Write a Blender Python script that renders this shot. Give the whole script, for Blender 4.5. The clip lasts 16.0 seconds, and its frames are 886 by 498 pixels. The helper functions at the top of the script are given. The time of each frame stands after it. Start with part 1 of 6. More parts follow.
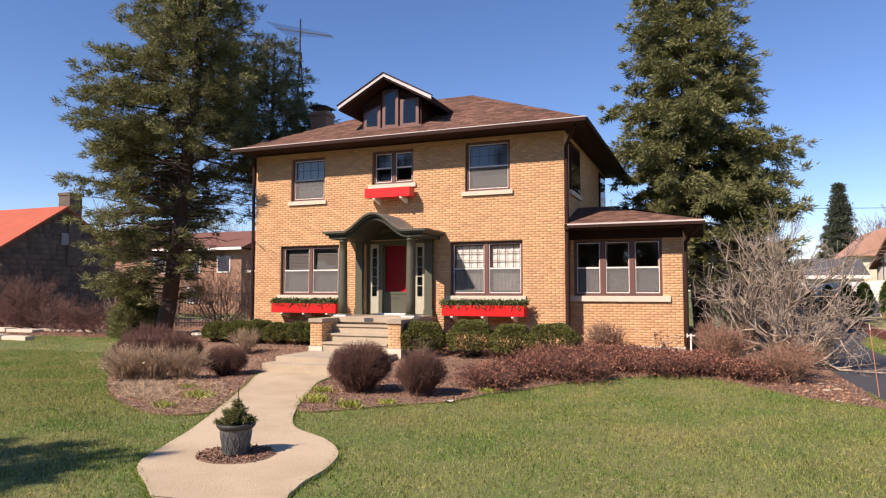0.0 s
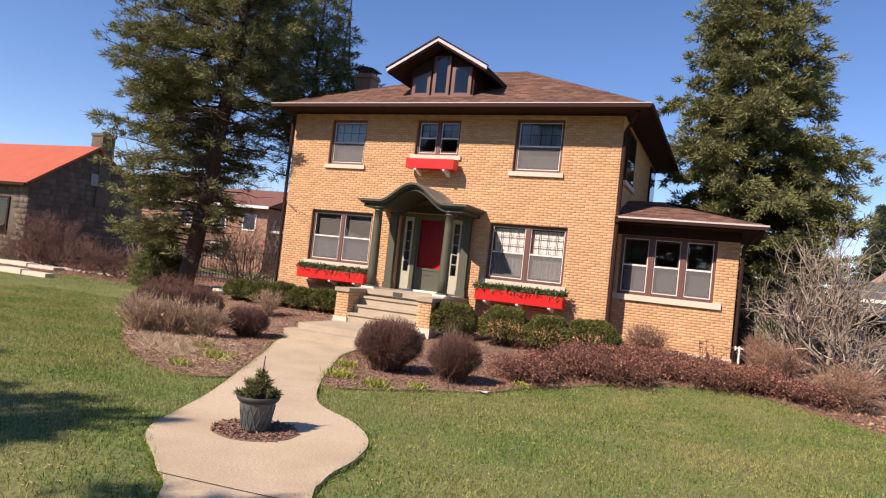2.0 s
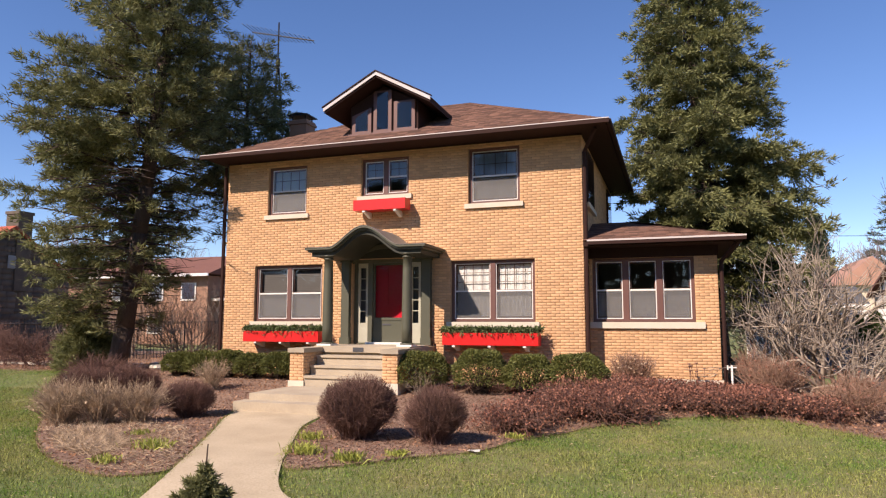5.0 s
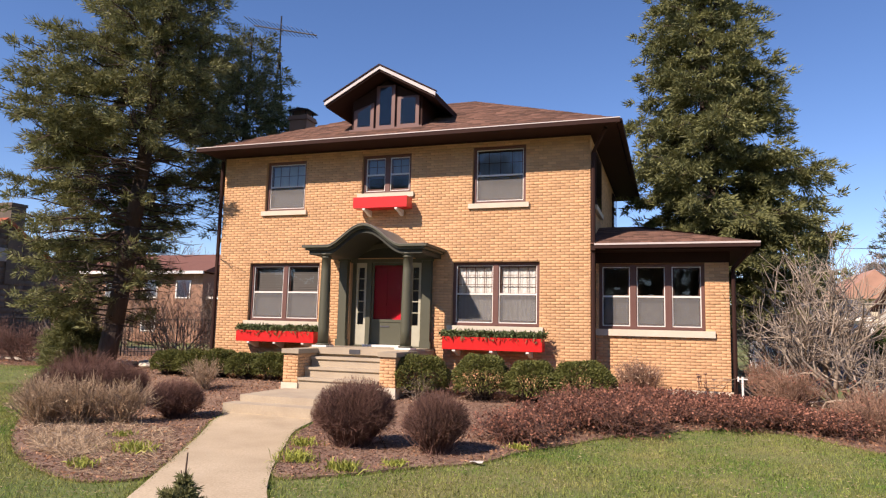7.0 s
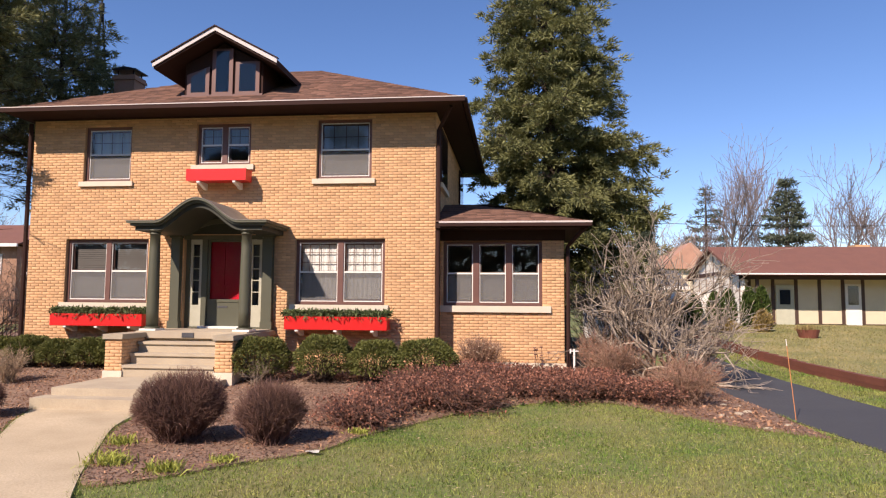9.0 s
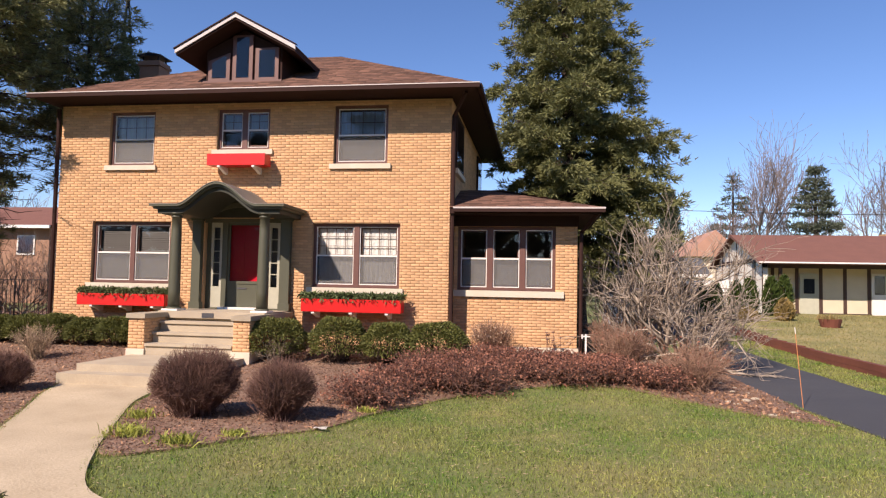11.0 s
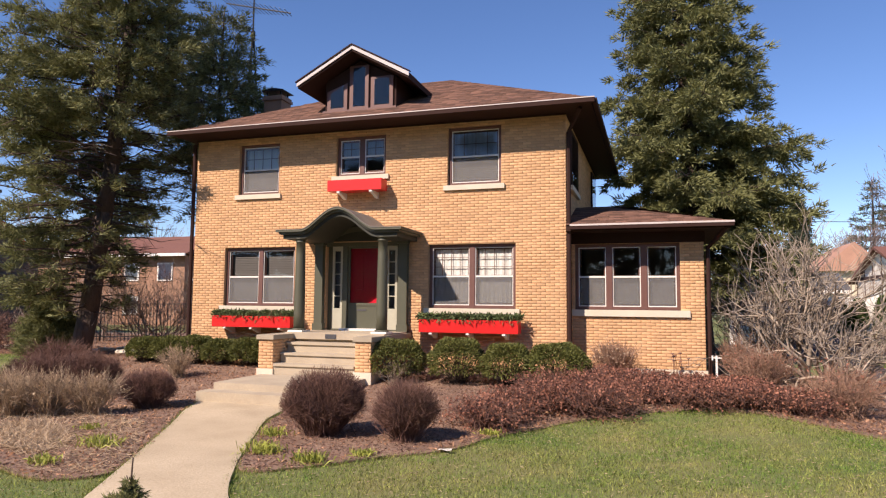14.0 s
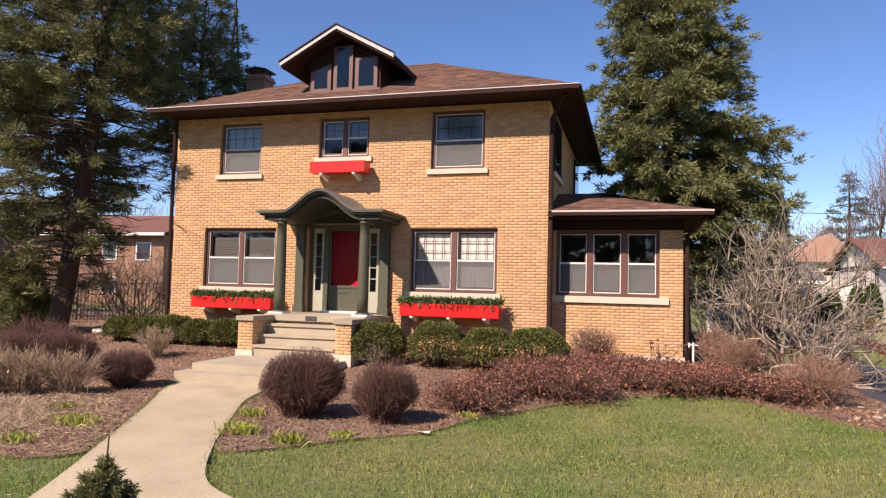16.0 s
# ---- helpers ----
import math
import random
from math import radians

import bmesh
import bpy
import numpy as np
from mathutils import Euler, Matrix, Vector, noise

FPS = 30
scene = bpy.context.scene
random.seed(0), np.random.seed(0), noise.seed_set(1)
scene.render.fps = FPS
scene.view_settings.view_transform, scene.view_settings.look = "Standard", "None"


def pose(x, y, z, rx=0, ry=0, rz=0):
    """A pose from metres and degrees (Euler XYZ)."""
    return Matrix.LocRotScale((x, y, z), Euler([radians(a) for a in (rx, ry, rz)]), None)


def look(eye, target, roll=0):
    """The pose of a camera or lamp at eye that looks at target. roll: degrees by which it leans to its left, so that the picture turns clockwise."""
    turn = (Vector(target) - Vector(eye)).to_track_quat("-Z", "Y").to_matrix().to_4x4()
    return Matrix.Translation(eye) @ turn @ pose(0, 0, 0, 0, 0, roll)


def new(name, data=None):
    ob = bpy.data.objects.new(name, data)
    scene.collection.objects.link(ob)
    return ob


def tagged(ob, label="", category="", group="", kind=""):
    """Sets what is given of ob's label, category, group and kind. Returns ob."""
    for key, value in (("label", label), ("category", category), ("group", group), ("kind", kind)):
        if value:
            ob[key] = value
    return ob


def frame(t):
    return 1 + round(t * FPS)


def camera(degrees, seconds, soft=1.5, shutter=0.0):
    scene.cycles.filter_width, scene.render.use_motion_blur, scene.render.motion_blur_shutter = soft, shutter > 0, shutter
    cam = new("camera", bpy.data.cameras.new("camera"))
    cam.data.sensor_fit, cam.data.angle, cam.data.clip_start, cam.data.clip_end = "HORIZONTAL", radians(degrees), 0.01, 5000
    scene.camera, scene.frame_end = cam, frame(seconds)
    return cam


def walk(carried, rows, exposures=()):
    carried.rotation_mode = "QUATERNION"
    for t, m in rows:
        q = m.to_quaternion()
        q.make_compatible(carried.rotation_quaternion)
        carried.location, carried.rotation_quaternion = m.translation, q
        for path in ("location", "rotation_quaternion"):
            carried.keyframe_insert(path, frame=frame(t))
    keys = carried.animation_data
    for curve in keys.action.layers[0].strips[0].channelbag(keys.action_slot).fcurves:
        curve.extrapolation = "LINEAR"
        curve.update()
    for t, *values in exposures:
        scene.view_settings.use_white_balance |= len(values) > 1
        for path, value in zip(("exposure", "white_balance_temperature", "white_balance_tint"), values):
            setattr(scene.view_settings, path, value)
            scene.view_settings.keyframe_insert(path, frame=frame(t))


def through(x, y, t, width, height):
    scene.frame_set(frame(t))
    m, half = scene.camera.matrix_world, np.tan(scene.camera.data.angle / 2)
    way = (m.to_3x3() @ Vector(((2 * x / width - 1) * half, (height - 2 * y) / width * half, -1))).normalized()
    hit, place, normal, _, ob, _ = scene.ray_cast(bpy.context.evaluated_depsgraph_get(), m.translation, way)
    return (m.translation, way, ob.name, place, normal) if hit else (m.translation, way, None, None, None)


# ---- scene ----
cam = camera(66.9, 16.0, soft=1.2)
PATH = [
    (0, (12.914, -18.028, 1.581), (12.18, -16.172, 1.706), 0.0),
    (0.5, (12.722, -18.02, 1.55), (11.991, -16.163, 1.675), 1.1),
    (1, (12.531, -17.831, 1.543), (11.785, -15.98, 1.673), 2.7),
    (1.5, (12.245, -17.462, 1.563), (11.438, -15.635, 1.65), 5.4),
    (2, (12.133, -17.307, 1.542), (11.343, -15.472, 1.606), 6.1),
    (2.5, (11.948, -16.978, 1.521), (11.172, -15.138, 1.634), 4.4),
    (3, (11.739, -16.746, 1.486), (10.94, -14.919, 1.64), 2.8),
    (3.5, (11.581, -16.601, 1.455), (10.78, -14.776, 1.621), 1.4),
    (4, (11.402, -16.5, 1.439), (10.652, -14.656, 1.633), -0.0),
    (4.5, (11.367, -16.286, 1.434), (10.694, -14.415, 1.653), -0.3),
    (6.8, (11.021, -15.653, 1.389), (10.405, -13.763, 1.606), 0.5),
    (7, (11.034, -15.602, 1.394), (10.396, -13.721, 1.626), 1.4),
    (7.5, (11.15, -15.561, 1.433), (10.444, -13.706, 1.678), 3.1),
    (8, (11.156, -15.537, 1.508), (10.484, -13.67, 1.758), 1.5),
    (8.5, (11.217, -15.351, 1.556), (10.759, -13.414, 1.75), 0.5),
    (8.7, (11.173, -15.32, 1.565), (10.827, -13.358, 1.737), 0.4),
    (9.3, (11.18, -15.33, 1.6), (11.02, -13.34, 1.735), 0.6),
    (10.0, (11.30, -15.39, 1.61), (11.14, -13.40, 1.71), 1.0),
    (10.8, (11.412, -15.453, 1.587), (11.153, -13.472, 1.69), 1.4),
    (11, (11.454, -15.479, 1.561), (11.164, -13.503, 1.668), 1.1),
    (11.5, (11.36, -15.381, 1.55), (10.904, -13.436, 1.661), 0.3),
    (12, (11.276, -15.368, 1.543), (10.692, -13.459, 1.669), 1.5),
    (12.5, (11.179, -15.438, 1.536), (10.556, -13.543, 1.681), 3.0),
    (13, (11.264, -15.453, 1.562), (10.629, -13.563, 1.714), 2.1),
    (13.5, (11.272, -15.444, 1.558), (10.641, -13.553, 1.728), 1.1),
    (14, (11.271, -15.421, 1.555), (10.667, -13.521, 1.718), 0.5),
    (14.5, (11.24, -15.361, 1.541), (10.658, -13.453, 1.683), 0.4),
    (15, (11.268, -15.337, 1.526), (10.703, -13.422, 1.633), 0.2),
    (15.5, (11.274, -15.404, 1.525), (10.724, -13.484, 1.628), 1.2),
    (16, (11.273, -15.416, 1.541), (10.72, -13.498, 1.659), 1.4),
]
walk(cam, [(t, look(eye, target, roll)) for t, eye, target, roll in PATH], exposures=[(0, 0.57, 7200, 23), (16, 0.57, 7200, 23)])

# ---- sky, sun ----
SUN_DIR = Vector((0.54, 1.0, -1.0)).normalized()
world = bpy.data.worlds.new("sky")
scene.world = world
world.use_nodes = True
wn = world.node_tree
sky = wn.nodes.new("ShaderNodeTexSky")
sky.sky_type = 'NISHITA'
sky.sun_disc = False
sky.sun_elevation = math.asin(-SUN_DIR.z)
sky.sun_rotation = math.atan2(-SUN_DIR.x, -SUN_DIR.y)
sky.altitude = 1500
sky.air_density, sky.dust_density, sky.ozone_density = 1.0, 0.0, 4.0
wn.nodes["Background"].inputs["Strength"].default_value = 0.12
deep = wn.nodes.new("ShaderNodeHueSaturation")
deep.inputs["Hue"].default_value, deep.inputs["Saturation"].default_value = 0.504, 1.15
wn.links.new(sky.outputs[0], deep.inputs["Color"])
wn.links.new(deep.outputs[0], wn.nodes["Background"].inputs["Color"])
sun = new("sun", bpy.data.lights.new("sun", "SUN"))
sun.data.energy, sun.data.angle, sun.data.color = 4.7, radians(0.55), (1.0, 0.93, 0.82)
sun.rotation_euler = SUN_DIR.to_track_quat("-Z", "Y").to_euler()


# ---- materials ----
def material(name, color, rough=0.8, vary=0.25, scale=6.0, fine=60.0, bump=0.3, dist=0.01, tint=None, island=0.0, per_object=0.0,
             metal=0.0, stretch=(1, 1, 1), spec=0.5):
    """Base colour with coarse stains and fine grain, both as wear and as relief."""
    m = bpy.data.materials.new(name)
    m.use_nodes = True
    t, nodes, links = m.node_tree, m.node_tree.nodes, m.node_tree.links
    b = nodes["Principled BSDF"]
    b.inputs["Roughness"].default_value, b.inputs["Metallic"].default_value = rough, metal
    b.inputs["Specular IOR Level"].default_value = spec
    co = nodes.new("ShaderNodeTexCoord")
    mp = nodes.new("ShaderNodeMapping")
    mp.inputs["Scale"].default_value = stretch
    links.new(co.outputs["Object"], mp.inputs["Vector"])
    tint = tint or tuple(c * 0.55 for c in color)
    prev = None
    rgb = nodes.new("ShaderNodeRGB")
    rgb.outputs[0].default_value = (*color, 1)
    prev = rgb.outputs[0]
    hs = []
    for sc, amount, det in ((scale, vary, 5), (fine, vary * 0.8, 3)):
        n = nodes.new("ShaderNodeTexNoise")
        n.inputs["Scale"].default_value, n.inputs["Detail"].default_value = sc, det
        links.new(mp.outputs[0], n.inputs["Vector"])
        r = nodes.new("ShaderNodeMapRange")
        r.inputs["From Min"].default_value, r.inputs["From Max"].default_value = 0.35, 0.7
        r.inputs["To Min"].default_value, r.inputs["To Max"].default_value = 0.0, amount
        links.new(n.outputs["Fac"], r.inputs["Value"])
        x = nodes.new("ShaderNodeMix")
        x.data_type = 'RGBA'
        links.new(r.outputs[0], x.inputs["Factor"])
        links.new(prev, x.inputs[6])
        x.inputs[7].default_value = (*tint, 1)
        prev = x.outputs[2]
        hs.append(n.outputs["Fac"])
    for amount, kind in ((island, "g"), (per_object, "o")):
        if amount:
            src = nodes.new("ShaderNodeNewGeometry").outputs["Random Per Island"] if kind == "g" else nodes.new("ShaderNodeObjectInfo").outputs["Random"]
            h = nodes.new("ShaderNodeHueSaturation")
            r = nodes.new("ShaderNodeMapRange")
            r.inputs["To Min"].default_value, r.inputs["To Max"].default_value = 1 - amount, 1 + amount
            links.new(src, r.inputs["Value"])
            links.new(r.outputs[0], h.inputs["Value"])
            links.new(prev, h.inputs["Color"])
            prev = h.outputs[0]
    links.new(prev, b.inputs["Base Color"])
    if bump:
        bp = nodes.new("ShaderNodeBump")
        bp.inputs["Strength"].default_value, bp.inputs["Distance"].default_value = bump, dist
        links.new(hs[1], bp.inputs["Height"])
        links.new(bp.outputs[0], b.inputs["Normal"])
    return m


def leaf_material(name, color, tint, rough=0.6, island=0.35, through=0.25, vary=0.5):
    """Leaves and needles: every piece its own shade, some light shines through."""
    m = material(name, color, rough, vary, 0.9, 8.0, 0, tint=tint, island=island, spec=0.25)
    nodes, links = m.node_tree.nodes, m.node_tree.links
    b, out = nodes["Principled BSDF"], nodes["Material Output"]
    tr = nodes.new("ShaderNodeBsdfTranslucent")
    links.new(b.inputs["Base Color"].links[0].from_socket, tr.inputs["Color"])
    mx = nodes.new("ShaderNodeMixShader")
    mx.inputs[0].default_value = through
    links.new(b.outputs[0], mx.inputs[1])
    links.new(tr.outputs[0], mx.inputs[2])
    links.new(mx.outputs[0], out.inputs["Surface"])
    return m


def glass_material():
    m = bpy.data.materials.new("window_glass")
    m.use_nodes = True
    nodes, links = m.node_tree.nodes, m.node_tree.links
    nodes.remove(nodes["Principled BSDF"])
    fr = nodes.new("ShaderNodeFresnel")
    fr.inputs["IOR"].default_value = 1.62
    ns = nodes.new("ShaderNodeTexNoise")
    ns.inputs["Scale"].default_value = 1.2
    co = nodes.new("ShaderNodeTexCoord")
    links.new(co.outputs["Object"], ns.inputs["Vector"])
    bp = nodes.new("ShaderNodeBump")
    bp.inputs["Strength"].default_value, bp.inputs["Distance"].default_value = 0.06, 0.05
    links.new(ns.outputs["Fac"], bp.inputs["Height"])
    tr, gl, mx = nodes.new("ShaderNodeBsdfTransparent"), nodes.new("ShaderNodeBsdfGlossy"), nodes.new("ShaderNodeMixShader")
    tr.inputs[0].default_value = (0.94, 0.96, 0.95, 1)
    gl.inputs["Roughness"].default_value = 0.02
    links.new(bp.outputs[0], gl.inputs["Normal"])
    links.new(fr.outputs[0], mx.inputs[0])
    links.new(tr.outputs[0], mx.inputs[1])
    links.new(gl.outputs[0], mx.inputs[2])
    links.new(mx.outputs[0], nodes["Material Output"].inputs["Surface"])
    return m


def screen_material():
    """Fine insect mesh: a grey veil, partly seen through."""
    m = material("insect_screen", (0.20, 0.195, 0.19), 0.75, 0.2, 3, 90, 0)
    nodes, links = m.node_tree.nodes, m.node_tree.links
    tr, mx = nodes.new("ShaderNodeBsdfTransparent"), nodes.new("ShaderNodeMixShader")
    mx.inputs[0].default_value = 0.42
    links.new(tr.outputs[0], mx.inputs[1])
    links.new(nodes["Principled BSDF"].outputs[0], mx.inputs[2])
    links.new(mx.outputs[0], nodes["Material Output"].inputs["Surface"])
    return m


M_BRICK = material("yellow_brick", (0.625, 0.37, 0.195), 0.85, 0.26, 1.3, 45, 0.35, 0.006, (0.50, 0.28, 0.132), island=0.13)
M_BRICK1 = material("yellow_brick_single", (0.625, 0.37, 0.195), 0.85, 0.26, 1.3, 45, 0.35, 0.006, (0.50, 0.28, 0.132), per_object=0.13)
M_MORTAR = material("mortar", (0.50, 0.31, 0.17), 0.95, 0.3, 2, 40, 0.4)
M_STONE = material("limestone", (0.66, 0.58, 0.46), 0.85, 0.3, 2.5, 50, 0.3, 0.006, (0.45, 0.38, 0.28))
M_CONC = material("concrete", (0.55, 0.45, 0.31), 0.9, 0.55, 1.1, 40, 0.5, 0.01, (0.30, 0.225, 0.14))
M_STEP = material("step_concrete", (0.47, 0.395, 0.285), 0.9, 0.65, 1.8, 50, 0.35, 0.006, (0.33, 0.27, 0.20))
M_TRIM = material("dark_brown_paint", (0.042, 0.019, 0.015), 0.8, 0.3, 4, 50, 0.15, 0.003, spec=0.2)
M_FRAME = material("red_brown_paint", (0.155, 0.070, 0.055), 0.5, 0.25, 4, 50, 0.15, 0.003)
M_WHITE = material("white_paint", (0.78, 0.75, 0.70), 0.5, 0.15, 5, 60, 0.1, 0.003, (0.6, 0.56, 0.48))
M_CREAM = material("cream_paint", (0.50, 0.49, 0.38), 0.5, 0.2, 5, 60, 0.1, 0.003)
M_GREEN = material("olive_green_paint", (0.084, 0.083, 0.052), 0.55, 0.3, 4, 50, 0.15, 0.003, (0.055, 0.062, 0.042))
M_RED = material("red_paint", (0.68, 0.018, 0.016), 0.38, 0.15, 5, 60, 0.08, 0.002, (0.5, 0.012, 0.012))
M_DOOR = material("crimson_door_paint", (0.68, 0.012, 0.035), 0.35, 0.15, 5, 60, 0.08, 0.002, (0.38, 0.01, 0.02))
M_ROOF = material("brown_shingles", (0.155, 0.080, 0.055), 0.95, 0.5, 1.2, 28, 0.5, 0.015, (0.085, 0.043, 0.033), island=0.45)
M_ROOFD = material("shingle_underlay", (0.085, 0.046, 0.036), 0.95, 0.4, 3, 40, 0.4)
M_METAL = material("dark_metal", (0.03, 0.03, 0.035), 0.5, 0.3, 6, 60, 0.1, 0.002, metal=0.6)
M_GALV = material("weathered_steel", (0.12, 0.12, 0.13), 0.5, 0.3, 6, 60, 0.1, 0.002, metal=0.7)
M_GLASS = glass_material()
M_SCREEN = screen_material()
M_CURTAIN = material("white_curtain", (0.72, 0.72, 0.70), 0.9, 0.2, 3, 30, 0.2, 0.01, (0.55, 0.55, 0.54), stretch=(6, 6, 0.6))
M_SHADE = material("grey_blind", (0.36, 0.36, 0.36), 0.9, 0.15, 3, 30, 0.1)
# Blind grey darkened for sheets behind panes that should look unlit.
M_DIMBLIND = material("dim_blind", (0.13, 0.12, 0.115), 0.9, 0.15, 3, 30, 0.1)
# Blue-grey tint stands in for sky mirrored in the upper panes.
M_SKYCURT = material("sky_tinted_curtain", (0.33, 0.38, 0.44), 0.9, 0.2, 3, 30, 0.2, 0.01, stretch=(6, 6, 0.6))
M_SUNIN = material("sun_room_plaster", (0.30, 0.25, 0.20), 0.9, 0.4, 1.5, 20, 0.1, tint=(0.12, 0.09, 0.07))
M_SIDEL = material("grey_cream_paint", (0.46, 0.45, 0.35), 0.5, 0.3, 5, 60, 0.1, 0.003)
# Plaster kept very dark so the rooms behind the panes look unlit.
M_ROOM = material("dim_room_plaster", (0.11, 0.095, 0.085), 0.9, 0.2, 2, 20, 0.1)
M_LAWN = material("lawn_turf", (0.070, 0.130, 0.024), 0.95, 0.75, 0.45, 30, 0.6, 0.02, (0.22, 0.19, 0.08))
M_BLADE = leaf_material("grass_blades", (0.074, 0.205, 0.019), (0.33, 0.31, 0.105), 0.7, 0.75, 0.3, 0.85)
M_MULCH = material("wood_mulch", (0.16, 0.088, 0.062), 0.95, 0.7, 2.2, 38, 0.9, 0.03, (0.33, 0.22, 0.15))
M_CHIP = material("mulch_chips", (0.24, 0.135, 0.095), 0.9, 0.4, 4, 60, 0.2, tint=(0.09, 0.045, 0.03), island=0.55)
M_DRYLEAF = leaf_material("dry_leaves", (0.46, 0.28, 0.17), (0.30, 0.14, 0.085), 0.8, 0.5, 0.2)
M_DRYBLADE = leaf_material("dry_turf_blades", (0.42, 0.34, 0.16), (0.16, 0.18, 0.05), 0.8, 0.4, 0.25, 0.8)
M_STRAW = leaf_material("dry_straw", (0.58, 0.45, 0.31), (0.30, 0.20, 0.125), 0.8, 0.4, 0.2)
M_ASPHALT = material("asphalt", (0.043, 0.044, 0.050), 0.85, 0.4, 0.8, 90, 0.4, 0.006, (0.075, 0.073, 0.072))
M_BARK = material("pine_bark", (0.085, 0.056, 0.042), 0.95, 0.5, 3, 24, 0.9, 0.03, (0.035, 0.024, 0.02), stretch=(1, 1, 0.35))
M_TWIG = material("grey_twigs", (0.28, 0.215, 0.17), 0.9, 0.4, 3, 40, 0.2, tint=(0.10, 0.075, 0.06), island=0.3)
M_TWIGP = material("pale_twigs", (0.36, 0.28, 0.21), 0.9, 0.4, 3, 40, 0.2, tint=(0.17, 0.13, 0.10), island=0.3)
M_TWIGB = material("brown_twigs", (0.47, 0.34, 0.22), 0.9, 0.4, 3, 40, 0.2, tint=(0.12, 0.08, 0.06), island=0.35)
M_TWIGT = material("tan_twigs", (0.34, 0.20, 0.135), 0.9, 0.4, 3, 40, 0.2, tint=(0.2, 0.12, 0.075), island=0.35)
M_TWIGR = material("russet_twigs", (0.19, 0.10, 0.075), 0.9, 0.4, 3, 40, 0.2, tint=(0.07, 0.035, 0.03), island=0.35)
M_TWIGFAR = material("far_twigs", (0.25, 0.20, 0.185), 0.95, 0.3, 2, 20, 0, island=0.2)
M_RUSSET = leaf_material("russet_leaves", (0.33, 0.15, 0.10), (0.20, 0.08, 0.055), 0.75, 0.55, 0.2)
M_PINE = leaf_material("pine_needles", (0.235, 0.235, 0.095), (0.105, 0.118, 0.055), 0.6, 0.4, 0.25)
M_SPRUCE = leaf_material("spruce_needles", (0.225, 0.230, 0.090), (0.105, 0.118, 0.054), 0.6, 0.35, 0.18)
M_YEW = leaf_material("yew_leaves", (0.16, 0.165, 0.045), (0.07, 0.085, 0.025), 0.55, 0.45, 0.2)
M_GARLAND = leaf_material("garland_leaves", (0.12, 0.155, 0.062), (0.06, 0.085, 0.036), 0.6, 0.45, 0.2)
M_LILY = leaf_material("lily_leaves", (0.42, 0.44, 0.10), (0.27, 0.31, 0.07), 0.6, 0.35, 0.3)
M_THUJA = leaf_material("thuja_leaves", (0.065, 0.10, 0.022), (0.04, 0.065, 0.016), 0.6, 0.4, 0.2)
M_FIRFAR = leaf_material("fir_needles", (0.11, 0.13, 0.085), (0.06, 0.075, 0.055), 0.7, 0.35, 0.15)
M_GOLD = leaf_material("yellow_dry_leaves", (0.36, 0.26, 0.10), (0.18, 0.14, 0.06), 0.7, 0.4, 0.3)
# Olive paint darkened so the colour carries the shade under the hood.
M_OLIVESHADE = material("shaded_olive_paint", (0.032, 0.034, 0.022), 0.7, 0.3, 4, 50, 0.1)
M_DRYGRASS = material("dry_turf", (0.36, 0.285, 0.13), 0.95, 0.9, 0.7, 14, 0.6, 0.02, (0.14, 0.15, 0.045))
M_POTRIM = material("dark_rim", (0.022, 0.024, 0.026), 0.6, 0.5, 9, 40, 0.3, 0.006, (0.06, 0.06, 0.058))
M_POT = material("blue_grey_glaze", (0.060, 0.074, 0.085), 0.45, 0.6, 7, 40, 0.3, 0.006, (0.16, 0.165, 0.16))
M_SOIL = material("soil", (0.05, 0.033, 0.024), 0.95, 0.5, 6, 60, 0.6, 0.02)
M_REDROOF = material("orange_red_roof_tiles", (0.45, 0.10, 0.048), 0.8, 0.3, 1.2, 25, 0.3, 0.02, island=0.15)
M_ASHLAR = material("tan_ashlar", (0.17, 0.13, 0.095), 0.9, 0.6, 2, 25, 0.5, 0.02, (0.09, 0.075, 0.06), island=0.25)
M_STUCCO = material("cream_stucco", (0.66, 0.57, 0.41), 0.9, 0.15, 2, 40, 0.25, 0.006)
M_BEAM = material("brown_timber", (0.075, 0.038, 0.027), 0.7, 0.3, 4, 50, 0.2)
M_GROOF = material("garage_shingles", (0.185, 0.078, 0.055), 0.95, 0.35, 1.5, 25, 0.4, 0.02, (0.12, 0.055, 0.042))
M_GREYROOF = material("grey_shingles", (0.10, 0.10, 0.105), 0.95, 0.3, 1.5, 25, 0.4, 0.02)
M_PINKROOF = material("clay_tiles", (0.42, 0.23, 0.16), 0.85, 0.35, 1.5, 15, 0.4, 0.03, island=0.2)
M_TIMBER = material("red_sleeper", (0.175, 0.055, 0.036), 0.85, 0.4, 2, 30, 0.4, 0.01, per_object=0.12)
M_ORANGE = material("orange_plastic", (0.62, 0.25, 0.10), 0.5, 0.15, 5, 50, 0.05)
M_BROWNBRICK = material("red_brown_brick", (0.36, 0.20, 0.13), 0.9, 0.35, 2, 25, 0.3)


# ---- mesh tools ----
AT = {}


def thing(name, at, label, category, group="", kind=""):
    e = new(name)
    e.empty_display_size = 0.2
    e.location = at
    AT[e.name] = Vector(at)
    return tagged(e, label, category, group, kind)


def link(name, me, mat, parent=None, label="", kind=""):
    if mat and not me.materials:
        me.materials.append(mat)
    ob = new(name, me)
    if parent:
        ob.parent = parent
        ob.matrix_parent_inverse = Matrix.Translation(AT.get(parent.name, Vector())).inverted()
    return tagged(ob, label, kind=kind)


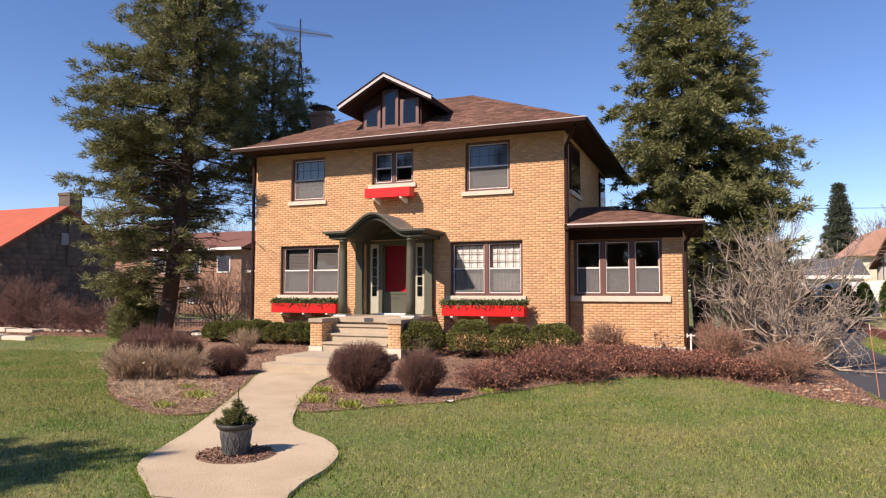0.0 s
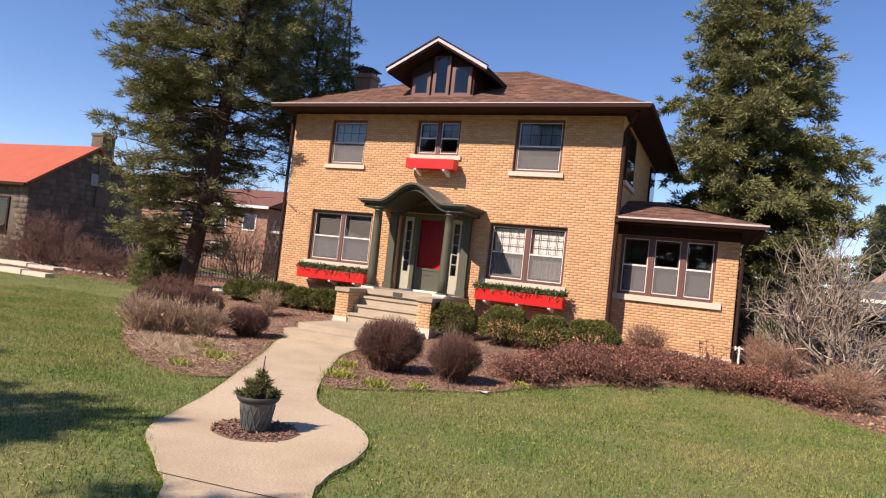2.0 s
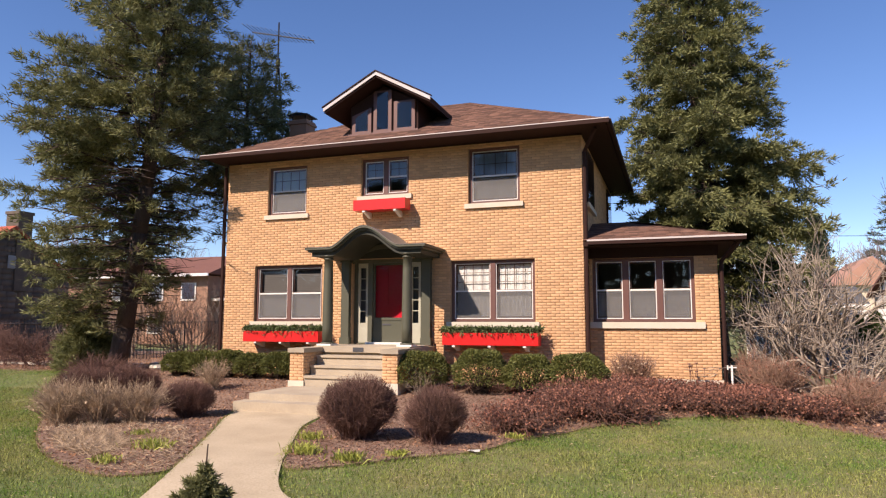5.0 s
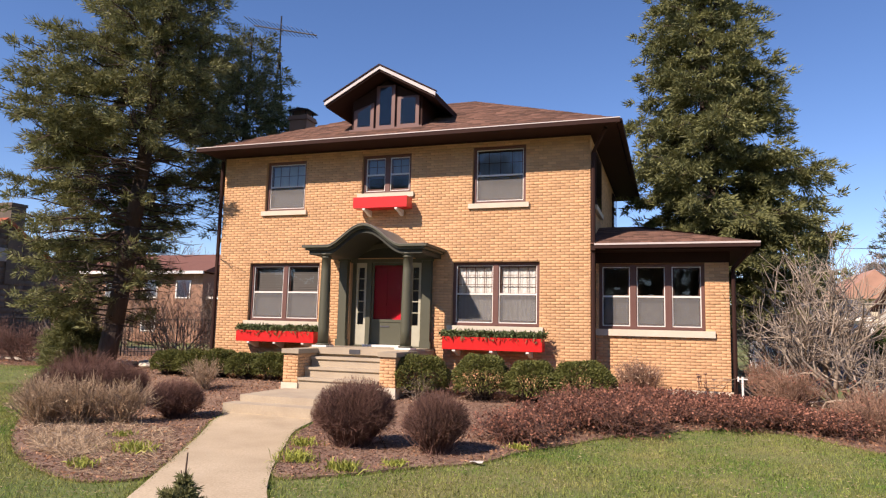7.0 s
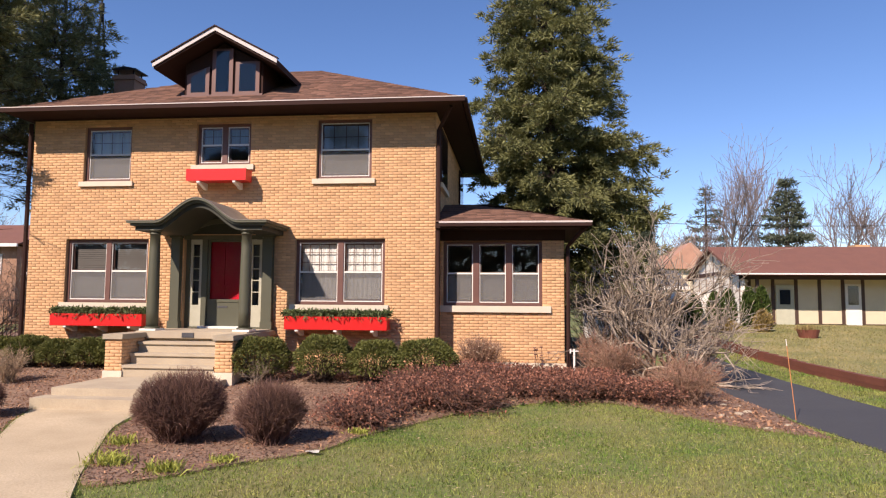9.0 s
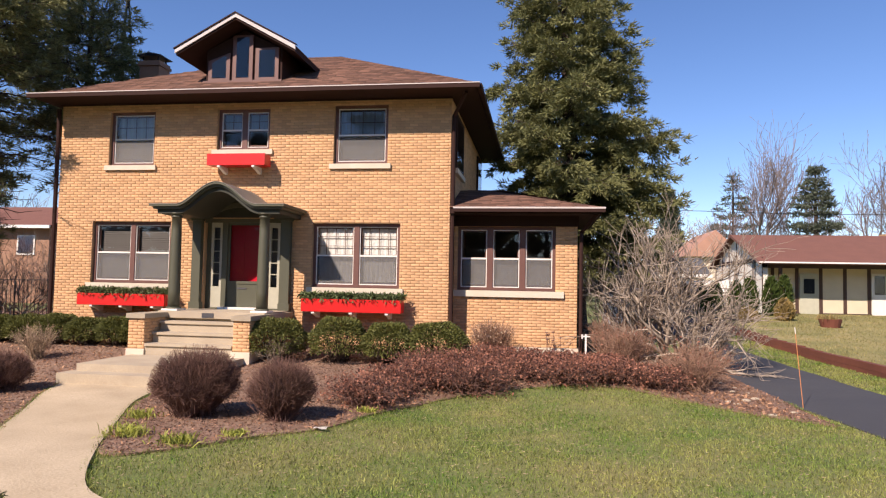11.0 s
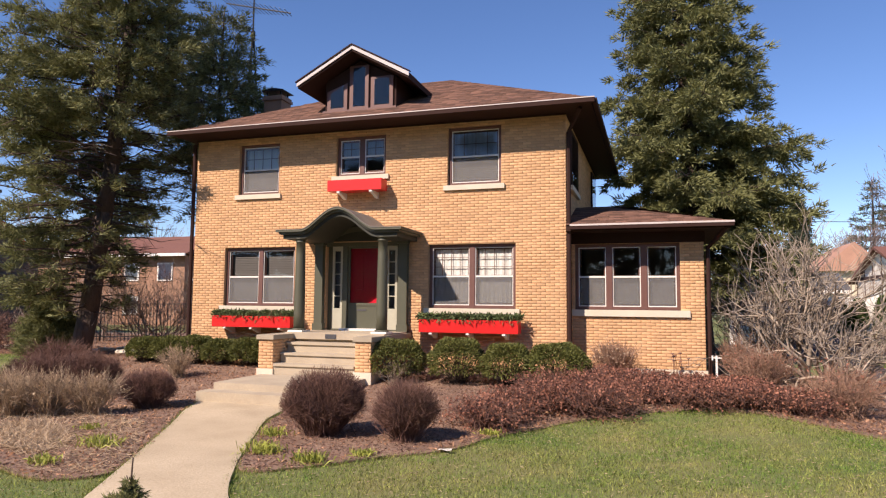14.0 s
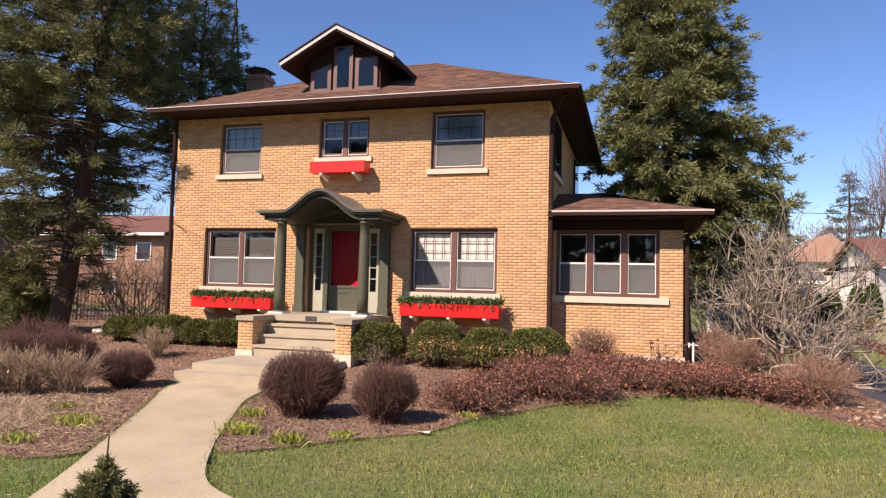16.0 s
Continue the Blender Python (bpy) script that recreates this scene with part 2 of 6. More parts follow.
def part(name, bm, mat, parent=None, label="", smooth=False, bevel=0.0, kind=""):
    if bevel:
        bmesh.ops.bevel(bm, geom=[e for e in bm.edges if len(e.link_faces) == 2 and e.calc_face_angle(0) > 0.6], offset=bevel, segments=1, affect='EDGES', clamp_overlap=True)
    me = bpy.data.meshes.new(name)
    bm.to_mesh(me)
    bm.free()
    if smooth:
        me.polygons.foreach_set("use_smooth", [True] * len(me.polygons))
    return link(name, me, mat, parent, label, kind)


def box(bm, x0, x1, y0, y1, z0, z1):
    v = [bm.verts.new(c) for c in ((x0, y0, z0), (x1, y0, z0), (x1, y1, z0), (x0, y1, z0), (x0, y0, z1), (x1, y0, z1), (x1, y1, z1), (x0, y1, z1))]
    for f in ((3, 2, 1, 0), (4, 5, 6, 7), (0, 1, 5, 4), (1, 2, 6, 5), (2, 3, 7, 6), (3, 0, 4, 7)):
        bm.faces.new([v[i] for i in f])
    return bm


def boxes(*bb):
    bm = bmesh.new()
    for b in bb:
        box(bm, *b)
    return bm


def pane(x0, x1, y, z0, z1):
    """One sheet of window glass, facing the street."""
    bm = bmesh.new()
    bm.faces.new([bm.verts.new(p) for p in ((x0, y, z0), (x1, y, z0), (x1, y, z1), (x0, y, z1))])
    return bm


def pierced(bm, x0, x1, z0, z1, y0, y1, holes):
    """One solid slab with openings that go through it. holes: (name, x0, x1, z0, z1)."""
    xs = sorted({x0, x1, *[min(max(v, x0), x1) for h in holes for v in h[1:3]]})
    zs = sorted({z0, z1, *[min(max(v, z0), z1) for h in holes for v in h[3:5]]})
    vert = {}

    def v(i, j, y):
        if (i, j, y) not in vert:
            vert[i, j, y] = bm.verts.new((xs[i], y, zs[j]))
        return vert[i, j, y]

    def solid(i, j):
        if not (0 <= i < len(xs) - 1 and 0 <= j < len(zs) - 1):
            return False
        a, c = (xs[i] + xs[i + 1]) / 2, (zs[j] + zs[j + 1]) / 2
        return not any(h[1] < a < h[2] and h[3] < c < h[4] for h in holes)

    for i in range(len(xs) - 1):
        for j in range(len(zs) - 1):
            if not solid(i, j):
                continue
            bm.faces.new((v(i, j, y0), v(i + 1, j, y0), v(i + 1, j + 1, y0), v(i, j + 1, y0)))
            bm.faces.new((v(i, j + 1, y1), v(i + 1, j + 1, y1), v(i + 1, j, y1), v(i, j, y1)))
            for di, dj, a, b in ((-1, 0, (i, j + 1), (i, j)), (1, 0, (i + 1, j), (i + 1, j + 1)), (0, -1, (i, j), (i + 1, j)), (0, 1, (i + 1, j + 1), (i, j + 1))):
                if not solid(i + di, j + dj):
                    bm.faces.new((v(*b, y0), v(*a, y0), v(*a, y1), v(*b, y1)))
    bmesh.ops.recalc_face_normals(bm, faces=bm.faces[:])
    return bm


def extrude(bm, loop, shift):
    """A solid from a closed loop of points, pushed along shift."""
    s = Vector(shift)
    a = [bm.verts.new(p) for p in loop]
    b = [bm.verts.new(Vector(p) + s) for p in loop]
    n = len(loop)
    bm.faces.new(a)
    bm.faces.new(b[::-1])
    for i in range(n):
        bm.faces.new((a[i], b[i], b[(i + 1) % n], a[(i + 1) % n]))
    bmesh.ops.recalc_face_normals(bm, faces=bm.faces[:])
    return bm


def lathe(bm, profile, cx, cy, seg=20):
    """A turned solid from (radius, height) pairs."""
    rings = [[bm.verts.new((cx + r * math.cos(2 * math.pi * k / seg), cy + r * math.sin(2 * math.pi * k / seg), z)) for k in range(seg)] for r, z in profile]
    for a, b in zip(rings, rings[1:]):
        for k in range(seg):
            bm.faces.new((a[k], a[(k + 1) % seg], b[(k + 1) % seg], b[k]))
    bm.faces.new(rings[0][::-1])
    bm.faces.new(rings[-1])
    return bm


def bar(bm, a, b, r0, r1=None, seg=6):
    """A round bar from a to b."""
    a, b = Vector(a), Vector(b)
    r1 = r0 if r1 is None else r1
    q = (b - a).to_track_quat("Z", "Y")
    ring = lambda c, r: [bm.verts.new(c + q @ Vector((r * math.cos(2 * math.pi * k / seg), r * math.sin(2 * math.pi * k / seg), 0))) for k in range(seg)]
    u, v = ring(a, r0), ring(b, r1)
    for k in range(seg):
        bm.faces.new((u[k], u[(k + 1) % seg], v[(k + 1) % seg], v[k]))
    bm.faces.new(u[::-1])
    bm.faces.new(v)
    return bm


def np_mesh(name, verts, faces):
    """A mesh from arrays: verts (n, 3), faces (m, 3 or 4)."""
    me = bpy.data.meshes.new(name)
    k = faces.shape[1]
    me.vertices.add(len(verts))
    me.vertices.foreach_set("co", np.ascontiguousarray(verts, dtype=np.float32).ravel())
    me.loops.add(faces.size)
    me.loops.foreach_set("vertex_index", np.ascontiguousarray(faces, dtype=np.int32).ravel())
    me.polygons.add(len(faces))
    me.polygons.foreach_set("loop_start", np.arange(0, faces.size, k, dtype=np.int32))
    me.update(calc_edges=True)
    me.validate()
    return me


def unit(v):
    return v / np.maximum(np.linalg.norm(v, axis=1, keepdims=True), 1e-9)


def slivers(name, base, way, length, width, rng, bend=0.0):
    """Many thin pointed leaves: a bent two-piece blade at each base point, along its way."""
    n = len(base)
    side = unit(np.cross(way, rng.normal(size=(n, 3)))) * (np.asarray(width).reshape(-1, 1) * 0.5)
    L = np.asarray(length).reshape(-1, 1)
    mid = base + way * L * 0.5
    tip = base + way * L + np.array([0, 0, -1.0]) * bend * L
    v = np.stack([base - side * 0.6, base + side * 0.6, mid + side, mid - side, tip], 1).reshape(-1, 3)
    i = np.arange(n)[:, None] * 5
    f = np.concatenate([i + np.array([0, 1, 2]), i + np.array([0, 2, 3]), i + np.array([3, 2, 4])])
    return np_mesh(name, v, f)


def blades(name, base, way, length, width, rng):
    """Many single pointed grass blades."""
    n = len(base)
    side = unit(np.cross(way, rng.normal(size=(n, 3)))) * (width.reshape(-1, 1) * 0.5)
    v = np.stack([base - side, base + side, base + way * length.reshape(-1, 1)], 1).reshape(-1, 3)
    return np_mesh(name, v, np.arange(3 * n).reshape(-1, 3))


def rods(name, a, b, ra, rb):
    """Many three-sided tapered rods from a to b."""
    n = len(a)
    d = unit(b - a)
    u = unit(np.cross(d, np.where(np.abs(d[:, 2:3]) > 0.9, np.array([[1.0, 0, 0]]), np.array([[0, 0, 1.0]]))))
    w = np.cross(d, u)
    ring = []
    for c, r in ((a, ra), (b, rb)):
        for k in range(3):
            g = 2 * math.pi * k / 3
            ring.append(c + (u * math.cos(g) + w * math.sin(g)) * np.asarray(r).reshape(-1, 1))
    v = np.stack(ring, 1).reshape(-1, 3)
    i = np.arange(n)[:, None] * 6
    f = np.concatenate([i + np.array(q) for q in ((0, 1, 4, 3), (1, 2, 5, 4), (2, 0, 3, 5))])
    return np_mesh(name, v, f)


def branching(rng, starts, ways, lengths, radii, levels, forks, spread, shrink=0.68, up=0.12, wiggle=0.18, pieces=3):
    """Limbs that fork again and again. Gives segment ends, radii and the tips."""
    A, B, RA, RB = [], [], [], []
    p, d, L, r = (np.asarray(q, float) for q in (starts, ways, lengths, radii))
    for lev in range(levels):
        keep = []
        for s in range(pieces):
            d = unit(d + rng.normal(size=d.shape) * wiggle + np.array([0, 0, up]))
            q = p + d * (L / pieces)[:, None]
            r2 = r * (0.88 if s < pieces - 1 else 0.75)
            A.append(p), B.append(q), RA.append(r), RB.append(r2)
            p, r = q, r2
            if s >= pieces - 2 or lev == 0:
                keep.append((p, d, L, r))
        tips = p
        k = forks[min(lev, len(forks) - 1)]
        P = np.concatenate([np.repeat(x[0], max(1, k // len(keep)), 0) for x in keep])
        D = np.concatenate([np.repeat(x[1], max(1, k // len(keep)), 0) for x in keep])
        LL = np.concatenate([np.repeat(x[2], max(1, k // len(keep))) for x in keep])
        R = np.concatenate([np.repeat(x[3], max(1, k // len(keep))) for x in keep])
        d = unit(D + rng.normal(size=D.shape) * spread)
        p, L, r = P, LL * shrink * rng.uniform(0.7, 1.25, len(LL)), R * 0.7
    return np.concatenate(A), np.concatenate(B), np.concatenate(RA), np.concatenate(RB), tips


# ---- the lie of the land ----
def smooth(a, b, x):
    t = np.clip((np.asarray(x, float) - a) / (b - a), 0, 1)
    return t * t * (3 - 2 * t)


def land(x, y):
    """Height of the ground: a flat front lawn, rising to the house and gently behind."""
    x, y = np.asarray(x, float), np.asarray(y, float)
    house = 0.37 * smooth(-5.0, -0.3, y) * (1 - smooth(12.4, 15.5, x)) * (1 - 0.35 * smooth(-4, -9, x))
    back = 0.85 * smooth(2, 20, y) * smooth(13, 19, x) + 0.1 * smooth(3, 14, y)
    return -0.39 + np.maximum(house, back * 0.9) + 0.012 * np.sin(x * 1.7 + y) * np.cos(y * 1.3)


def inside(poly, x, y):
    """Which points lie inside a closed outline."""
    r = np.zeros(np.shape(x), bool)
    n = len(poly)
    for i in range(n):
        (x0, y0), (x1, y1) = poly[i], poly[(i + 1) % n]
        c = (y0 > y) != (y1 > y)
        r ^= c & (x < (x1 - x0) * (y - y0) / ((y1 - y0) or 1e-9) + x0)
    return r


def curve(points, steps=6, closed=False):
    """A smooth line through the points."""
    P = [Vector((*p, 0)) for p in points]
    n, out = len(P), []
    for i in range(n if closed else n - 1):
        g = lambda k: P[k % n] if closed else P[min(max(k, 0), n - 1)]
        a, b, c, d = g(i - 1), g(i), g(i + 1), g(i + 2)
        for s in range(steps):
            t = s / steps
            q = 0.5 * (2 * b + (c - a) * t + (2 * a - 5 * b + 4 * c - d) * t * t + (3 * b - a - 3 * c + d) * t ** 3)
            out.append((q.x, q.y))
    return out if closed else out + [tuple(points[-1])]


def sheet(name, outline, lift, mat, label, category, drop=0.12, cell=0.35):
    """A laid surface that follows the land, with a skirt that gives it an edge."""
    bm = bmesh.new()
    f = bm.faces.new([bm.verts.new((x, y, 0)) for x, y in outline])
    if f.normal.z < 0 or f.calc_area() and sum(a[0] * b[1] - b[0] * a[1] for a, b in zip(outline, outline[1:] + outline[:1])) < 0:
        f.normal_flip()
    xs, ys = [p[0] for p in outline], [p[1] for p in outline]
    for axis, lo, hi in ((0, min(xs), max(xs)), (1, min(ys), max(ys))):
        k = max(1, int((hi - lo) / cell))
        for i in range(1, k):
            co, no = [0, 0, 0], [0, 0, 0]
            co[axis], no[axis] = lo + (hi - lo) * i / k, 1
            bmesh.ops.bisect_plane(bm, geom=bm.verts[:] + bm.edges[:] + bm.faces[:], plane_co=co, plane_no=no)
    edge = [e for e in bm.edges if e.is_boundary]
    top = bm.verts[:]
    ret = bmesh.ops.extrude_edge_only(bm, edges=edge)
    low = {g for g in ret["geom"] if isinstance(g, bmesh.types.BMVert)}
    for v in bm.verts:
        h = float(land(v.co.x, v.co.y))
        v.co.z = h + lift - (drop if v in low else 0)
    bmesh.ops.recalc_face_normals(bm, faces=bm.faces[:])
    ob = part(name, bm, mat)
    return tagged(ob, label, category, kind="structure")


# ---- ground ----
RNG = np.random.default_rng(7)
gx = np.concatenate([[-2500, -600, -200, -90, -50], np.arange(-32, 40.1, 0.8), [55, 90, 200, 600, 2500]])
gy = np.concatenate([[-2500, -600, -200, -80, -40], np.arange(-24, 40.1, 0.8), [55, 90, 200, 600, 2500]])
X, Y = np.meshgrid(gx, gy)
V = np.stack([X, Y, land(X, Y)], -1).reshape(-1, 3)
nx, ny = len(gx), len(gy)
I = (np.arange(ny - 1)[:, None] * nx + np.arange(nx - 1)).ravel()
ground = link("ground", np_mesh("ground", V, np.stack([I, I + 1, I + nx + 1, I + nx], 1)), M_LAWN)
tagged(ground, "early spring lawn with green and straw-coloured patches", "lawn", kind="structure")

WALK_L = curve([(2.9, -4.4), (3.35, -5.4), (4.05, -6.6), (5.2, -8.7), (6.1, -10.4), (6.5, -11.3), (6.95, -12.2), (7.75, -12.85), (8.7, -13.9), (12.0, -19.5), (13.5, -22)])
WALK_R = curve([(4.85, -4.4), (5.15, -5.6), (5.75, -6.9), (6.55, -8.5), (7.35, -9.75), (8.2, -10.3), (8.75, -10.9), (9.0, -11.6), (9.1, -12.3), (9.6, -13.3), (13.0, -19), (14.5, -21.5)])
PATHWAY = WALK_L + WALK_R[::-1]
BED_R = curve([(5.2, -5.6), (5.75, -6.9), (6.6, -8.55), (7.35, -8.2), (8.0, -7.4), (8.65, -6.7), (9.1, -5.5), (10.1, -4.05), (11.6, -3.1), (12.9, -2.95), (13.9, -3.5), (14.7, -4.3), (15.7, -5.0)], 5) + \
    [(15.68, -3.0), (15.6, 0.5), (15.85, 3.5), (12.5, 4.0), (12.5, 0.4), (4.9, 0.2), (4.9, -4.4)]
BED_L = curve([(2.95, -4.5), (3.4, -5.5), (4.0, -6.55), (5.2, -8.65), (5.35, -9.35), (4.6, -9.6), (3.0, -8.9), (1.0, -7.3), (-1.2, -5.2), (-3.0, -3.5), (-5.4, -0.9), (-8.0, 0.4), (-10.5, 0.3), (-14.0, -0.6), (-19.0, -1.4)], 5) + \
    [(-19.5, 4.4), (-19.0, 12.0), (-8.0, 18.0), (-1.2, 16.0), (-1.2, 0.2), (2.9, 0.2)]
DRIVE = curve([(16.1, -22), (16.05, -8), (15.95, -5), (15.7, -3.2), (15.55, -1.4), (15.8, 2), (16.5, 8.2), (14.8, 10.5), (14.6, 15.0)], 5) + \
    curve([(20.5, 16.0), (19.0, 11.5), (17.6, 8.0), (17.85, 3.0), (17.92, -1.5), (18.2, -6), (18.4, -22)], 5)
sheet("pavement", PATHWAY, 0.045, M_CONC, "weathered tan concrete garden path with cracks", "path")
sheet("mulch_bed", BED_R, 0.03, M_MULCH, "brown wood mulch bed in front of the house", "garden bed", cell=0.5)
sheet("mulch_bed", BED_L, 0.03, M_MULCH, "mulch bed with dry stalks and leaf litter", "garden bed", cell=0.5)
sheet("road", DRIVE, 0.02, M_ASPHALT, "dark asphalt driveway beside the house", "driveway", cell=0.8)
sheet("dry_lawn", curve([(18.5, 14.0), (18.6, 9.9), (19.2, 5.4), (19.5, 1.4), (19.7, -6), (19.9, -14)], 6) + [(40, -14), (40, 19.3), (22, 19.3), (20.5, 16)], 0.03, M_DRYGRASS, "dry straw-coloured lawn on the bank by the garage", "lawn", cell=1.2)
POT = (7.66, -11.42)
sheet("soil_patch", [(POT[0] + 0.47 * math.cos(a * math.pi / 12), POT[1] + 0.43 * math.sin(a * math.pi / 12)) for a in range(24)], 0.052, M_MULCH,
      "round mulched cut-out in the concrete path", "garden bed", drop=0.02, cell=0.3)
# joints in the path
bm = bmesh.new()
for (x0, y0), (x1, y1) in (((7.95, -13.05), (9.5, -12.85)),):
    d = Vector((x1 - x0, y1 - y0, 0)).normalized()
    n = Vector((-d.y, d.x, 0)) * 0.007
    n_st = 8
    for k in range(n_st):
        a = Vector((x0, y0, 0)).lerp(Vector((x1, y1, 0)), k / n_st)
        b = Vector((x0, y0, 0)).lerp(Vector((x1, y1, 0)), (k + 1) / n_st)
        q = [bm.verts.new((p.x, p.y, float(land(p.x, p.y)) + 0.0495)) for p in (a - n, b - n, b + n, a + n)]
        bm.faces.new(q)
tagged(part("path_joint", bm, M_SOIL), "narrow dark joints across the concrete path", "path joint", kind="structure")

# ---- the brick house ----
HX0, HX1, HY1, CX = -0.795, 9.33, 7.9, 4.24
SOFF, EAVE, OV = 6.0, 6.09, 0.75
house = thing("house", (CX, 0, 0), "two-storey yellow brick foursquare house with brown hip roof", "house")
OPEN = [("ul", 0.56, 1.79, 4.42, 5.80), ("um", 3.46, 4.83, 4.79, 5.82), ("ur", 6.47, 7.80, 4.42, 5.86), ("ll", 0.20, 2.33, 1.46, 3.00), ("lr", 6.00, 8.15, 1.45, 2.99), ("door", 3.24, 5.24, 0.84, 3.10)]
SUNY, SUNX1, SUNZ = 0.52, 12.30, 3.22
SOPEN = [("sun", 9.46, 11.79, 1.45, 2.98)]


def spans(x0, x1, z, h, holes, pitch, shift):
    """Bricks of one course between the openings: start and end of each."""
    cuts = sorted((o[1], o[2]) for o in holes if o[3] < z + h * 0.6 and o[4] > z + h * 0.4)
    free, a = [], x0
    for c, d in cuts:
        free.append((a, c))
        a = d
    free.append((a, x1))
    for a, b in free:
        if b - a < 0.03:
            continue
        e = math.floor((a - x0 + shift) / pitch) * pitch + x0 - shift
        while e < b:
            s, t = max(e, a), min(e + pitch, b)
            if t - s > 0.03:
                yield s, t
            e += pitch


COURSE, PITCH, JOINT = 0.068, 0.212, 0.009


def bricks(x0, x1, z0, z1, holes):
    rows = []
    n = int(round((z1 - z0) / COURSE))
    for k in range(n):
        z = z0 + k * COURSE
        for a, b in spans(x0, x1, z, COURSE, holes, PITCH, PITCH / 2 * (k % 2)):
            rows.append((a + JOINT / 2, b - JOINT / 2, z + JOINT / 2, z + COURSE - JOINT / 2))
    return np.array(rows)


def brick_mesh(name, rows, place, rng, depth=0.03):
    """Joined bricks, each slightly proud or shy, edges eased. place maps (along, out, up) to the world."""
    n = len(rows)
    a, b, c, d = rows.T
    o = rng.uniform(-0.003, 0.003, n)
    e = 0.004
    q = lambda s, t, out: np.stack([s, out, t], 1)
    V = np.stack([q(a, c, o * 0 - depth), q(b, c, o * 0 - depth), q(b, d, o * 0 - depth), q(a, d, o * 0 - depth),
                  q(a, c, o - e), q(b, c, o - e), q(b, d, o - e), q(a, d, o - e),
                  q(a + e, c + e, o), q(b - e, c + e, o), q(b - e, d - e, o), q(a + e, d - e, o)], 1).reshape(-1, 3)
    i = np.arange(n)[:, None] * 12
    F = []
    for k in (0, 4):
        for s in range(4):
            F.append(i + np.array([k + s, k + (s + 1) % 4, k + 4 + (s + 1) % 4, k + 4 + s]))
    F.append(i + np.array([8, 9, 10, 11]))
    return np_mesh(name, place(V), np.concatenate(F))


FRONT = lambda V: np.stack([V[:, 0], -V[:, 1], V[:, 2]], 1)
SUNF = lambda V: np.stack([V[:, 0], SUNY - V[:, 1], V[:, 2]], 1)
SIDE = lambda V: np.stack([HX1 + V[:, 1], V[:, 0], V[:, 2]], 1)

front_wall = part("front_wall", pierced(bmesh.new(), HX0 + 0.01, HX1 - 0.01, -0.45, SOFF, 0.012, 0.3, OPEN), M_MORTAR, house, "yellow brick front wall")
part("side_wall", boxes((HX1 - 0.3, HX1 - 0.012, 0.3, HY1, -0.45, SOFF)), M_MORTAR, house)
part("side_wall", boxes((HX0 + 0.01, HX0 + 0.3, 0.3, HY1, -0.45, SOFF)), M_BRICK, house)
part("back_wall", boxes((HX0 + 0.3, HX1 - 0.3, HY1 - 0.3, HY1, -0.45, SOFF)), M_BRICK, house)
# Unseen inner floors, walls and ceiling; their dark colour stands for dim rooms.
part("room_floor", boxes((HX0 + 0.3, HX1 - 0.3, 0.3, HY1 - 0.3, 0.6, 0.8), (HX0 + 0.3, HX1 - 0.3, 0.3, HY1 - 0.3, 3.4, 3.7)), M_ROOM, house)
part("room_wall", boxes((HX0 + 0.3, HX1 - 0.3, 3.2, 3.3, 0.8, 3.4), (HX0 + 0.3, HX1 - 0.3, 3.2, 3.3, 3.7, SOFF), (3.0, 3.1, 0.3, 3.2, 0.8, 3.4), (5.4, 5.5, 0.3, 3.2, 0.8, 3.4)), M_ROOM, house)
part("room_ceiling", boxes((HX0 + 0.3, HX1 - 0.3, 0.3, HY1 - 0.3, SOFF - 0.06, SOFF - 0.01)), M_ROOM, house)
FB = bricks(HX0, HX1, -0.40, 5.99, OPEN)
near = (FB[:, 0] > 8.2) & (FB[:, 2] > 0.5) & (FB[:, 2] < 4.6)
order = np.argsort(-FB[:, 0] * near)[:300]
single = np.zeros(len(FB), bool)
single[order] = True
single &= near
link("brickwork", brick_mesh("brickwork", FB[~single], FRONT, np.random.default_rng(1)), M_BRICK, front_wall, kind="stuff")
link("brickwork", brick_mesh("corner_brickwork", bricks(0.0, 0.51, -0.40, 2.6, []), SIDE, np.random.default_rng(5)), M_BRICK, house, kind="stuff")
SB = bricks(0.0, HY1, 2.6, 5.96, [])
link("brickwork", brick_mesh("side_brickwork", SB, SIDE, np.random.default_rng(2)), M_BRICK, house, kind="stuff")


def sweep_strip(x0, x1, n, zf, t, y0, y1):
    """A solid strip of thickness t whose top follows zf(x), from y0 to y1."""
    bm = bmesh.new()
    xs = [x0 + (x1 - x0) * i / n for i in range(n + 1)]
    R = [[bm.verts.new(p) for p in ((x, y0, zf(x) - t), (x, y0, zf(x)), (x, y1, zf(x)), (x, y1, zf(x) - t))] for x in xs]
    for a, b in zip(R, R[1:]):
        for k in range(4):
            bm.faces.new((a[k], a[(k + 1) % 4], b[(k + 1) % 4], b[k]))
    bm.faces.new(R[0])
    bm.faces.new(R[-1][::-1])
    bmesh.ops.recalc_face_normals(bm, faces=bm.faces[:])
    return bm


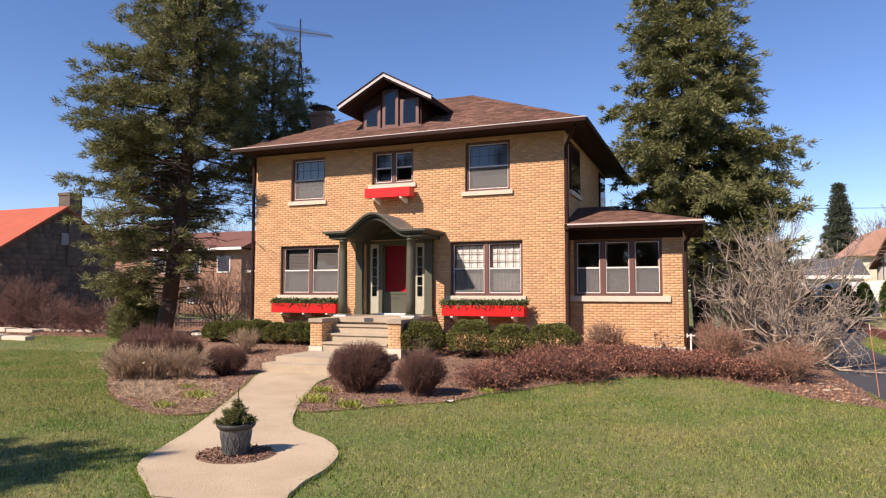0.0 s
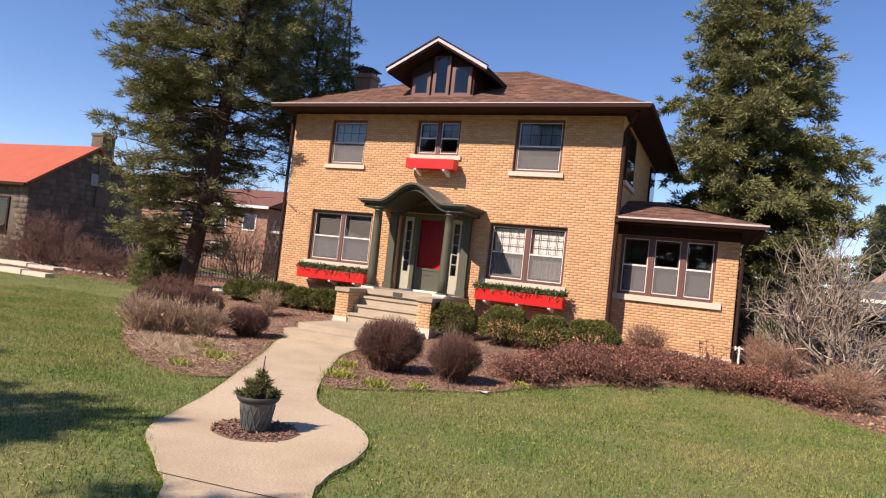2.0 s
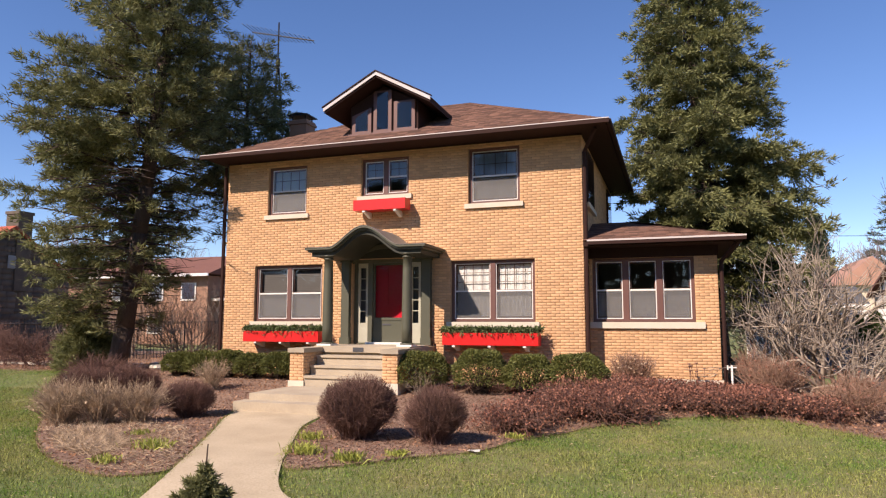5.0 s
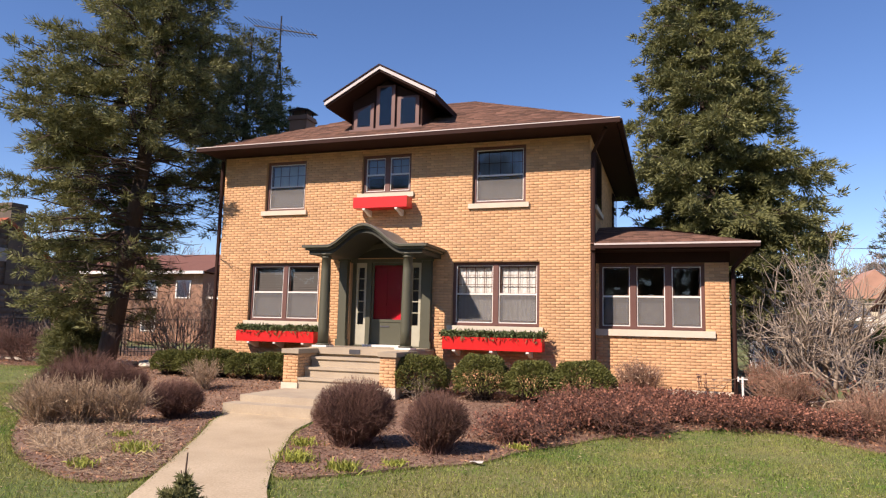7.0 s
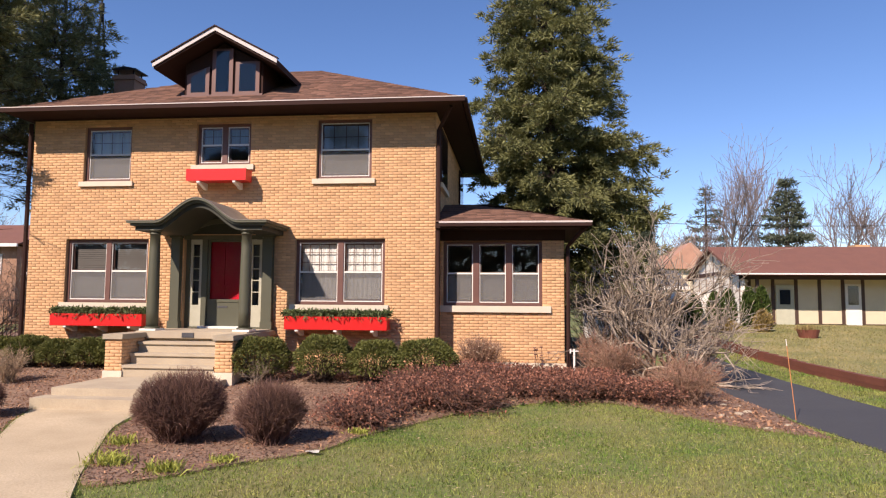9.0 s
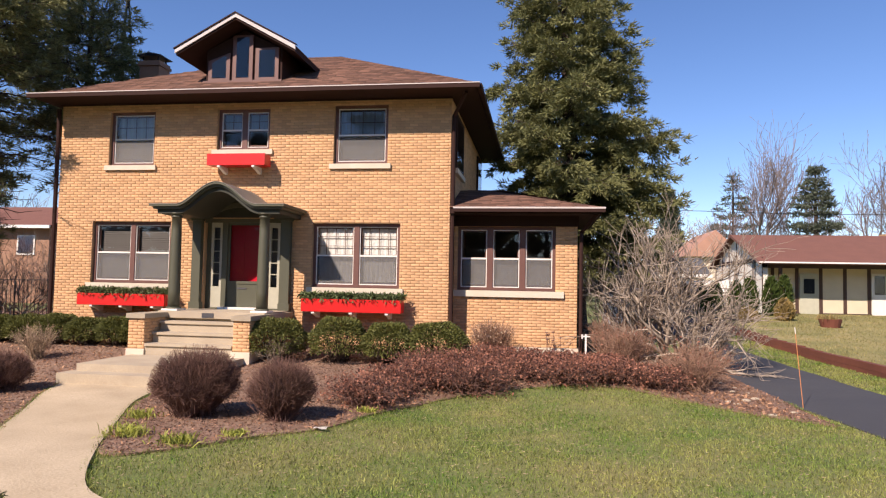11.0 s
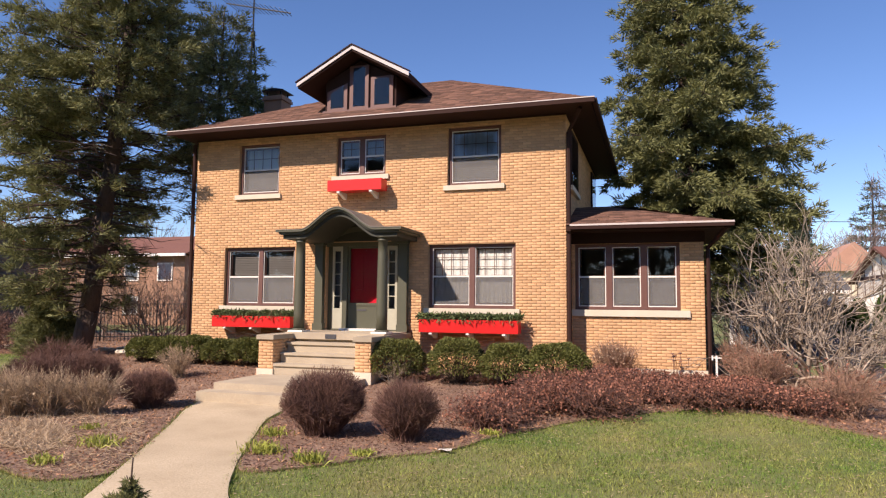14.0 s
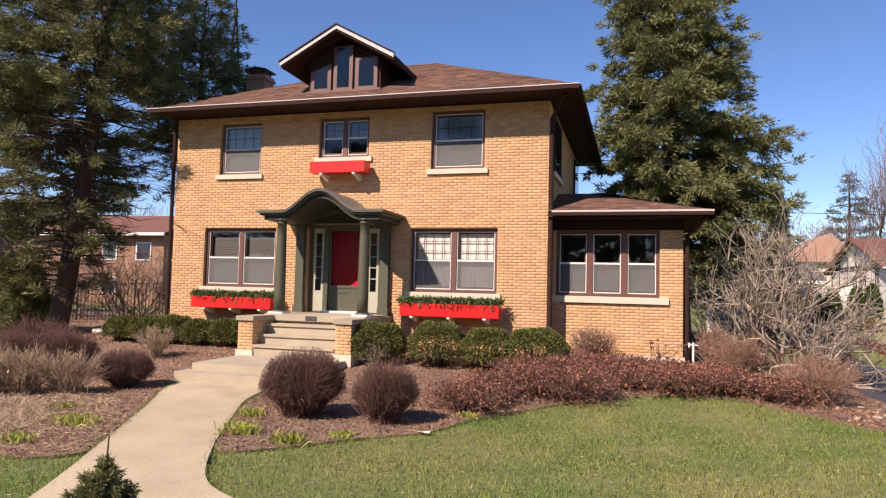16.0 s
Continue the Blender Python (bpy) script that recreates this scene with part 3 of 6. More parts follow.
def window(parent, o, y, units, mull, lights, upper, lower, lower_screen=True, sill=None):
    """A row of double-hung sashes in a brown frame. lights: columns and rows of small panes in the upper sash."""
    _, x0, x1, z0, z1 = o
    f = 0.075
    face, y = y, y + 0.07
    w = (x1 - x0 - 2 * f - mull * (units - 1)) / units
    bays = [("", x0 + f + k * (w + mull), x0 + f + k * (w + mull) + w, z0 + f, z1 - f) for k in range(units)]
    win = part("window", pierced(bmesh.new(), x0, x1, z0, z1, y + 0.02, y + 0.16, bays), M_FRAME, parent, "brown painted double-hung window", bevel=0.006)
    for k in range(units):
        a = x0 + f + k * (w + mull)
        b, c, d = a + w, z0 + f, z1 - f
        m = (c + d) / 2
        s = 0.02
        part("storm_frame", pierced(bmesh.new(), a, b, c, d, y + 0.045, y + 0.07, [("", a + s, b - s, c + s, m - 0.02), ("", a + s, b - s, m + 0.02, d - s)]), M_WHITE, win, "thin white storm frame")
        part("sash", pierced(bmesh.new(), a, b, c, d, y + 0.09, y + 0.13, [("", a + 0.05, b - 0.05, c + 0.07, m - 0.03), ("", a + 0.05, b - 0.05, m + 0.03, d - 0.05)]), M_FRAME, win)
        for lo, hi in ((c + s, m - 0.02), (m + 0.02, d - s)):
            part("pane", pane(a + s, b - s, y + 0.058, lo, hi), M_GLASS, win).visible_shadow = False
        if lights:
            nc, nr = lights
            g = [(a + (b - a) * i / nc - 0.006, a + (b - a) * i / nc + 0.006, y + 0.095, y + 0.115, m + 0.03, d - 0.05) for i in range(1, nc)]
            g += [(a + 0.05, b - 0.05, y + 0.096, y + 0.114, m + (d - m) * i / nr - 0.006, m + (d - m) * i / nr + 0.006) for i in range(1, nr)]
            part("muntin", boxes(*g), M_FRAME, win)
        if lower_screen:
            q = part("insect_screen", boxes((a + s, b - s, y + 0.048, y + 0.0485, c + s, m - 0.02)), M_SCREEN, win, "grey insect screen")
        if upper:
            part("curtain", slats(a, b, y + 0.17, m, d) if upper is M_DIMBLIND else pleats(a, b, y + 0.16, m, d), upper, win, "dim slatted blind" if upper is M_DIMBLIND else "pale pleated sheet behind the glass")
        if lower:
            part("blind", pleats(a, b, y + 0.16, c, m) if lower is M_CURTAIN else slats(a, b, y + 0.17, c, m), lower, win, "drawn pale curtain" if lower is M_CURTAIN else "drawn slatted blind")
    if sill:
        sx0, sx1, h = sill
        part("window_sill", boxes((sx0, sx1, face - 0.06, face + 0.09, z0 - h, z0)), M_STONE, win, "pale limestone sill", bevel=0.008)
    return win


def slats(a, b, y, z0, z1):
    """A closed slatted blind: overlapping tilted strips."""
    bm = bmesh.new()
    n = int((z1 - z0) / 0.045)
    for k in range(n):
        z = z0 + (z1 - z0) * k / n
        bm.faces.new([bm.verts.new(p) for p in ((a, y - 0.012, z), (b, y - 0.012, z), (b, y + 0.012, z + 0.052), (a, y + 0.012, z + 0.052))])
    return bm


def pleats(a, b, y, z0, z1):
    bm = bmesh.new()
    n = 28
    R = [[bm.verts.new((a + (b - a) * i / n, y + 0.008 * math.sin(i * 1.9) + t, z)) for z in (z0, z1) for t in (0, 0.004)] for i in range(n + 1)]
    for p, q in zip(R, R[1:]):
        bm.faces.new((p[0], q[0], q[2], p[2]))
        bm.faces.new((p[1], p[3], q[3], q[1]))
    return bm


O = {o[0]: o for o in OPEN}
window(house, O["ul"], 0, 1, 0, (4, 2), M_CURTAIN, M_SHADE, sill=(0.48, 1.87, 0.12))
window(house, O["ur"], 0, 1, 0, (4, 2), M_SKYCURT, M_SHADE, sill=(6.38, 7.89, 0.12))
window(house, O["um"], 0, 2, 0.14, (2, 2), M_SKYCURT, None, lower_screen=False, sill=(3.36, 4.93, 0.12))
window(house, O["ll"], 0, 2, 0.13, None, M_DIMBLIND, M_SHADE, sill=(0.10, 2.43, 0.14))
window(house, O["lr"], 0, 2, 0.14, (4, 3), M_CURTAIN, M_CURTAIN, sill=(5.90, 8.25, 0.14))

# roof: hip with a gable dormer
RX0, RX1, RY0, RY1 = -1.10, 10.01, -OV, HY1 + OV
RISE = 2.36
half = (RY1 - RY0) / 2
YM = (RY0 + RY1) / 2
RDG = (RX0 + half, RX1 - half)
slope = RISE / half


def roof_z(y):
    return EAVE + (y - RY0) * slope


bm = bmesh.new()
e = [bm.verts.new(p) for p in ((RX0, RY0, EAVE), (RX1, RY0, EAVE), (RX1, RY1, EAVE), (RX0, RY1, EAVE))]
r = [bm.verts.new((RDG[0], YM, EAVE + RISE)), bm.verts.new((RDG[1], YM, EAVE + RISE))]
for f in ((e[0], e[1], r[1], r[0]), (e[1], e[2], r[1]), (e[2], e[3], r[0], r[1]), (e[3], e[0], r[0])):
    bm.faces.new(f)
bm.faces.new(e[::-1])
roof = part("roof", bm, M_ROOFD, house, "brown asphalt shingle hip roof")


def shingles(name, corners, parent, rng, course=0.14, wide=0.30):
    """Overlapping shingle tabs over one roof face: eave left, eave right, top right, top left."""
    a, b, c, d = (np.array(p, float) for p in corners)
    n = unit(np.cross(b - a, d - a)[None])[0]
    L = np.linalg.norm((d + c) / 2 - (a + b) / 2)
    rows = int(L / course)
    Vv = []
    for k in range(rows):
        t0, t1 = k / rows, min(1, (k + 1.25) / rows)
        p0, p1, q0, q1 = a + (d - a) * t0, b + (c - b) * t0, a + (d - a) * t1, b + (c - b) * t1
        w = np.linalg.norm(p1 - p0)
        m = max(1, int(w / wide))
        s = (np.arange(m + 1) + (0.5 if k % 2 else 0.0) + rng.uniform(-0.12, 0.12, m + 1)) / m
        s = np.clip(s, 0, 1)
        for u, v in zip(s[:-1], s[1:]):
            if v - u < 0.1 / m:
                continue
            g = 0.006 / max(w, 0.1)
            lift = 0.016 + rng.uniform(0, 0.006)
            Vv.append([p0 + (p1 - p0) * (u + g) + n * lift, p0 + (p1 - p0) * (v - g) + n * lift, q0 + (q1 - q0) * (v - g) + n * 0.006, q0 + (q1 - q0) * (u + g) + n * 0.006,
                       p0 + (p1 - p0) * (u + g), p0 + (p1 - p0) * (v - g)])
    V = np.array(Vv).reshape(-1, 3)
    i = np.arange(len(Vv))[:, None] * 6
    F = np.concatenate([i + np.array([0, 1, 2, 3]), i + np.array([4, 5, 1, 0])])
    return link("shingle", np_mesh(name, V, F), M_ROOF, parent, kind="stuff")


srng = np.random.default_rng(5)
shingles("front_shingles", ((RX0, RY0, EAVE), (RX1, RY0, EAVE), (RDG[1], YM, EAVE + RISE), (RDG[0], YM, EAVE + RISE)), roof, srng)
shingles("right_shingles", ((RX1, RY0, EAVE), (RX1, RY1, EAVE), (RDG[1], YM + 0.02, EAVE + RISE), (RDG[1], YM - 0.02, EAVE + RISE)), roof, srng)
part("soffit", boxes((RX0 + 0.03, RX1 - 0.03, RY0 + 0.03, RY1 - 0.03, SOFF, EAVE - 0.03)), M_TRIM, house, "dark brown painted soffit")
part("gutter", boxes((RX0 - 0.05, RX1 + 0.05, RY0 - 0.09, RY0, EAVE - 0.11, EAVE - 0.005)), M_TRIM, house, "dark brown gutter", bevel=0.03)
part("gutter", boxes((RX1, RX1 + 0.09, RY0, RY1, EAVE - 0.12, EAVE - 0.005)), M_TRIM, house, bevel=0.03)
part("drip_edge", boxes((RX0 - 0.055, RX1 + 0.055, RY0 - 0.097, RY0 - 0.085, EAVE - 0.016, EAVE + 0.004)), material("pale_metal_edge", (0.60, 0.53, 0.49), 0.4, 0.2, 3, 40, 0.05), house, "pale metal drip edge")
part("frieze_board", boxes((HX0 - 0.02, HX1 + 0.02, -0.035, -0.004, SOFF - 0.04, SOFF)), M_TRIM, house)
part("downspout", bar(bar(bar(bmesh.new(), (9.39, 0.02, 0.1), (9.39, 0.02, 5.55), 0.05, seg=8), (9.39, 0.02, 5.55), (9.72, -0.5, 5.96), 0.045, seg=8), (9.39, 0.02, 0.1), (9.5, -0.25, 0.02), 0.045, seg=8), M_TRIM, house, "dark brown downspout")
part("downspout", bar(bmesh.new(), (-0.87, -0.02, 0.0), (-0.87, -0.02, 5.9), 0.05, seg=8), M_TRIM, house)

# windows on the shaded side
for y0, y1, z0, z1 in ((0.7, 2.2, 4.42, 5.8), (6.2, 7.5, 4.42, 5.8)):
    sw = part("side_window", boxes((HX1 - 0.02, HX1 + 0.05, y0, y1, z0, z1)), M_TRIM, house, "dark brown window on the side wall", bevel=0.006)
    bm = bmesh.new()
    bm.faces.new([bm.verts.new(p) for p in ((HX1 + 0.054, y0 + 0.1, z0 + 0.1), (HX1 + 0.054, y1 - 0.1, z0 + 0.1), (HX1 + 0.054, y1 - 0.1, z1 - 0.1), (HX1 + 0.054, y0 + 0.1, z1 - 0.1))])
    part("pane", bm, M_GLASS, sw)
    part("window_sill", boxes((HX1, HX1 + 0.09, y0 - 0.08, y1 + 0.08, z0 - 0.12, z0)), M_STONE, sw, "pale stone sill")

M_FASCIA = material("weathered_white_paint", (0.56, 0.51, 0.49), 0.6, 0.25, 4, 50, 0.1, 0.003)
# dormer
DX, DW, DY0, DF, DPK, DEV = 4.02, 1.53, -0.36, 0.16, 8.06, 7.22
dormer = part("dormer", extrude(bmesh.new(), [(3.03, DF, roof_z(DF) - 0.1), (5.03, DF, roof_z(DF) - 0.1), (5.03, DF, 7.36), (DX, DF, 7.86), (3.03, DF, 7.36)], (0, 3.1, 0)), M_TRIM, house, "dark brown gabled dormer")
for s in (-1, 1):
    x1 = DX + s * DW
    yb = 3.45
    ye = RY0 + (DEV - EAVE) / slope
    bm = bmesh.new()
    t = 0.13
    top = [(DX, DY0, DPK), (x1, DY0, DEV), (x1, ye, DEV), (DX, yb, DPK)]
    a = [bm.verts.new(p) for p in top]
    b = [bm.verts.new((p[0], p[1], p[2] - t)) for p in top]
    bm.faces.new(a), bm.faces.new(b[::-1])
    for i in range(4):
        bm.faces.new((a[i], b[i], b[(i + 1) % 4], a[(i + 1) % 4]))
    bmesh.ops.recalc_face_normals(bm, faces=bm.faces[:])
    part("dormer_roof", bm, M_TRIM, dormer)
    tl = [(x1, DY0, DEV), (x1, ye, DEV), (DX, yb, DPK), (DX, DY0, DPK)]
    shingles("dormer_shingles", tl if s > 0 else [tl[1], tl[0], tl[3], tl[2]], dormer, srng)
    dz = (DPK - DEV)
    part("bargeboard", extrude(bmesh.new(), [(DX, DY0 - 0.035, DPK + 0.02), (x1 + s * 0.02, DY0 - 0.035, DEV + 0.01), (x1 + s * 0.02, DY0 - 0.035, DEV - 0.088), (DX, DY0 - 0.035, DPK - 0.078)], (0, 0.03, 0)), M_FASCIA, dormer, "white painted gable fascia")
    part("metal_edge", extrude(bmesh.new(), [(DX, DY0 - 0.06, DPK + 0.055), (x1 + s * 0.05, DY0 - 0.06, DEV + 0.04), (x1 + s * 0.05, DY0 - 0.06, DEV + 0.012), (DX, DY0 - 0.06, DPK + 0.022)], (0, 0.09, 0)), M_TRIM, dormer)
for k, (a, b, h) in enumerate(((3.10, 3.68, 7.22), (3.74, 4.28, 7.66), (4.34, 4.96, 7.32))):
    z0 = roof_z(DF) + 0.05
    hl = h if k != 0 else 7.02
    g = part("dormer_window", extrude(bmesh.new(), [(a, DF - 0.05, z0 - 0.05), (b, DF - 0.05, z0 - 0.05), (b, DF - 0.05, h + 0.06), (a, DF - 0.05, hl + 0.06)], (0, 0.035, 0)), M_FRAME, dormer, "tall narrow brown attic sash", bevel=0.006)
    a, b, DFW = a + 0.045, b - 0.045, DF - 0.036
    bm = bmesh.new()
    bm.faces.new([bm.verts.new(p) for p in ((a + 0.06, DFW - 0.018, z0 + 0.04), (b - 0.06, DFW - 0.018, z0 + 0.04), (b - 0.06, DFW - 0.018, h), (a + 0.06, DFW - 0.018, hl))])
    part("pane", bm, M_GLASS, g)
    # Middle sheet near-black, side sheets dim: the unlit attic put into colour.
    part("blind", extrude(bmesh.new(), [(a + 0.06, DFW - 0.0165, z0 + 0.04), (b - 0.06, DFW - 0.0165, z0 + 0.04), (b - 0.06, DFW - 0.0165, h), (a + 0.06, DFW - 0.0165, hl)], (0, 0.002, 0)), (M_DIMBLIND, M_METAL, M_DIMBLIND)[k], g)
part("dormer_sill", boxes((3.0, 5.06, DF - 0.1, DF + 0.02, roof_z(DF) - 0.06, roof_z(DF) + 0.01)), M_FRAME, dormer)

# chimney
ch = part("chimney", boxes((-1.26, -0.60, 3.9, 4.5, 5.9, 8.34), (-1.31, -0.55, 3.85, 4.55, 8.34, 8.42), (-1.28, -0.58, 3.88, 4.52, 8.42, 8.5)), M_BROWNBRICK, house, "brown brick chimney with dark cap", bevel=0.012)
part("chimney_cap", extrude(boxes(*[(x, x + 0.04, y, y + 0.04, 8.5, 8.68) for x in (-1.2, -0.7) for y in (3.96, 4.4)]), [(-1.33, 3.85, 8.68), (-0.93, 3.85, 8.76), (-0.53, 3.85, 8.68), (-0.53, 3.85, 8.65), (-1.33, 3.85, 8.65)], (0, 0.7, 0)), M_METAL, ch, "dark metal rain cap")

# sun room
sunroom = part("sunroom_wall", pierced(bmesh.new(), HX1 + 0.002, SUNX1 - 0.012, -0.45, SUNZ, SUNY + 0.012, SUNY + 0.25, SOPEN), M_MORTAR, house, "yellow brick sun room wall")
part("side_wall", boxes((SUNX1 - 0.25, SUNX1, SUNY + 0.25, 3.7, -0.45, SUNZ)), M_BRICK, house)
part("back_wall", boxes((HX1, SUNX1 - 0.25, 3.45, 3.7, -0.45, SUNZ)), M_SUNIN, house)
part("room_floor", boxes((HX1, SUNX1 - 0.25, SUNY + 0.25, 3.45, 0.5, 0.7)), M_SUNIN, house)
QB = bricks(HX1 + 0.02, SUNX1, 0.14, 2.98, SOPEN)
link("brickwork", brick_mesh("sunroom_brickwork", QB, SUNF, np.random.default_rng(3)), M_BRICK, sunroom, kind="stuff")
part("foundation", boxes((HX1, SUNX1 + 0.03, SUNY - 0.035, SUNY + 0.05, -0.45, 0.14)), M_STONE, house, "pale stained concrete footing", bevel=0.01)
window(house, SOPEN[0], SUNY, 3, 0.15, None, None, M_SHADE, sill=(9.36, 11.99, 0.15))
part("frieze_board", boxes((HX1 + 0.002, SUNX1 + 0.02, SUNY - 0.03, SUNY + 0.008, 2.985, SUNZ + 0.01)), M_TRIM, house, "dark brown frieze board")
SX1, SY0, SY1, SE, ST = 12.82, -0.10, 4.1, 3.37, 4.06
bm = bmesh.new()
e = [bm.verts.new(p) for p in ((HX1, SY0, SE), (SX1, SY0, SE), (SX1, SY1, SE), (HX1, SY1, SE))]
r = [bm.verts.new((HX1, 2.0, ST)), bm.verts.new((10.0, 2.0, ST))]
for f in ((e[0], e[1], r[1], r[0]), (e[1], e[2], r[1]), (e[2], e[3], r[0], r[1]), (e[3], e[0], r[0])):
    bm.faces.new(f)
bm.faces.new(e[::-1])
sroof = part("sunroom_roof", bm, M_ROOFD, house, "low brown shingle hip roof")
shingles("sunroom_shingles", ((HX1, SY0, SE), (SX1, SY0, SE), (10.0, 2.0, ST), (HX1, 2.0, ST)), sroof, srng)
shingles("sunroom_side_shingles", ((SX1, SY0, SE), (SX1, SY1, SE), (10.0, 2.02, ST), (10.5, 1.98, ST)), sroof, srng)
part("soffit", boxes((HX1 + 0.002, SX1 - 0.02, SY0 + 0.02, SY1 - 0.02, 3.23, 3.34)), M_TRIM, house)
part("gutter", boxes((HX1 + 0.1, SX1 + 0.05, SY0 - 0.09, SY0, 3.26, SE - 0.005)), M_TRIM, house, bevel=0.025)
part("drip_edge", boxes((HX1 + 0.1, SX1 + 0.055, SY0 - 0.097, SY0 - 0.085, 3.335, SE + 0.004)), bpy.data.materials["pale_metal_edge"], house)
part("downspout", bar(bar(bmesh.new(), (12.38, 0.5, 0.05), (12.38, 0.5, 2.85), 0.045, seg=8), (12.38, 0.5, 2.85), (12.72, 0.0, 3.25), 0.045, seg=8), M_TRIM, house)

# entrance: recess, storm door, sidelights, fan arch
part("door_frame", pierced(bmesh.new(), 3.24, 5.24, 0.84, 3.1, 0.12, 0.3, [("", 3.34, 3.64, 0.9, 3.0), ("", 3.78, 4.70, 0.9, 3.0), ("", 4.84, 5.14, 0.9, 3.0)]), M_GREEN, house, "olive painted door frame", bevel=0.008)
for a, b in ((3.34, 3.64), (4.84, 5.14)):
    sl = part("sidelight", pierced(bmesh.new(), a, b, 0.9, 3.0, 0.15, 0.2, [("", a + 0.07, b - 0.07, z0, z1) for z0, z1 in ((1.42, 1.72), (1.745, 2.0), (2.025, 2.28), (2.305, 2.58), (2.605, 2.88))]), M_SIDEL, house, "grey-cream sidelight with small panes", bevel=0.005)
    # Added sheet rather than a curtain; keeps the sidelight panes from going black.
    part("curtain", boxes((a + 0.05, b - 0.05, 0.215, 0.222, 1.35, 2.95)), M_DIMBLIND, house, "added dim grey sheet behind the sidelight")
    for z0, z1 in ((1.42, 1.72), (1.745, 2.0), (2.025, 2.28), (2.305, 2.58), (2.605, 2.88)):
        part("pane", pane(a + 0.07, b - 0.07, 0.175, z0, z1), M_GLASS, sl)
door = part("front_door", boxes((3.78, 4.70, 0.24, 0.29, 0.92, 3.0)), M_DOOR, house, "crimson panelled front door behind a storm door")
part("door_panel", boxes(*[(x, x + 0.3, 0.228, 0.24, z0, z1) for x in (3.88, 4.30) for z0, z1 in ((1.2, 1.75), (1.9, 2.85))]), M_DOOR, door, bevel=0.01)
storm = part("storm_door", box(pierced(bmesh.new(), 3.78, 4.70, 0.92, 3.0, 0.16, 0.2, [("", 3.84, 4.64, 1.56, 2.94)]), 3.80, 4.68, 0.145, 0.16, 1.49, 1.56), M_GREEN, house, "olive green storm door", bevel=0.006)
sp = part("pane", pane(3.84, 4.64, 0.18, 1.56, 2.94), M_GLASS, storm)
sp.visible_shadow = False
part("mail_slot", boxes((4.05, 4.3, 0.15, 0.16, 1.36, 1.40)), M_GALV, storm)
part("threshold", boxes((3.66, 4.82, -0.06, 0.3, 0.84, 0.92)), M_WHITE, house, "white painted door sill", bevel=0.01)
part("fan_arch", extrude(bmesh.new(), [(CX + 0.98 * math.cos(a * math.pi / 16), -0.05, 2.98 + 0.5 * math.sin(a * math.pi / 16)) for a in range(17)] +
                         [(CX + 0.84 * math.cos(a * math.pi / 16), -0.05, 2.98 + 0.38 * math.sin(a * math.pi / 16)) for a in range(16, -1, -1)], (0, 0.045, 0)), M_GREEN, house, "olive arch moulding over the door")
# Added board; its darkened olive stands in for shade below the arch.
part("tympanum", extrude(bmesh.new(), [(CX - 1.0, -0.03, 3.11), (CX + 1.0, -0.03, 3.11)] + [(CX + 1.0 - 2.0 * k / 24, -0.03, 3.12 + 0.48 * (0.5 + 0.5 * math.cos(math.pi * min(1, abs(1.0 - 2.0 * k / 24) / 0.98))) ** 0.85) for k in range(25)], (0, 0.022, 0)), M_OLIVESHADE, house, "added olive board under the arch, darkened for shade")
for s in (-1, 1):
    x = CX + s * 1.14
    part("pilaster", boxes((x - 0.11, x + 0.11, -0.14, 0.0, 1.04, 3.1), (x - 0.14, x + 0.14, -0.17, 0.0, 0.86, 1.04), (x - 0.14, x + 0.14, -0.17, 0.0, 3.02, 3.12)), M_GREEN, house, "flat olive pilaster", bevel=0.008)

# portico hood
portico = thing("portico", (CX, -0.7, 0.88), "olive green entrance hood with bowed cornice on two columns", "portico")


def bow(x):
    u = min(1.0, abs(x - CX) / 0.94)
    return 3.24 + 0.50 * (0.5 + 0.5 * math.cos(math.pi * u)) ** 0.85


PW = 1.60
# Hood underside: shade is put into the fascia's olive colour.
part("fascia", sweep_strip(CX - PW + 0.14, CX + PW - 0.14, 64, lambda x: bow(x) - 0.07, 0.10, -1.34, -0.004), M_OLIVESHADE, portico)
part("cornice", sweep_strip(CX - PW + 0.06, CX + PW - 0.06, 64, lambda x: bow(x) - 0.018, 0.050, -1.41, -0.006), M_GREEN, portico)
part("crown_moulding", sweep_strip(CX - PW, CX + PW, 64, lambda x: bow(x) + 0.03, 0.046, -1.47, -0.008), M_GREEN, portico)
part("roof_skin", sweep_strip(CX - PW - 0.01, CX + PW + 0.01, 64, lambda x: bow(x) + 0.044, 0.012, -1.48, -0.002), material("weathered_tin", (0.22, 0.20, 0.17), 0.55, 0.4, 3, 40, 0.1), portico, "weathered metal cover")
for s in (-1, 1):
    x = CX + s * 1.06
    col = part("column", lathe(bmesh.new(), [(0.128, 0.95), (0.130, 1.3), (0.126, 1.8), (0.112, 2.7), (0.106, 2.98), (0.125, 2.985), (0.125, 3.01), (0.108, 3.015), (0.108, 3.05), (0.14, 3.055), (0.15, 3.09)], x, -1.2, 24), M_GREEN, portico, "tapered round olive column", smooth=False)
    for p in col.data.polygons:
        p.use_smooth = abs(p.normal.z) < 0.5
    part("column_base", boxes((x - 0.19, x + 0.19, -1.39, -1.01, 0.87, 0.91)), M_WHITE, portico, "pale square plinth", bevel=0.01)
    part("base_ring", lathe(bmesh.new(), [(0.16, 0.91), (0.17, 0.925), (0.16, 0.945), (0.135, 0.952)], x, -1.2, 24), M_GREEN, portico, smooth=True)
    part("beam", boxes((x - 0.12, x + 0.12, -1.32, -0.004, 3.09, 3.13)), M_GREEN, portico)

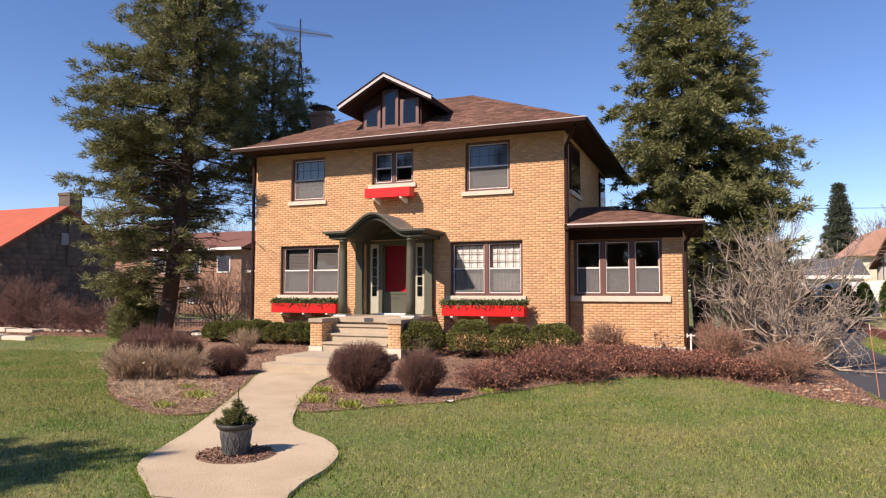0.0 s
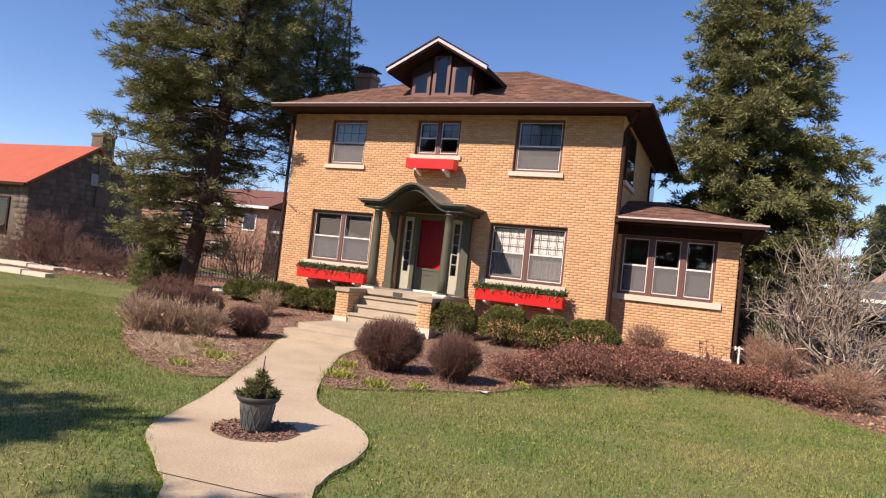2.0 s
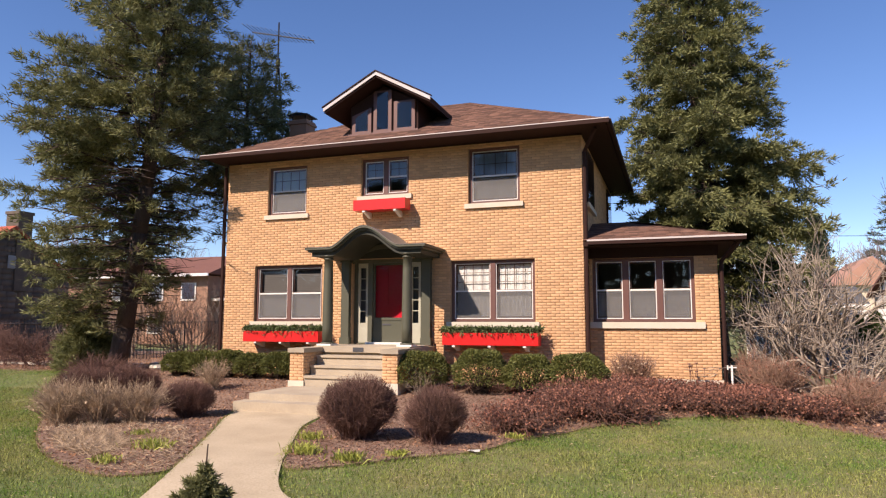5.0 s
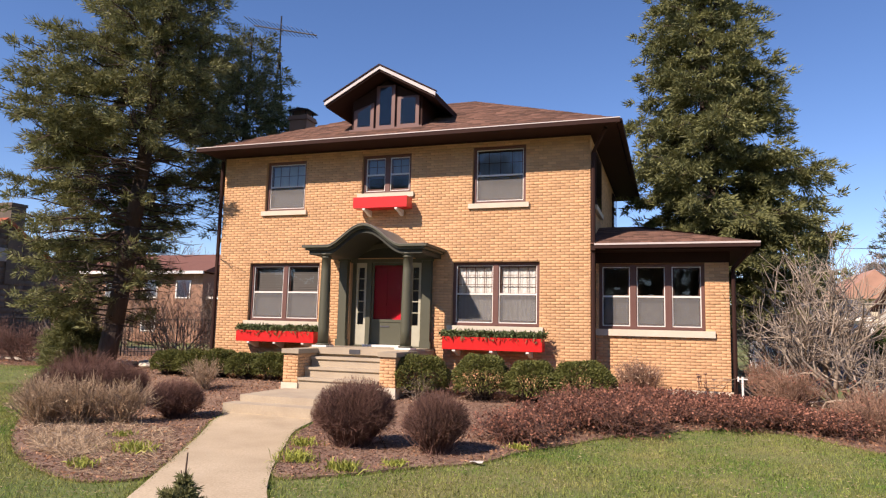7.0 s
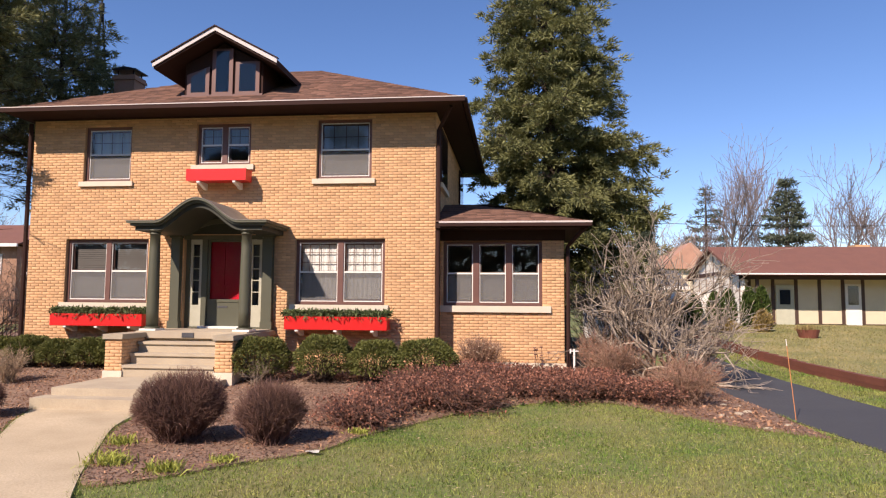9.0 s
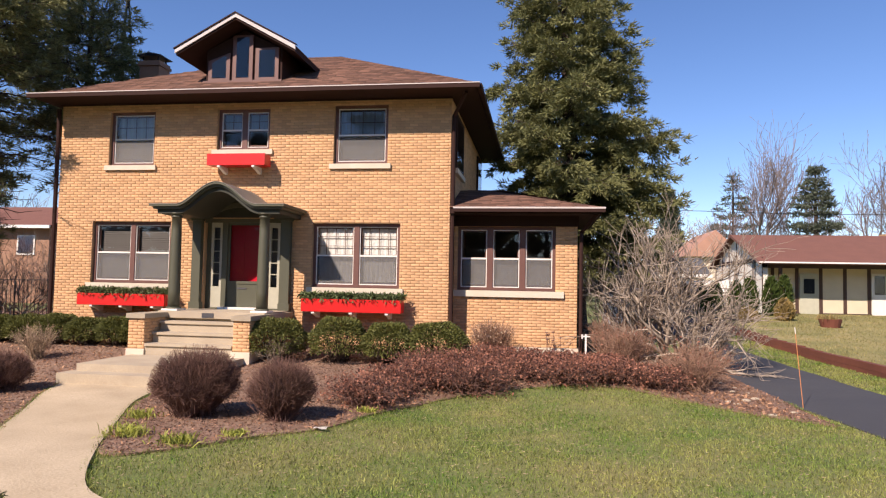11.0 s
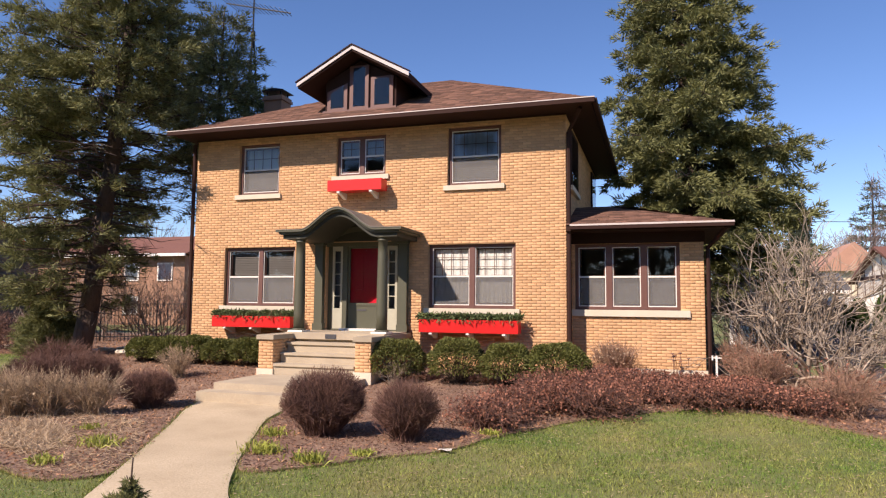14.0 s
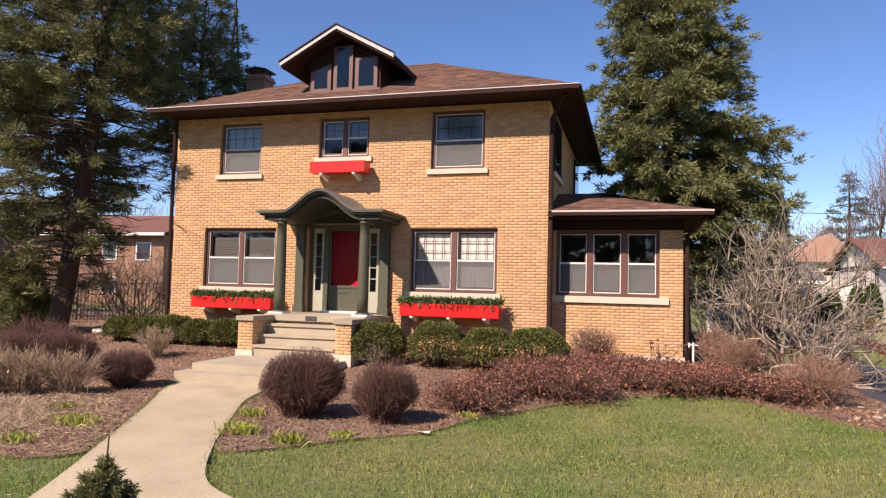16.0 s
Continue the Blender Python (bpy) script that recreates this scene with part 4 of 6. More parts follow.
# steps
steps = thing("front_steps", (CX, -1.8, 0), "concrete front steps between brick cheek walls with stone caps", "steps")
part("landing", boxes((3.0, 5.5, -1.52, -0.01, 0.72, 0.87)), M_STEP, steps, bevel=0.015)
part("landing_base", boxes((3.02, 5.48, -1.42, -0.01, -0.45, 0.72)), M_STEP, steps)
for k, (z, y) in enumerate(((0.66, -1.80), (0.44, -2.08), (0.22, -2.36))):
    part("tread", boxes((3.23, 5.17, y - 0.02, y + 0.40, z - 0.055, z)), M_STEP, steps, bevel=0.012)
    part("riser", boxes((3.23, 5.17, y + 0.02, y + 0.38, -0.45, z - 0.055)), M_STEP, steps)
part("vent_plate", boxes((4.05, 4.32, -1.535, -1.519, 0.74, 0.84)), M_GALV, steps, "small grey metal plate")
for x0 in (2.84, 5.18):
    ck = part("cheek_wall", boxes((x0 + 0.012, x0 + 0.358, -2.338, -0.012, 0.1, 0.74)), M_MORTAR, steps, "yellow brick cheek wall")
    rows = bricks(x0, x0 + 0.37, 0.11, 0.74, [])
    link("brickwork", brick_mesh("cheek_front", rows, lambda V: np.stack([V[:, 0], -2.35 - V[:, 1], V[:, 2]], 1), np.random.default_rng(4)), M_BRICK, ck, kind="stuff")
    rows = bricks(-2.35, -0.02, 0.11, 0.74, [])
    link("brickwork", brick_mesh("cheek_outer", rows, lambda V: np.stack([x0 + 0.37 + V[:, 1], V[:, 0], V[:, 2]], 1), np.random.default_rng(4)), M_BRICK, ck, kind="stuff")
    part("cheek_base", boxes((x0 - 0.02, x0 + 0.39, -2.38, -0.01, -0.45, 0.1)), M_STONE, steps, bevel=0.01)
    part("cap", boxes((x0 - 0.03, x0 + 0.40, -2.40, -0.01, 0.74, 0.84)), material("grey_cap_stone", (0.40, 0.335, 0.245), 0.9, 0.35, 3, 50, 0.3) if x0 < 3 else bpy.data.materials["grey_cap_stone"], steps, "grey stone cap", bevel=0.012)
lower = thing("lower_landing", (4.0, -3.6, -0.1), "broad concrete landing slab with two low steps", "steps")
part("slab", boxes((2.95, 5.45, -4.05, -2.36, -0.5, -0.02)), M_STEP, lower, bevel=0.015)
part("step", boxes((2.85, 5.5, -4.45, -4.05, -0.5, -0.15)), M_STEP, lower, bevel=0.015)


# ---- flower boxes ----
def garland(name, x0, x1, y, z, n, parent, rng, mat, hang=0.1):
    base = np.stack([rng.uniform(x0, x1, n), y + rng.uniform(-0.13, 0.12, n), z + rng.uniform(0.0, 0.13, n)], 1)
    way = unit(rng.normal(size=(n, 3)) * np.array([1, 0.8, 0.6]) + np.array([0, -0.25, 0.35]))
    lo = rng.random(n) < 0.035
    base[lo, 1] = y - 0.2
    base[lo, 2] -= rng.uniform(0, hang, lo.sum())
    way[lo] = unit(way[lo] + np.array([0.2, -0.2, -1.0]))
    return link(name, slivers(name, base, way, rng.uniform(0.06, 0.135, n), rng.uniform(0.018, 0.036, n), rng, 0.1), mat, parent, "cut evergreen sprigs")


def flower_box(x0, x1, z0, z1, brackets, greens, label, seed):
    t = thing("flower_box", ((x0 + x1) / 2, -0.3, z0), label, "flower box", "red flower boxes")
    d = 0.03
    y0, y1 = -0.46, -0.10
    bx = part("box", boxes((x0, x1, y0, y0 + d, z0, z1), (x0, x1, y1 - d, y1, z0, z1), (x0, x0 + d, y0 + d, y1 - d, z0, z1), (x1 - d, x1, y0 + d, y1 - d, z0, z1), (x0 + d, x1 - d, y0 + d, y1 - d, z0, z0 + d)), M_RED, t, "bright red painted planter box", bevel=0.006)
    part("soil", boxes((x0 + d, x1 - d, y0 + d, y1 - d, z0 + d, z1 - 0.05)), M_SOIL, t)
    for f in brackets:
        x = x0 + (x1 - x0) * f
        prof = [(-0.002, 0), (-0.45, 0), (-0.45, -0.05), (-0.32, -0.075), (-0.20, -0.11), (-0.12, -0.15), (-0.002, -0.16)]
        part("bracket", extrude(bmesh.new(), [(x - 0.04, y, z0 - 0.002 + z) for y, z in prof], (0.08, 0, 0)), M_WHITE, t, "white scrolled bracket", bevel=0.008)
    if greens:
        garland("greenery", x0 - 0.08, x1 + 0.06, -0.28, z1, greens, t, np.random.default_rng(seed), M_GARLAND)
    return t


flower_box(5.93, 8.30, 0.89, 1.185, (0.12, 0.5, 0.86), 2600, "red flower box with evergreen sprigs under a window", 11)
lb = flower_box(0.20, 2.50, 0.92, 1.20, (0.16, 0.5, 0.86), 2400, "red flower box with sprigs and dry grass by the steps", 12)
flower_box(3.46, 4.92, 4.335, 4.61, (0.2, 0.8), 0, "empty red flower box on white brackets under a small window", 13)
r9 = np.random.default_rng(19)
n = 120
link("dry_grass", slivers("dry_grass", np.stack([r9.uniform(1.85, 2.35, n), r9.uniform(-0.42, -0.15, n), np.full(n, 1.16)], 1), unit(r9.normal(size=(n, 3)) * 0.25 + np.array([0, 0, 1])), r9.uniform(0.15, 0.35, n), np.full(n, 0.008), r9, 0.1), M_STRAW, lb, "pale dry grass stalks")

# ---- potted spruce ----
pz = float(land(*POT)) + 0.05
pot = thing("plant_pot", (POT[0], POT[1], pz), "blue-grey glazed pot with a small spruce on mulch", "plant pot")
part("vessel", lathe(bmesh.new(), [(0.130, pz), (0.142, pz + 0.025), (0.184, pz + 0.285), (0.190, pz + 0.30), (0.214, pz + 0.335), (0.226, pz + 0.362), (0.216, pz + 0.366), (0.192, pz + 0.31), (0.0, pz + 0.31)], POT[0], POT[1], 28), M_POT, pot, "flared pot with lattice relief", smooth=True)
rimm = lathe(bmesh.new(), [(0.198, pz + 0.306), (0.222, pz + 0.335), (0.233, pz + 0.368), (0.214, pz + 0.372), (0.205, pz + 0.35)], POT[0], POT[1], 28)
part("rim", rimm, M_POTRIM, pot, "dark weathered rim", smooth=True)
bm = bmesh.new()
for k in range(14):
    a0 = 2 * math.pi * k / 14
    for sg in (1, -1):
        pts = [(POT[0] + (0.143 + 0.041 * t) * math.cos(a0 + sg * 0.45 * t), POT[1] + (0.143 + 0.041 * t) * math.sin(a0 + sg * 0.45 * t), pz + 0.025 + 0.255 * t) for t in (0, 0.33, 0.66, 1)]
        for p, q in zip(pts, pts[1:]):
            bar(bm, p, q, 0.008, seg=4)
part("relief", bm, M_POT, pot)
rp = np.random.default_rng(21)
A, B, WB, WW, LL = [], [], [], [], []
tp = pz + 0.37
bm = bar(bmesh.new(), (POT[0], POT[1], pz + 0.28), (POT[0] + 0.03, POT[1], tp + 0.42), 0.012, 0.005)
bar(bm, (POT[0] + 0.02, POT[1], tp + 0.2), (POT[0] - 0.02, POT[1], tp + 0.29), 0.006, 0.003)
for k in range(64):
    h = rp.uniform(-0.03, 0.27) * rp.uniform(0.3, 1.0)
    L = (0.19 - 0.68 * h) * rp.uniform(0.6, 1.1) + 0.02
    az = rp.uniform(0, 2 * math.pi)
    p = np.array([POT[0], POT[1], tp + h - 0.02])
    d = np.array([math.cos(az), math.sin(az), 0.25 + h * 0.5])
    d /= np.linalg.norm(d)
    A.append(p), B.append(p + d * L)
    m = int(190 * L / 0.3)
    s = rp.uniform(0.15, 1, m)[:, None]
    WB.append(p + d * L * s)
    WW.append(unit(rp.normal(size=(m, 3)) * 0.7 + d))
m = 60
WB.append(np.stack([np.full(m, POT[0] + 0.025), np.full(m, POT[1]), rp.uniform(tp + 0.16, tp + 0.27, m)], 1))
WW.append(unit(rp.normal(size=(m, 3)) * 0.6 + np.array([0, 0, 0.5])))
WB, WW = np.concatenate(WB), np.concatenate(WW)
part("stem", bm, M_BARK, pot)
link("needles", slivers("needles", WB, WW, rp.uniform(0.04, 0.075, len(WB)), np.full(len(WB), 0.009), rp), M_PINE, pot, "dark green needles")
link("twig", rods("twig", np.array(A), np.array(B), np.full(len(A), 0.006), np.full(len(A), 0.003)), M_BARK, pot)


# ---- shrubs ----
def twig_shrub(x, y, rx, rz, n, mat, label, group, seed, leaf=None, leaves=0, ball=True, name="shrub", thin=1.0, lean=0.0):
    """A leafless or dry-leaved shrub: many stems from the crown, forked twigs, a clipped or loose outline."""
    rng = np.random.default_rng(seed)
    z = float(land(x, y)) + 0.02
    t = thing(name, (x, y, z), label, "shrub", group)
    c = np.array([x, y, z])
    d = unit(rng.normal(size=(n, 3)) * np.array([1, 1, 0.75]) + np.array([0, 0, 0.42]))
    if not ball:
        d = unit(rng.normal(size=(n, 3)) * np.array([0.85, 0.85, 0.45]) + np.array([0, 0, 0.75]))
    d[:, 2] = np.abs(d[:, 2]) * 0.98 - 0.06
    r = rng.uniform(0.70, 1.10, n) if ball else rng.uniform(0.3, 1.25, n)
    if ball:
        r = r * (1 + 0.10 * np.sin(d[:, 0] * 4 + seed) * np.cos(d[:, 1] * 3.3 + seed * 2) + 0.07 * np.sin(d[:, 2] * 6 + d[:, 0] * 5))
    tip = c + np.array([0, 0, rz * 0.46]) + d * np.array([rx, rx, rz * 0.56]) * r[:, None]
    tip[:, 2] = np.maximum(tip[:, 2], z + 0.02)
    root = c + np.stack([rng.normal(size=n) * rx * 0.16, rng.normal(size=n) * rx * 0.16, np.zeros(n)], 1)
    mid = root + (tip - root) * 0.55 + rng.normal(size=(n, 3)) * rx * 0.10
    mid[:, 2] = np.maximum(mid[:, 2], z + 0.02)
    q = 5
    sub = np.repeat(mid, q, 0) + (np.repeat(tip - mid, q, 0)) * rng.uniform(0.1, 0.7, (n * q, 1))
    end = sub + (np.repeat(tip - mid, q, 0)) * 0.45 + rng.normal(size=(n * q, 3)) * rx * 0.16
    rel = (end - c - np.array([0, 0, rz * 0.46])) / np.array([rx, rx, rz * 0.56])
    L = np.linalg.norm(rel, axis=1, keepdims=True)
    lim = 1.07 if ball else 1.35
    end = c + np.array([0, 0, rz * 0.46]) + rel * np.minimum(1, lim / np.maximum(L, 1e-6)) * np.array([rx, rx, rz * 0.56])
    end[:, 2] = np.maximum(end[:, 2], z + 0.01)
    w = (0.0042 if ball else 0.005) * thin
    A, B = np.concatenate([root, mid, sub]), np.concatenate([mid, tip, end])
    ra = np.concatenate([np.full(n, w * 1.5), np.full(n, w), np.full(n * q, w * 0.75)])
    rb = np.concatenate([np.full(n, w), np.full(n, w * 0.5), np.full(n * q, w * 0.45)])
    link("stem", rods("stem", A[:n], B[:n], ra[:n], rb[:n]), mat, t, kind="stuff")
    link("twig", rods("twig", A[n:], B[n:], ra[n:], rb[n:]), mat, t, kind="stuff")
    if leaf:
        k = rng.integers(0, len(end), leaves)
        base = end[k] + rng.normal(size=(leaves, 3)) * 0.02
        link("leaves", slivers("leaves", base, unit(rng.normal(size=(leaves, 3))), rng.uniform(0.025, 0.06, leaves), rng.uniform(0.018, 0.035, leaves), rng, 0.15), leaf, t)
    return t


twig_shrub(6.62, -6.46, 0.60, 0.97, 1500, M_TWIGR, "round clipped leafless shrub of dark russet twigs", "clipped round shrubs", 31)
twig_shrub(7.88, -6.40, 0.47, 0.86, 1000, M_TWIGR, "smaller round clipped leafless shrub of russet twigs", "clipped round shrubs", 32)
twig_shrub(2.42, -5.25, 0.50, 0.70, 1000, M_TWIGR, "low round clipped leafless shrub beside the path", "clipped round shrubs", 33)
twig_shrub(-0.6, -4.85, 0.66, 0.86, 900, M_TWIGR, "dark leafless shrub with an uneven clipped top", "dark shrubs in the bed", 40)
twig_shrub(0.15, -4.35, 0.62, 0.88, 900, M_TWIGR, "dark leafless shrub with an uneven clipped top", "dark shrubs in the bed", 41)
for k, (x, y, rx, rz, n, m, lb) in enumerate(((2.12, -6.2, 0.48, 0.72, 210, M_TWIGB, "open shrub of pale dry stalks"), (1.6, -6.55, 0.5, 0.76, 230, M_TWIGB, "open shrub of pale dry stalks"), (1.05, -6.8, 0.5, 0.7, 230, M_TWIGB, "open shrub of pale dry stalks"),
                                              (0.3, -6.2, 0.52, 0.74, 230, M_TWIGB, "open shrub of pale dry stalks"), (-2.6, -2.6, 0.8, 0.75, 300, M_TWIGR, "loose dark leafless shrub in mulch"), (0.9, -2.6, 0.42, 0.72, 110, M_TWIGB, "thin shrub of pale dry stalks"))):
    twig_shrub(x, y, rx, rz, n, m, lb, "loose shrubs in the bed", 42 + k, ball=False, leaf=M_STRAW if m is M_TWIGB else None, leaves=110)
# russet ground cover along the bed edge
rg = np.random.default_rng(61)
for k, (x, y) in enumerate(((8.9, -3.7), (9.6, -3.1), (10.2, -2.5), (10.3, -3.3), (11.1, -2.2), (11.1, -1.4), (11.9, -2.35), (11.9, -1.5), (12.7, -2.2), (12.7, -1.3), (9.4, -2.3), (10.2, -1.6), (13.5, -2.2), (8.7, -4.6))):
    twig_shrub(x, y - 0.35, rg.uniform(0.60, 0.76), rg.uniform(0.34, 0.45) * (0.78 if x > 10.4 else 1.0), 260, M_TWIGR, "low russet shrub with dead clinging leaves", "russet shrubs along the bed edge", 70 + k, M_RUSSET, 2000, False)
for k, (x, y, rx, rz) in enumerate(((14.3, -2.3, 0.75, 0.7), (14.6, -1.2, 0.7, 0.75), (13.3, -0.6, 0.7, 0.8), (13.0, 0.5, 0.55, 0.9))):
    twig_shrub(x, y, rx, rz, 190, M_TWIGT, "loose tan leafless shrub near the driveway", "tan shrubs", 90 + k, M_RUSSET, 260, False)
twig_shrub(10.35, -0.1, 0.5, 0.78, 300, M_TWIGT, "dry tan twiggy shrub against the sun room", "dry shrubs", 97, M_STRAW, 300, False)
twig_shrub(6.0, -2.2, 0.35, 0.6, 60, M_TWIGP, "few bare pale stems beside the steps", "dry shrubs", 98, None, 0, False)


def clipped_yew(x, y, rx, ry, h, seed, label):
    rng = np.random.default_rng(seed)
    z = float(land(x, y)) + 0.02
    t = thing("evergreen_shrub", (x, y, z), label, "shrub", "clipped evergreen shrubs")
    n = 7500
    d = unit(rng.normal(size=(n, 3)))
    d[:, 2] = np.where(d[:, 2] < -0.35, -d[:, 2], d[:, 2])
    p = np.sign(d) * np.abs(d) ** 0.86
    bump = 1 + 0.07 * np.sin(d[:, 0] * 7 + seed) * np.cos(d[:, 1] * 6) + 0.05 * np.sin(d[:, 2] * 9)
    r = (1 - rng.random(n) ** 3 * 0.22) * bump
    base = np.array([x, y, z + h * 0.45]) + p * np.array([rx, ry, h * 0.56]) * r[:, None] * 0.93
    base[:, 2] = np.maximum(base[:, 2], z + 0.02)
    link("foliage", slivers("foliage", base, unit(d + rng.normal(size=(n, 3)) * 0.75), rng.uniform(0.04, 0.085, n), rng.uniform(0.014, 0.024, n), rng, 0.1), M_YEW, t)
    m = 90
    tip = np.array([x, y, z + h * 0.45]) + unit(rng.normal(size=(m, 3)) + np.array([0, 0, 0.5])) * np.array([rx, ry, h * 0.5]) * 0.8
    link("stem", rods("stem", np.array([x, y, z]) + rng.normal(size=(m, 3)) * np.array([0.08, 0.08, 0]), tip, np.full(m, 0.012), np.full(m, 0.005)), M_BARK, t)
    return t


for k, (x, rx, h) in enumerate(((5.92, 0.68, 0.88), (7.30, 0.60, 0.92), (8.36, 0.54, 0.84), (9.38, 0.66, 0.88))):
    clipped_yew(x, -1.85, rx, 0.6, h, 110 + k, "dense dark green clipped evergreen shrub by the house wall")
for k, x in enumerate((-1.5, -0.75, 0.05, 0.85, 1.65, 2.2)):
    clipped_yew(x, -0.85, 0.52, 0.5, 0.62 + 0.04 * (k % 3), 120 + k, "low dark green evergreen shrub under a window")

# daylilies
for k, (x, y, s) in enumerate(((6.45, -7.75, 1.0), (7.25, -8.05, 0.9), (5.95, -6.75, 0.8), (4.2, -8.15, 1.0), (7.7, -7.5, 0.6), (4.3, -9.1, 0.7), (3.2, -7.3, 0.6), (8.9, -5.6, 0.6))):
    rng = np.random.default_rng(130 + k)
    z = float(land(x, y)) + 0.03
    t = thing("daylily", (x, y, z), "clump of fresh yellow-green strap leaves", "plant", "daylily clumps")
    n = int(190 * s)
    base = np.array([x, y, z]) + rng.normal(size=(n, 3)) * np.array([0.13, 0.10, 0]) * s
    link("leaves", slivers("leaves", base, unit(rng.normal(size=(n, 3)) * 0.45 + np.array([0, 0, 1])), rng.uniform(0.12, 0.26, n) * s, np.full(n, 0.016), rng, 0.3), M_LILY, t)

M_BUSH = material("silver_grey_branches", (0.46, 0.38, 0.30), 0.9, 0.4, 3, 40, 0.2, tint=(0.19, 0.145, 0.11), island=0.3)


# ---- the large bare bush beside the sun room ----
def bare_bush(x, y, h, stems, seed, mat, label, name="bare_bush", levels=4, spread=0.45, r0=0.045, forks=(6, 6, 4), tilt=0.55):
    rng = np.random.default_rng(seed)
    z = float(land(x, y))
    t = thing(name, (x, y, z), label, "bush")
    st = np.array([x, y, z]) + rng.normal(size=(stems, 3)) * np.array([0.22, 0.22, 0])
    wy = unit(rng.normal(size=(stems, 3)) * np.array([tilt, tilt, 0.1]) + np.array([0, 0, 0.8]))
    A, B, ra, rb, tips = branching(rng, st, wy, np.full(stems, h * 0.42) * rng.uniform(0.7, 1.15, stems), np.full(stems, r0), levels, forks, spread, 0.66, 0.10, 0.2)
    B[:, 2], A[:, 2] = np.maximum(B[:, 2], z), np.maximum(A[:, 2], z)
    for i in range(stems):
        k = np.array([i, stems + i, 2 * stems + i])
        link("stem", rods("stem", A[k], B[k], ra[k], rb[k]), mat, t)
    k = slice(3 * stems, None)
    link("twig", rods("twig", A[k], B[k], ra[k], np.maximum(rb[k], 0.005)), mat, t, kind="stuff")
    return t


bare_bush(14.7, 1.9, 4.1, 9, 141, M_BUSH, "large bare grey-tan bush with arching branches", r0=0.075, tilt=0.6, spread=0.55, forks=(6, 6, 4))
bare_bush(13.7, 3.0, 3.6, 9, 142, M_TWIG, "large bare bush behind the sun room corner", r0=0.03)
bare_bush(15.0, 0.9, 2.3, 6, 143, M_BUSH, "bare bush leaning over the driveway", r0=0.04, tilt=1.3, spread=0.6)
bare_bush(-3.9, 1.9, 3.6, 5, 144, M_TWIGP, "bare pale-stemmed bush by the pine", r0=0.03)
bare_bush(-15.5, 2.9, 2.9, 16, 145, M_TWIGR, "reddish leafless bush in front of the stone house", forks=(6, 6, 6), r0=0.025)
for k, (x, y, h, m) in enumerate(((-9.5, 9.5, 3.6, M_TWIGR), (-12.5, 9.0, 3.4, M_TWIG), (-6.3, 10.5, 4.2, M_TWIG), (-4.5, 8.6, 3.6, M_TWIGP), (-15.5, 10.0, 4.0, M_TWIGR), (-8.0, 12.5, 5.0, M_TWIG), (-11.0, 5.0, 2.0, M_TWIGR), (-9.2, 3.4, 1.6, M_TWIGP))):
    bare_bush(x, y, h, 9, 150 + k, m, "bare twiggy bush behind the iron fence" if k < 6 else "bare low bush in the side bed", r0=0.03, tilt=0.7)
for k, (x, y, h) in enumerate(((-14.5, 2.7, 1.5), (-12.3, 2.4, 1.7), (-10.2, 2.2, 1.5), (-8.2, 1.8, 1.4), (-17.2, 3.2, 1.7))):
    bare_bush(x, y, h, 12, 170 + k, M_TWIGR, "dense low reddish leafless bush in the side bed", r0=0.02, tilt=0.8)
bare_bush(-2.2, 8.0, 4.2, 7, 146, M_TWIG, "bare bush behind the house corner", r0=0.03)


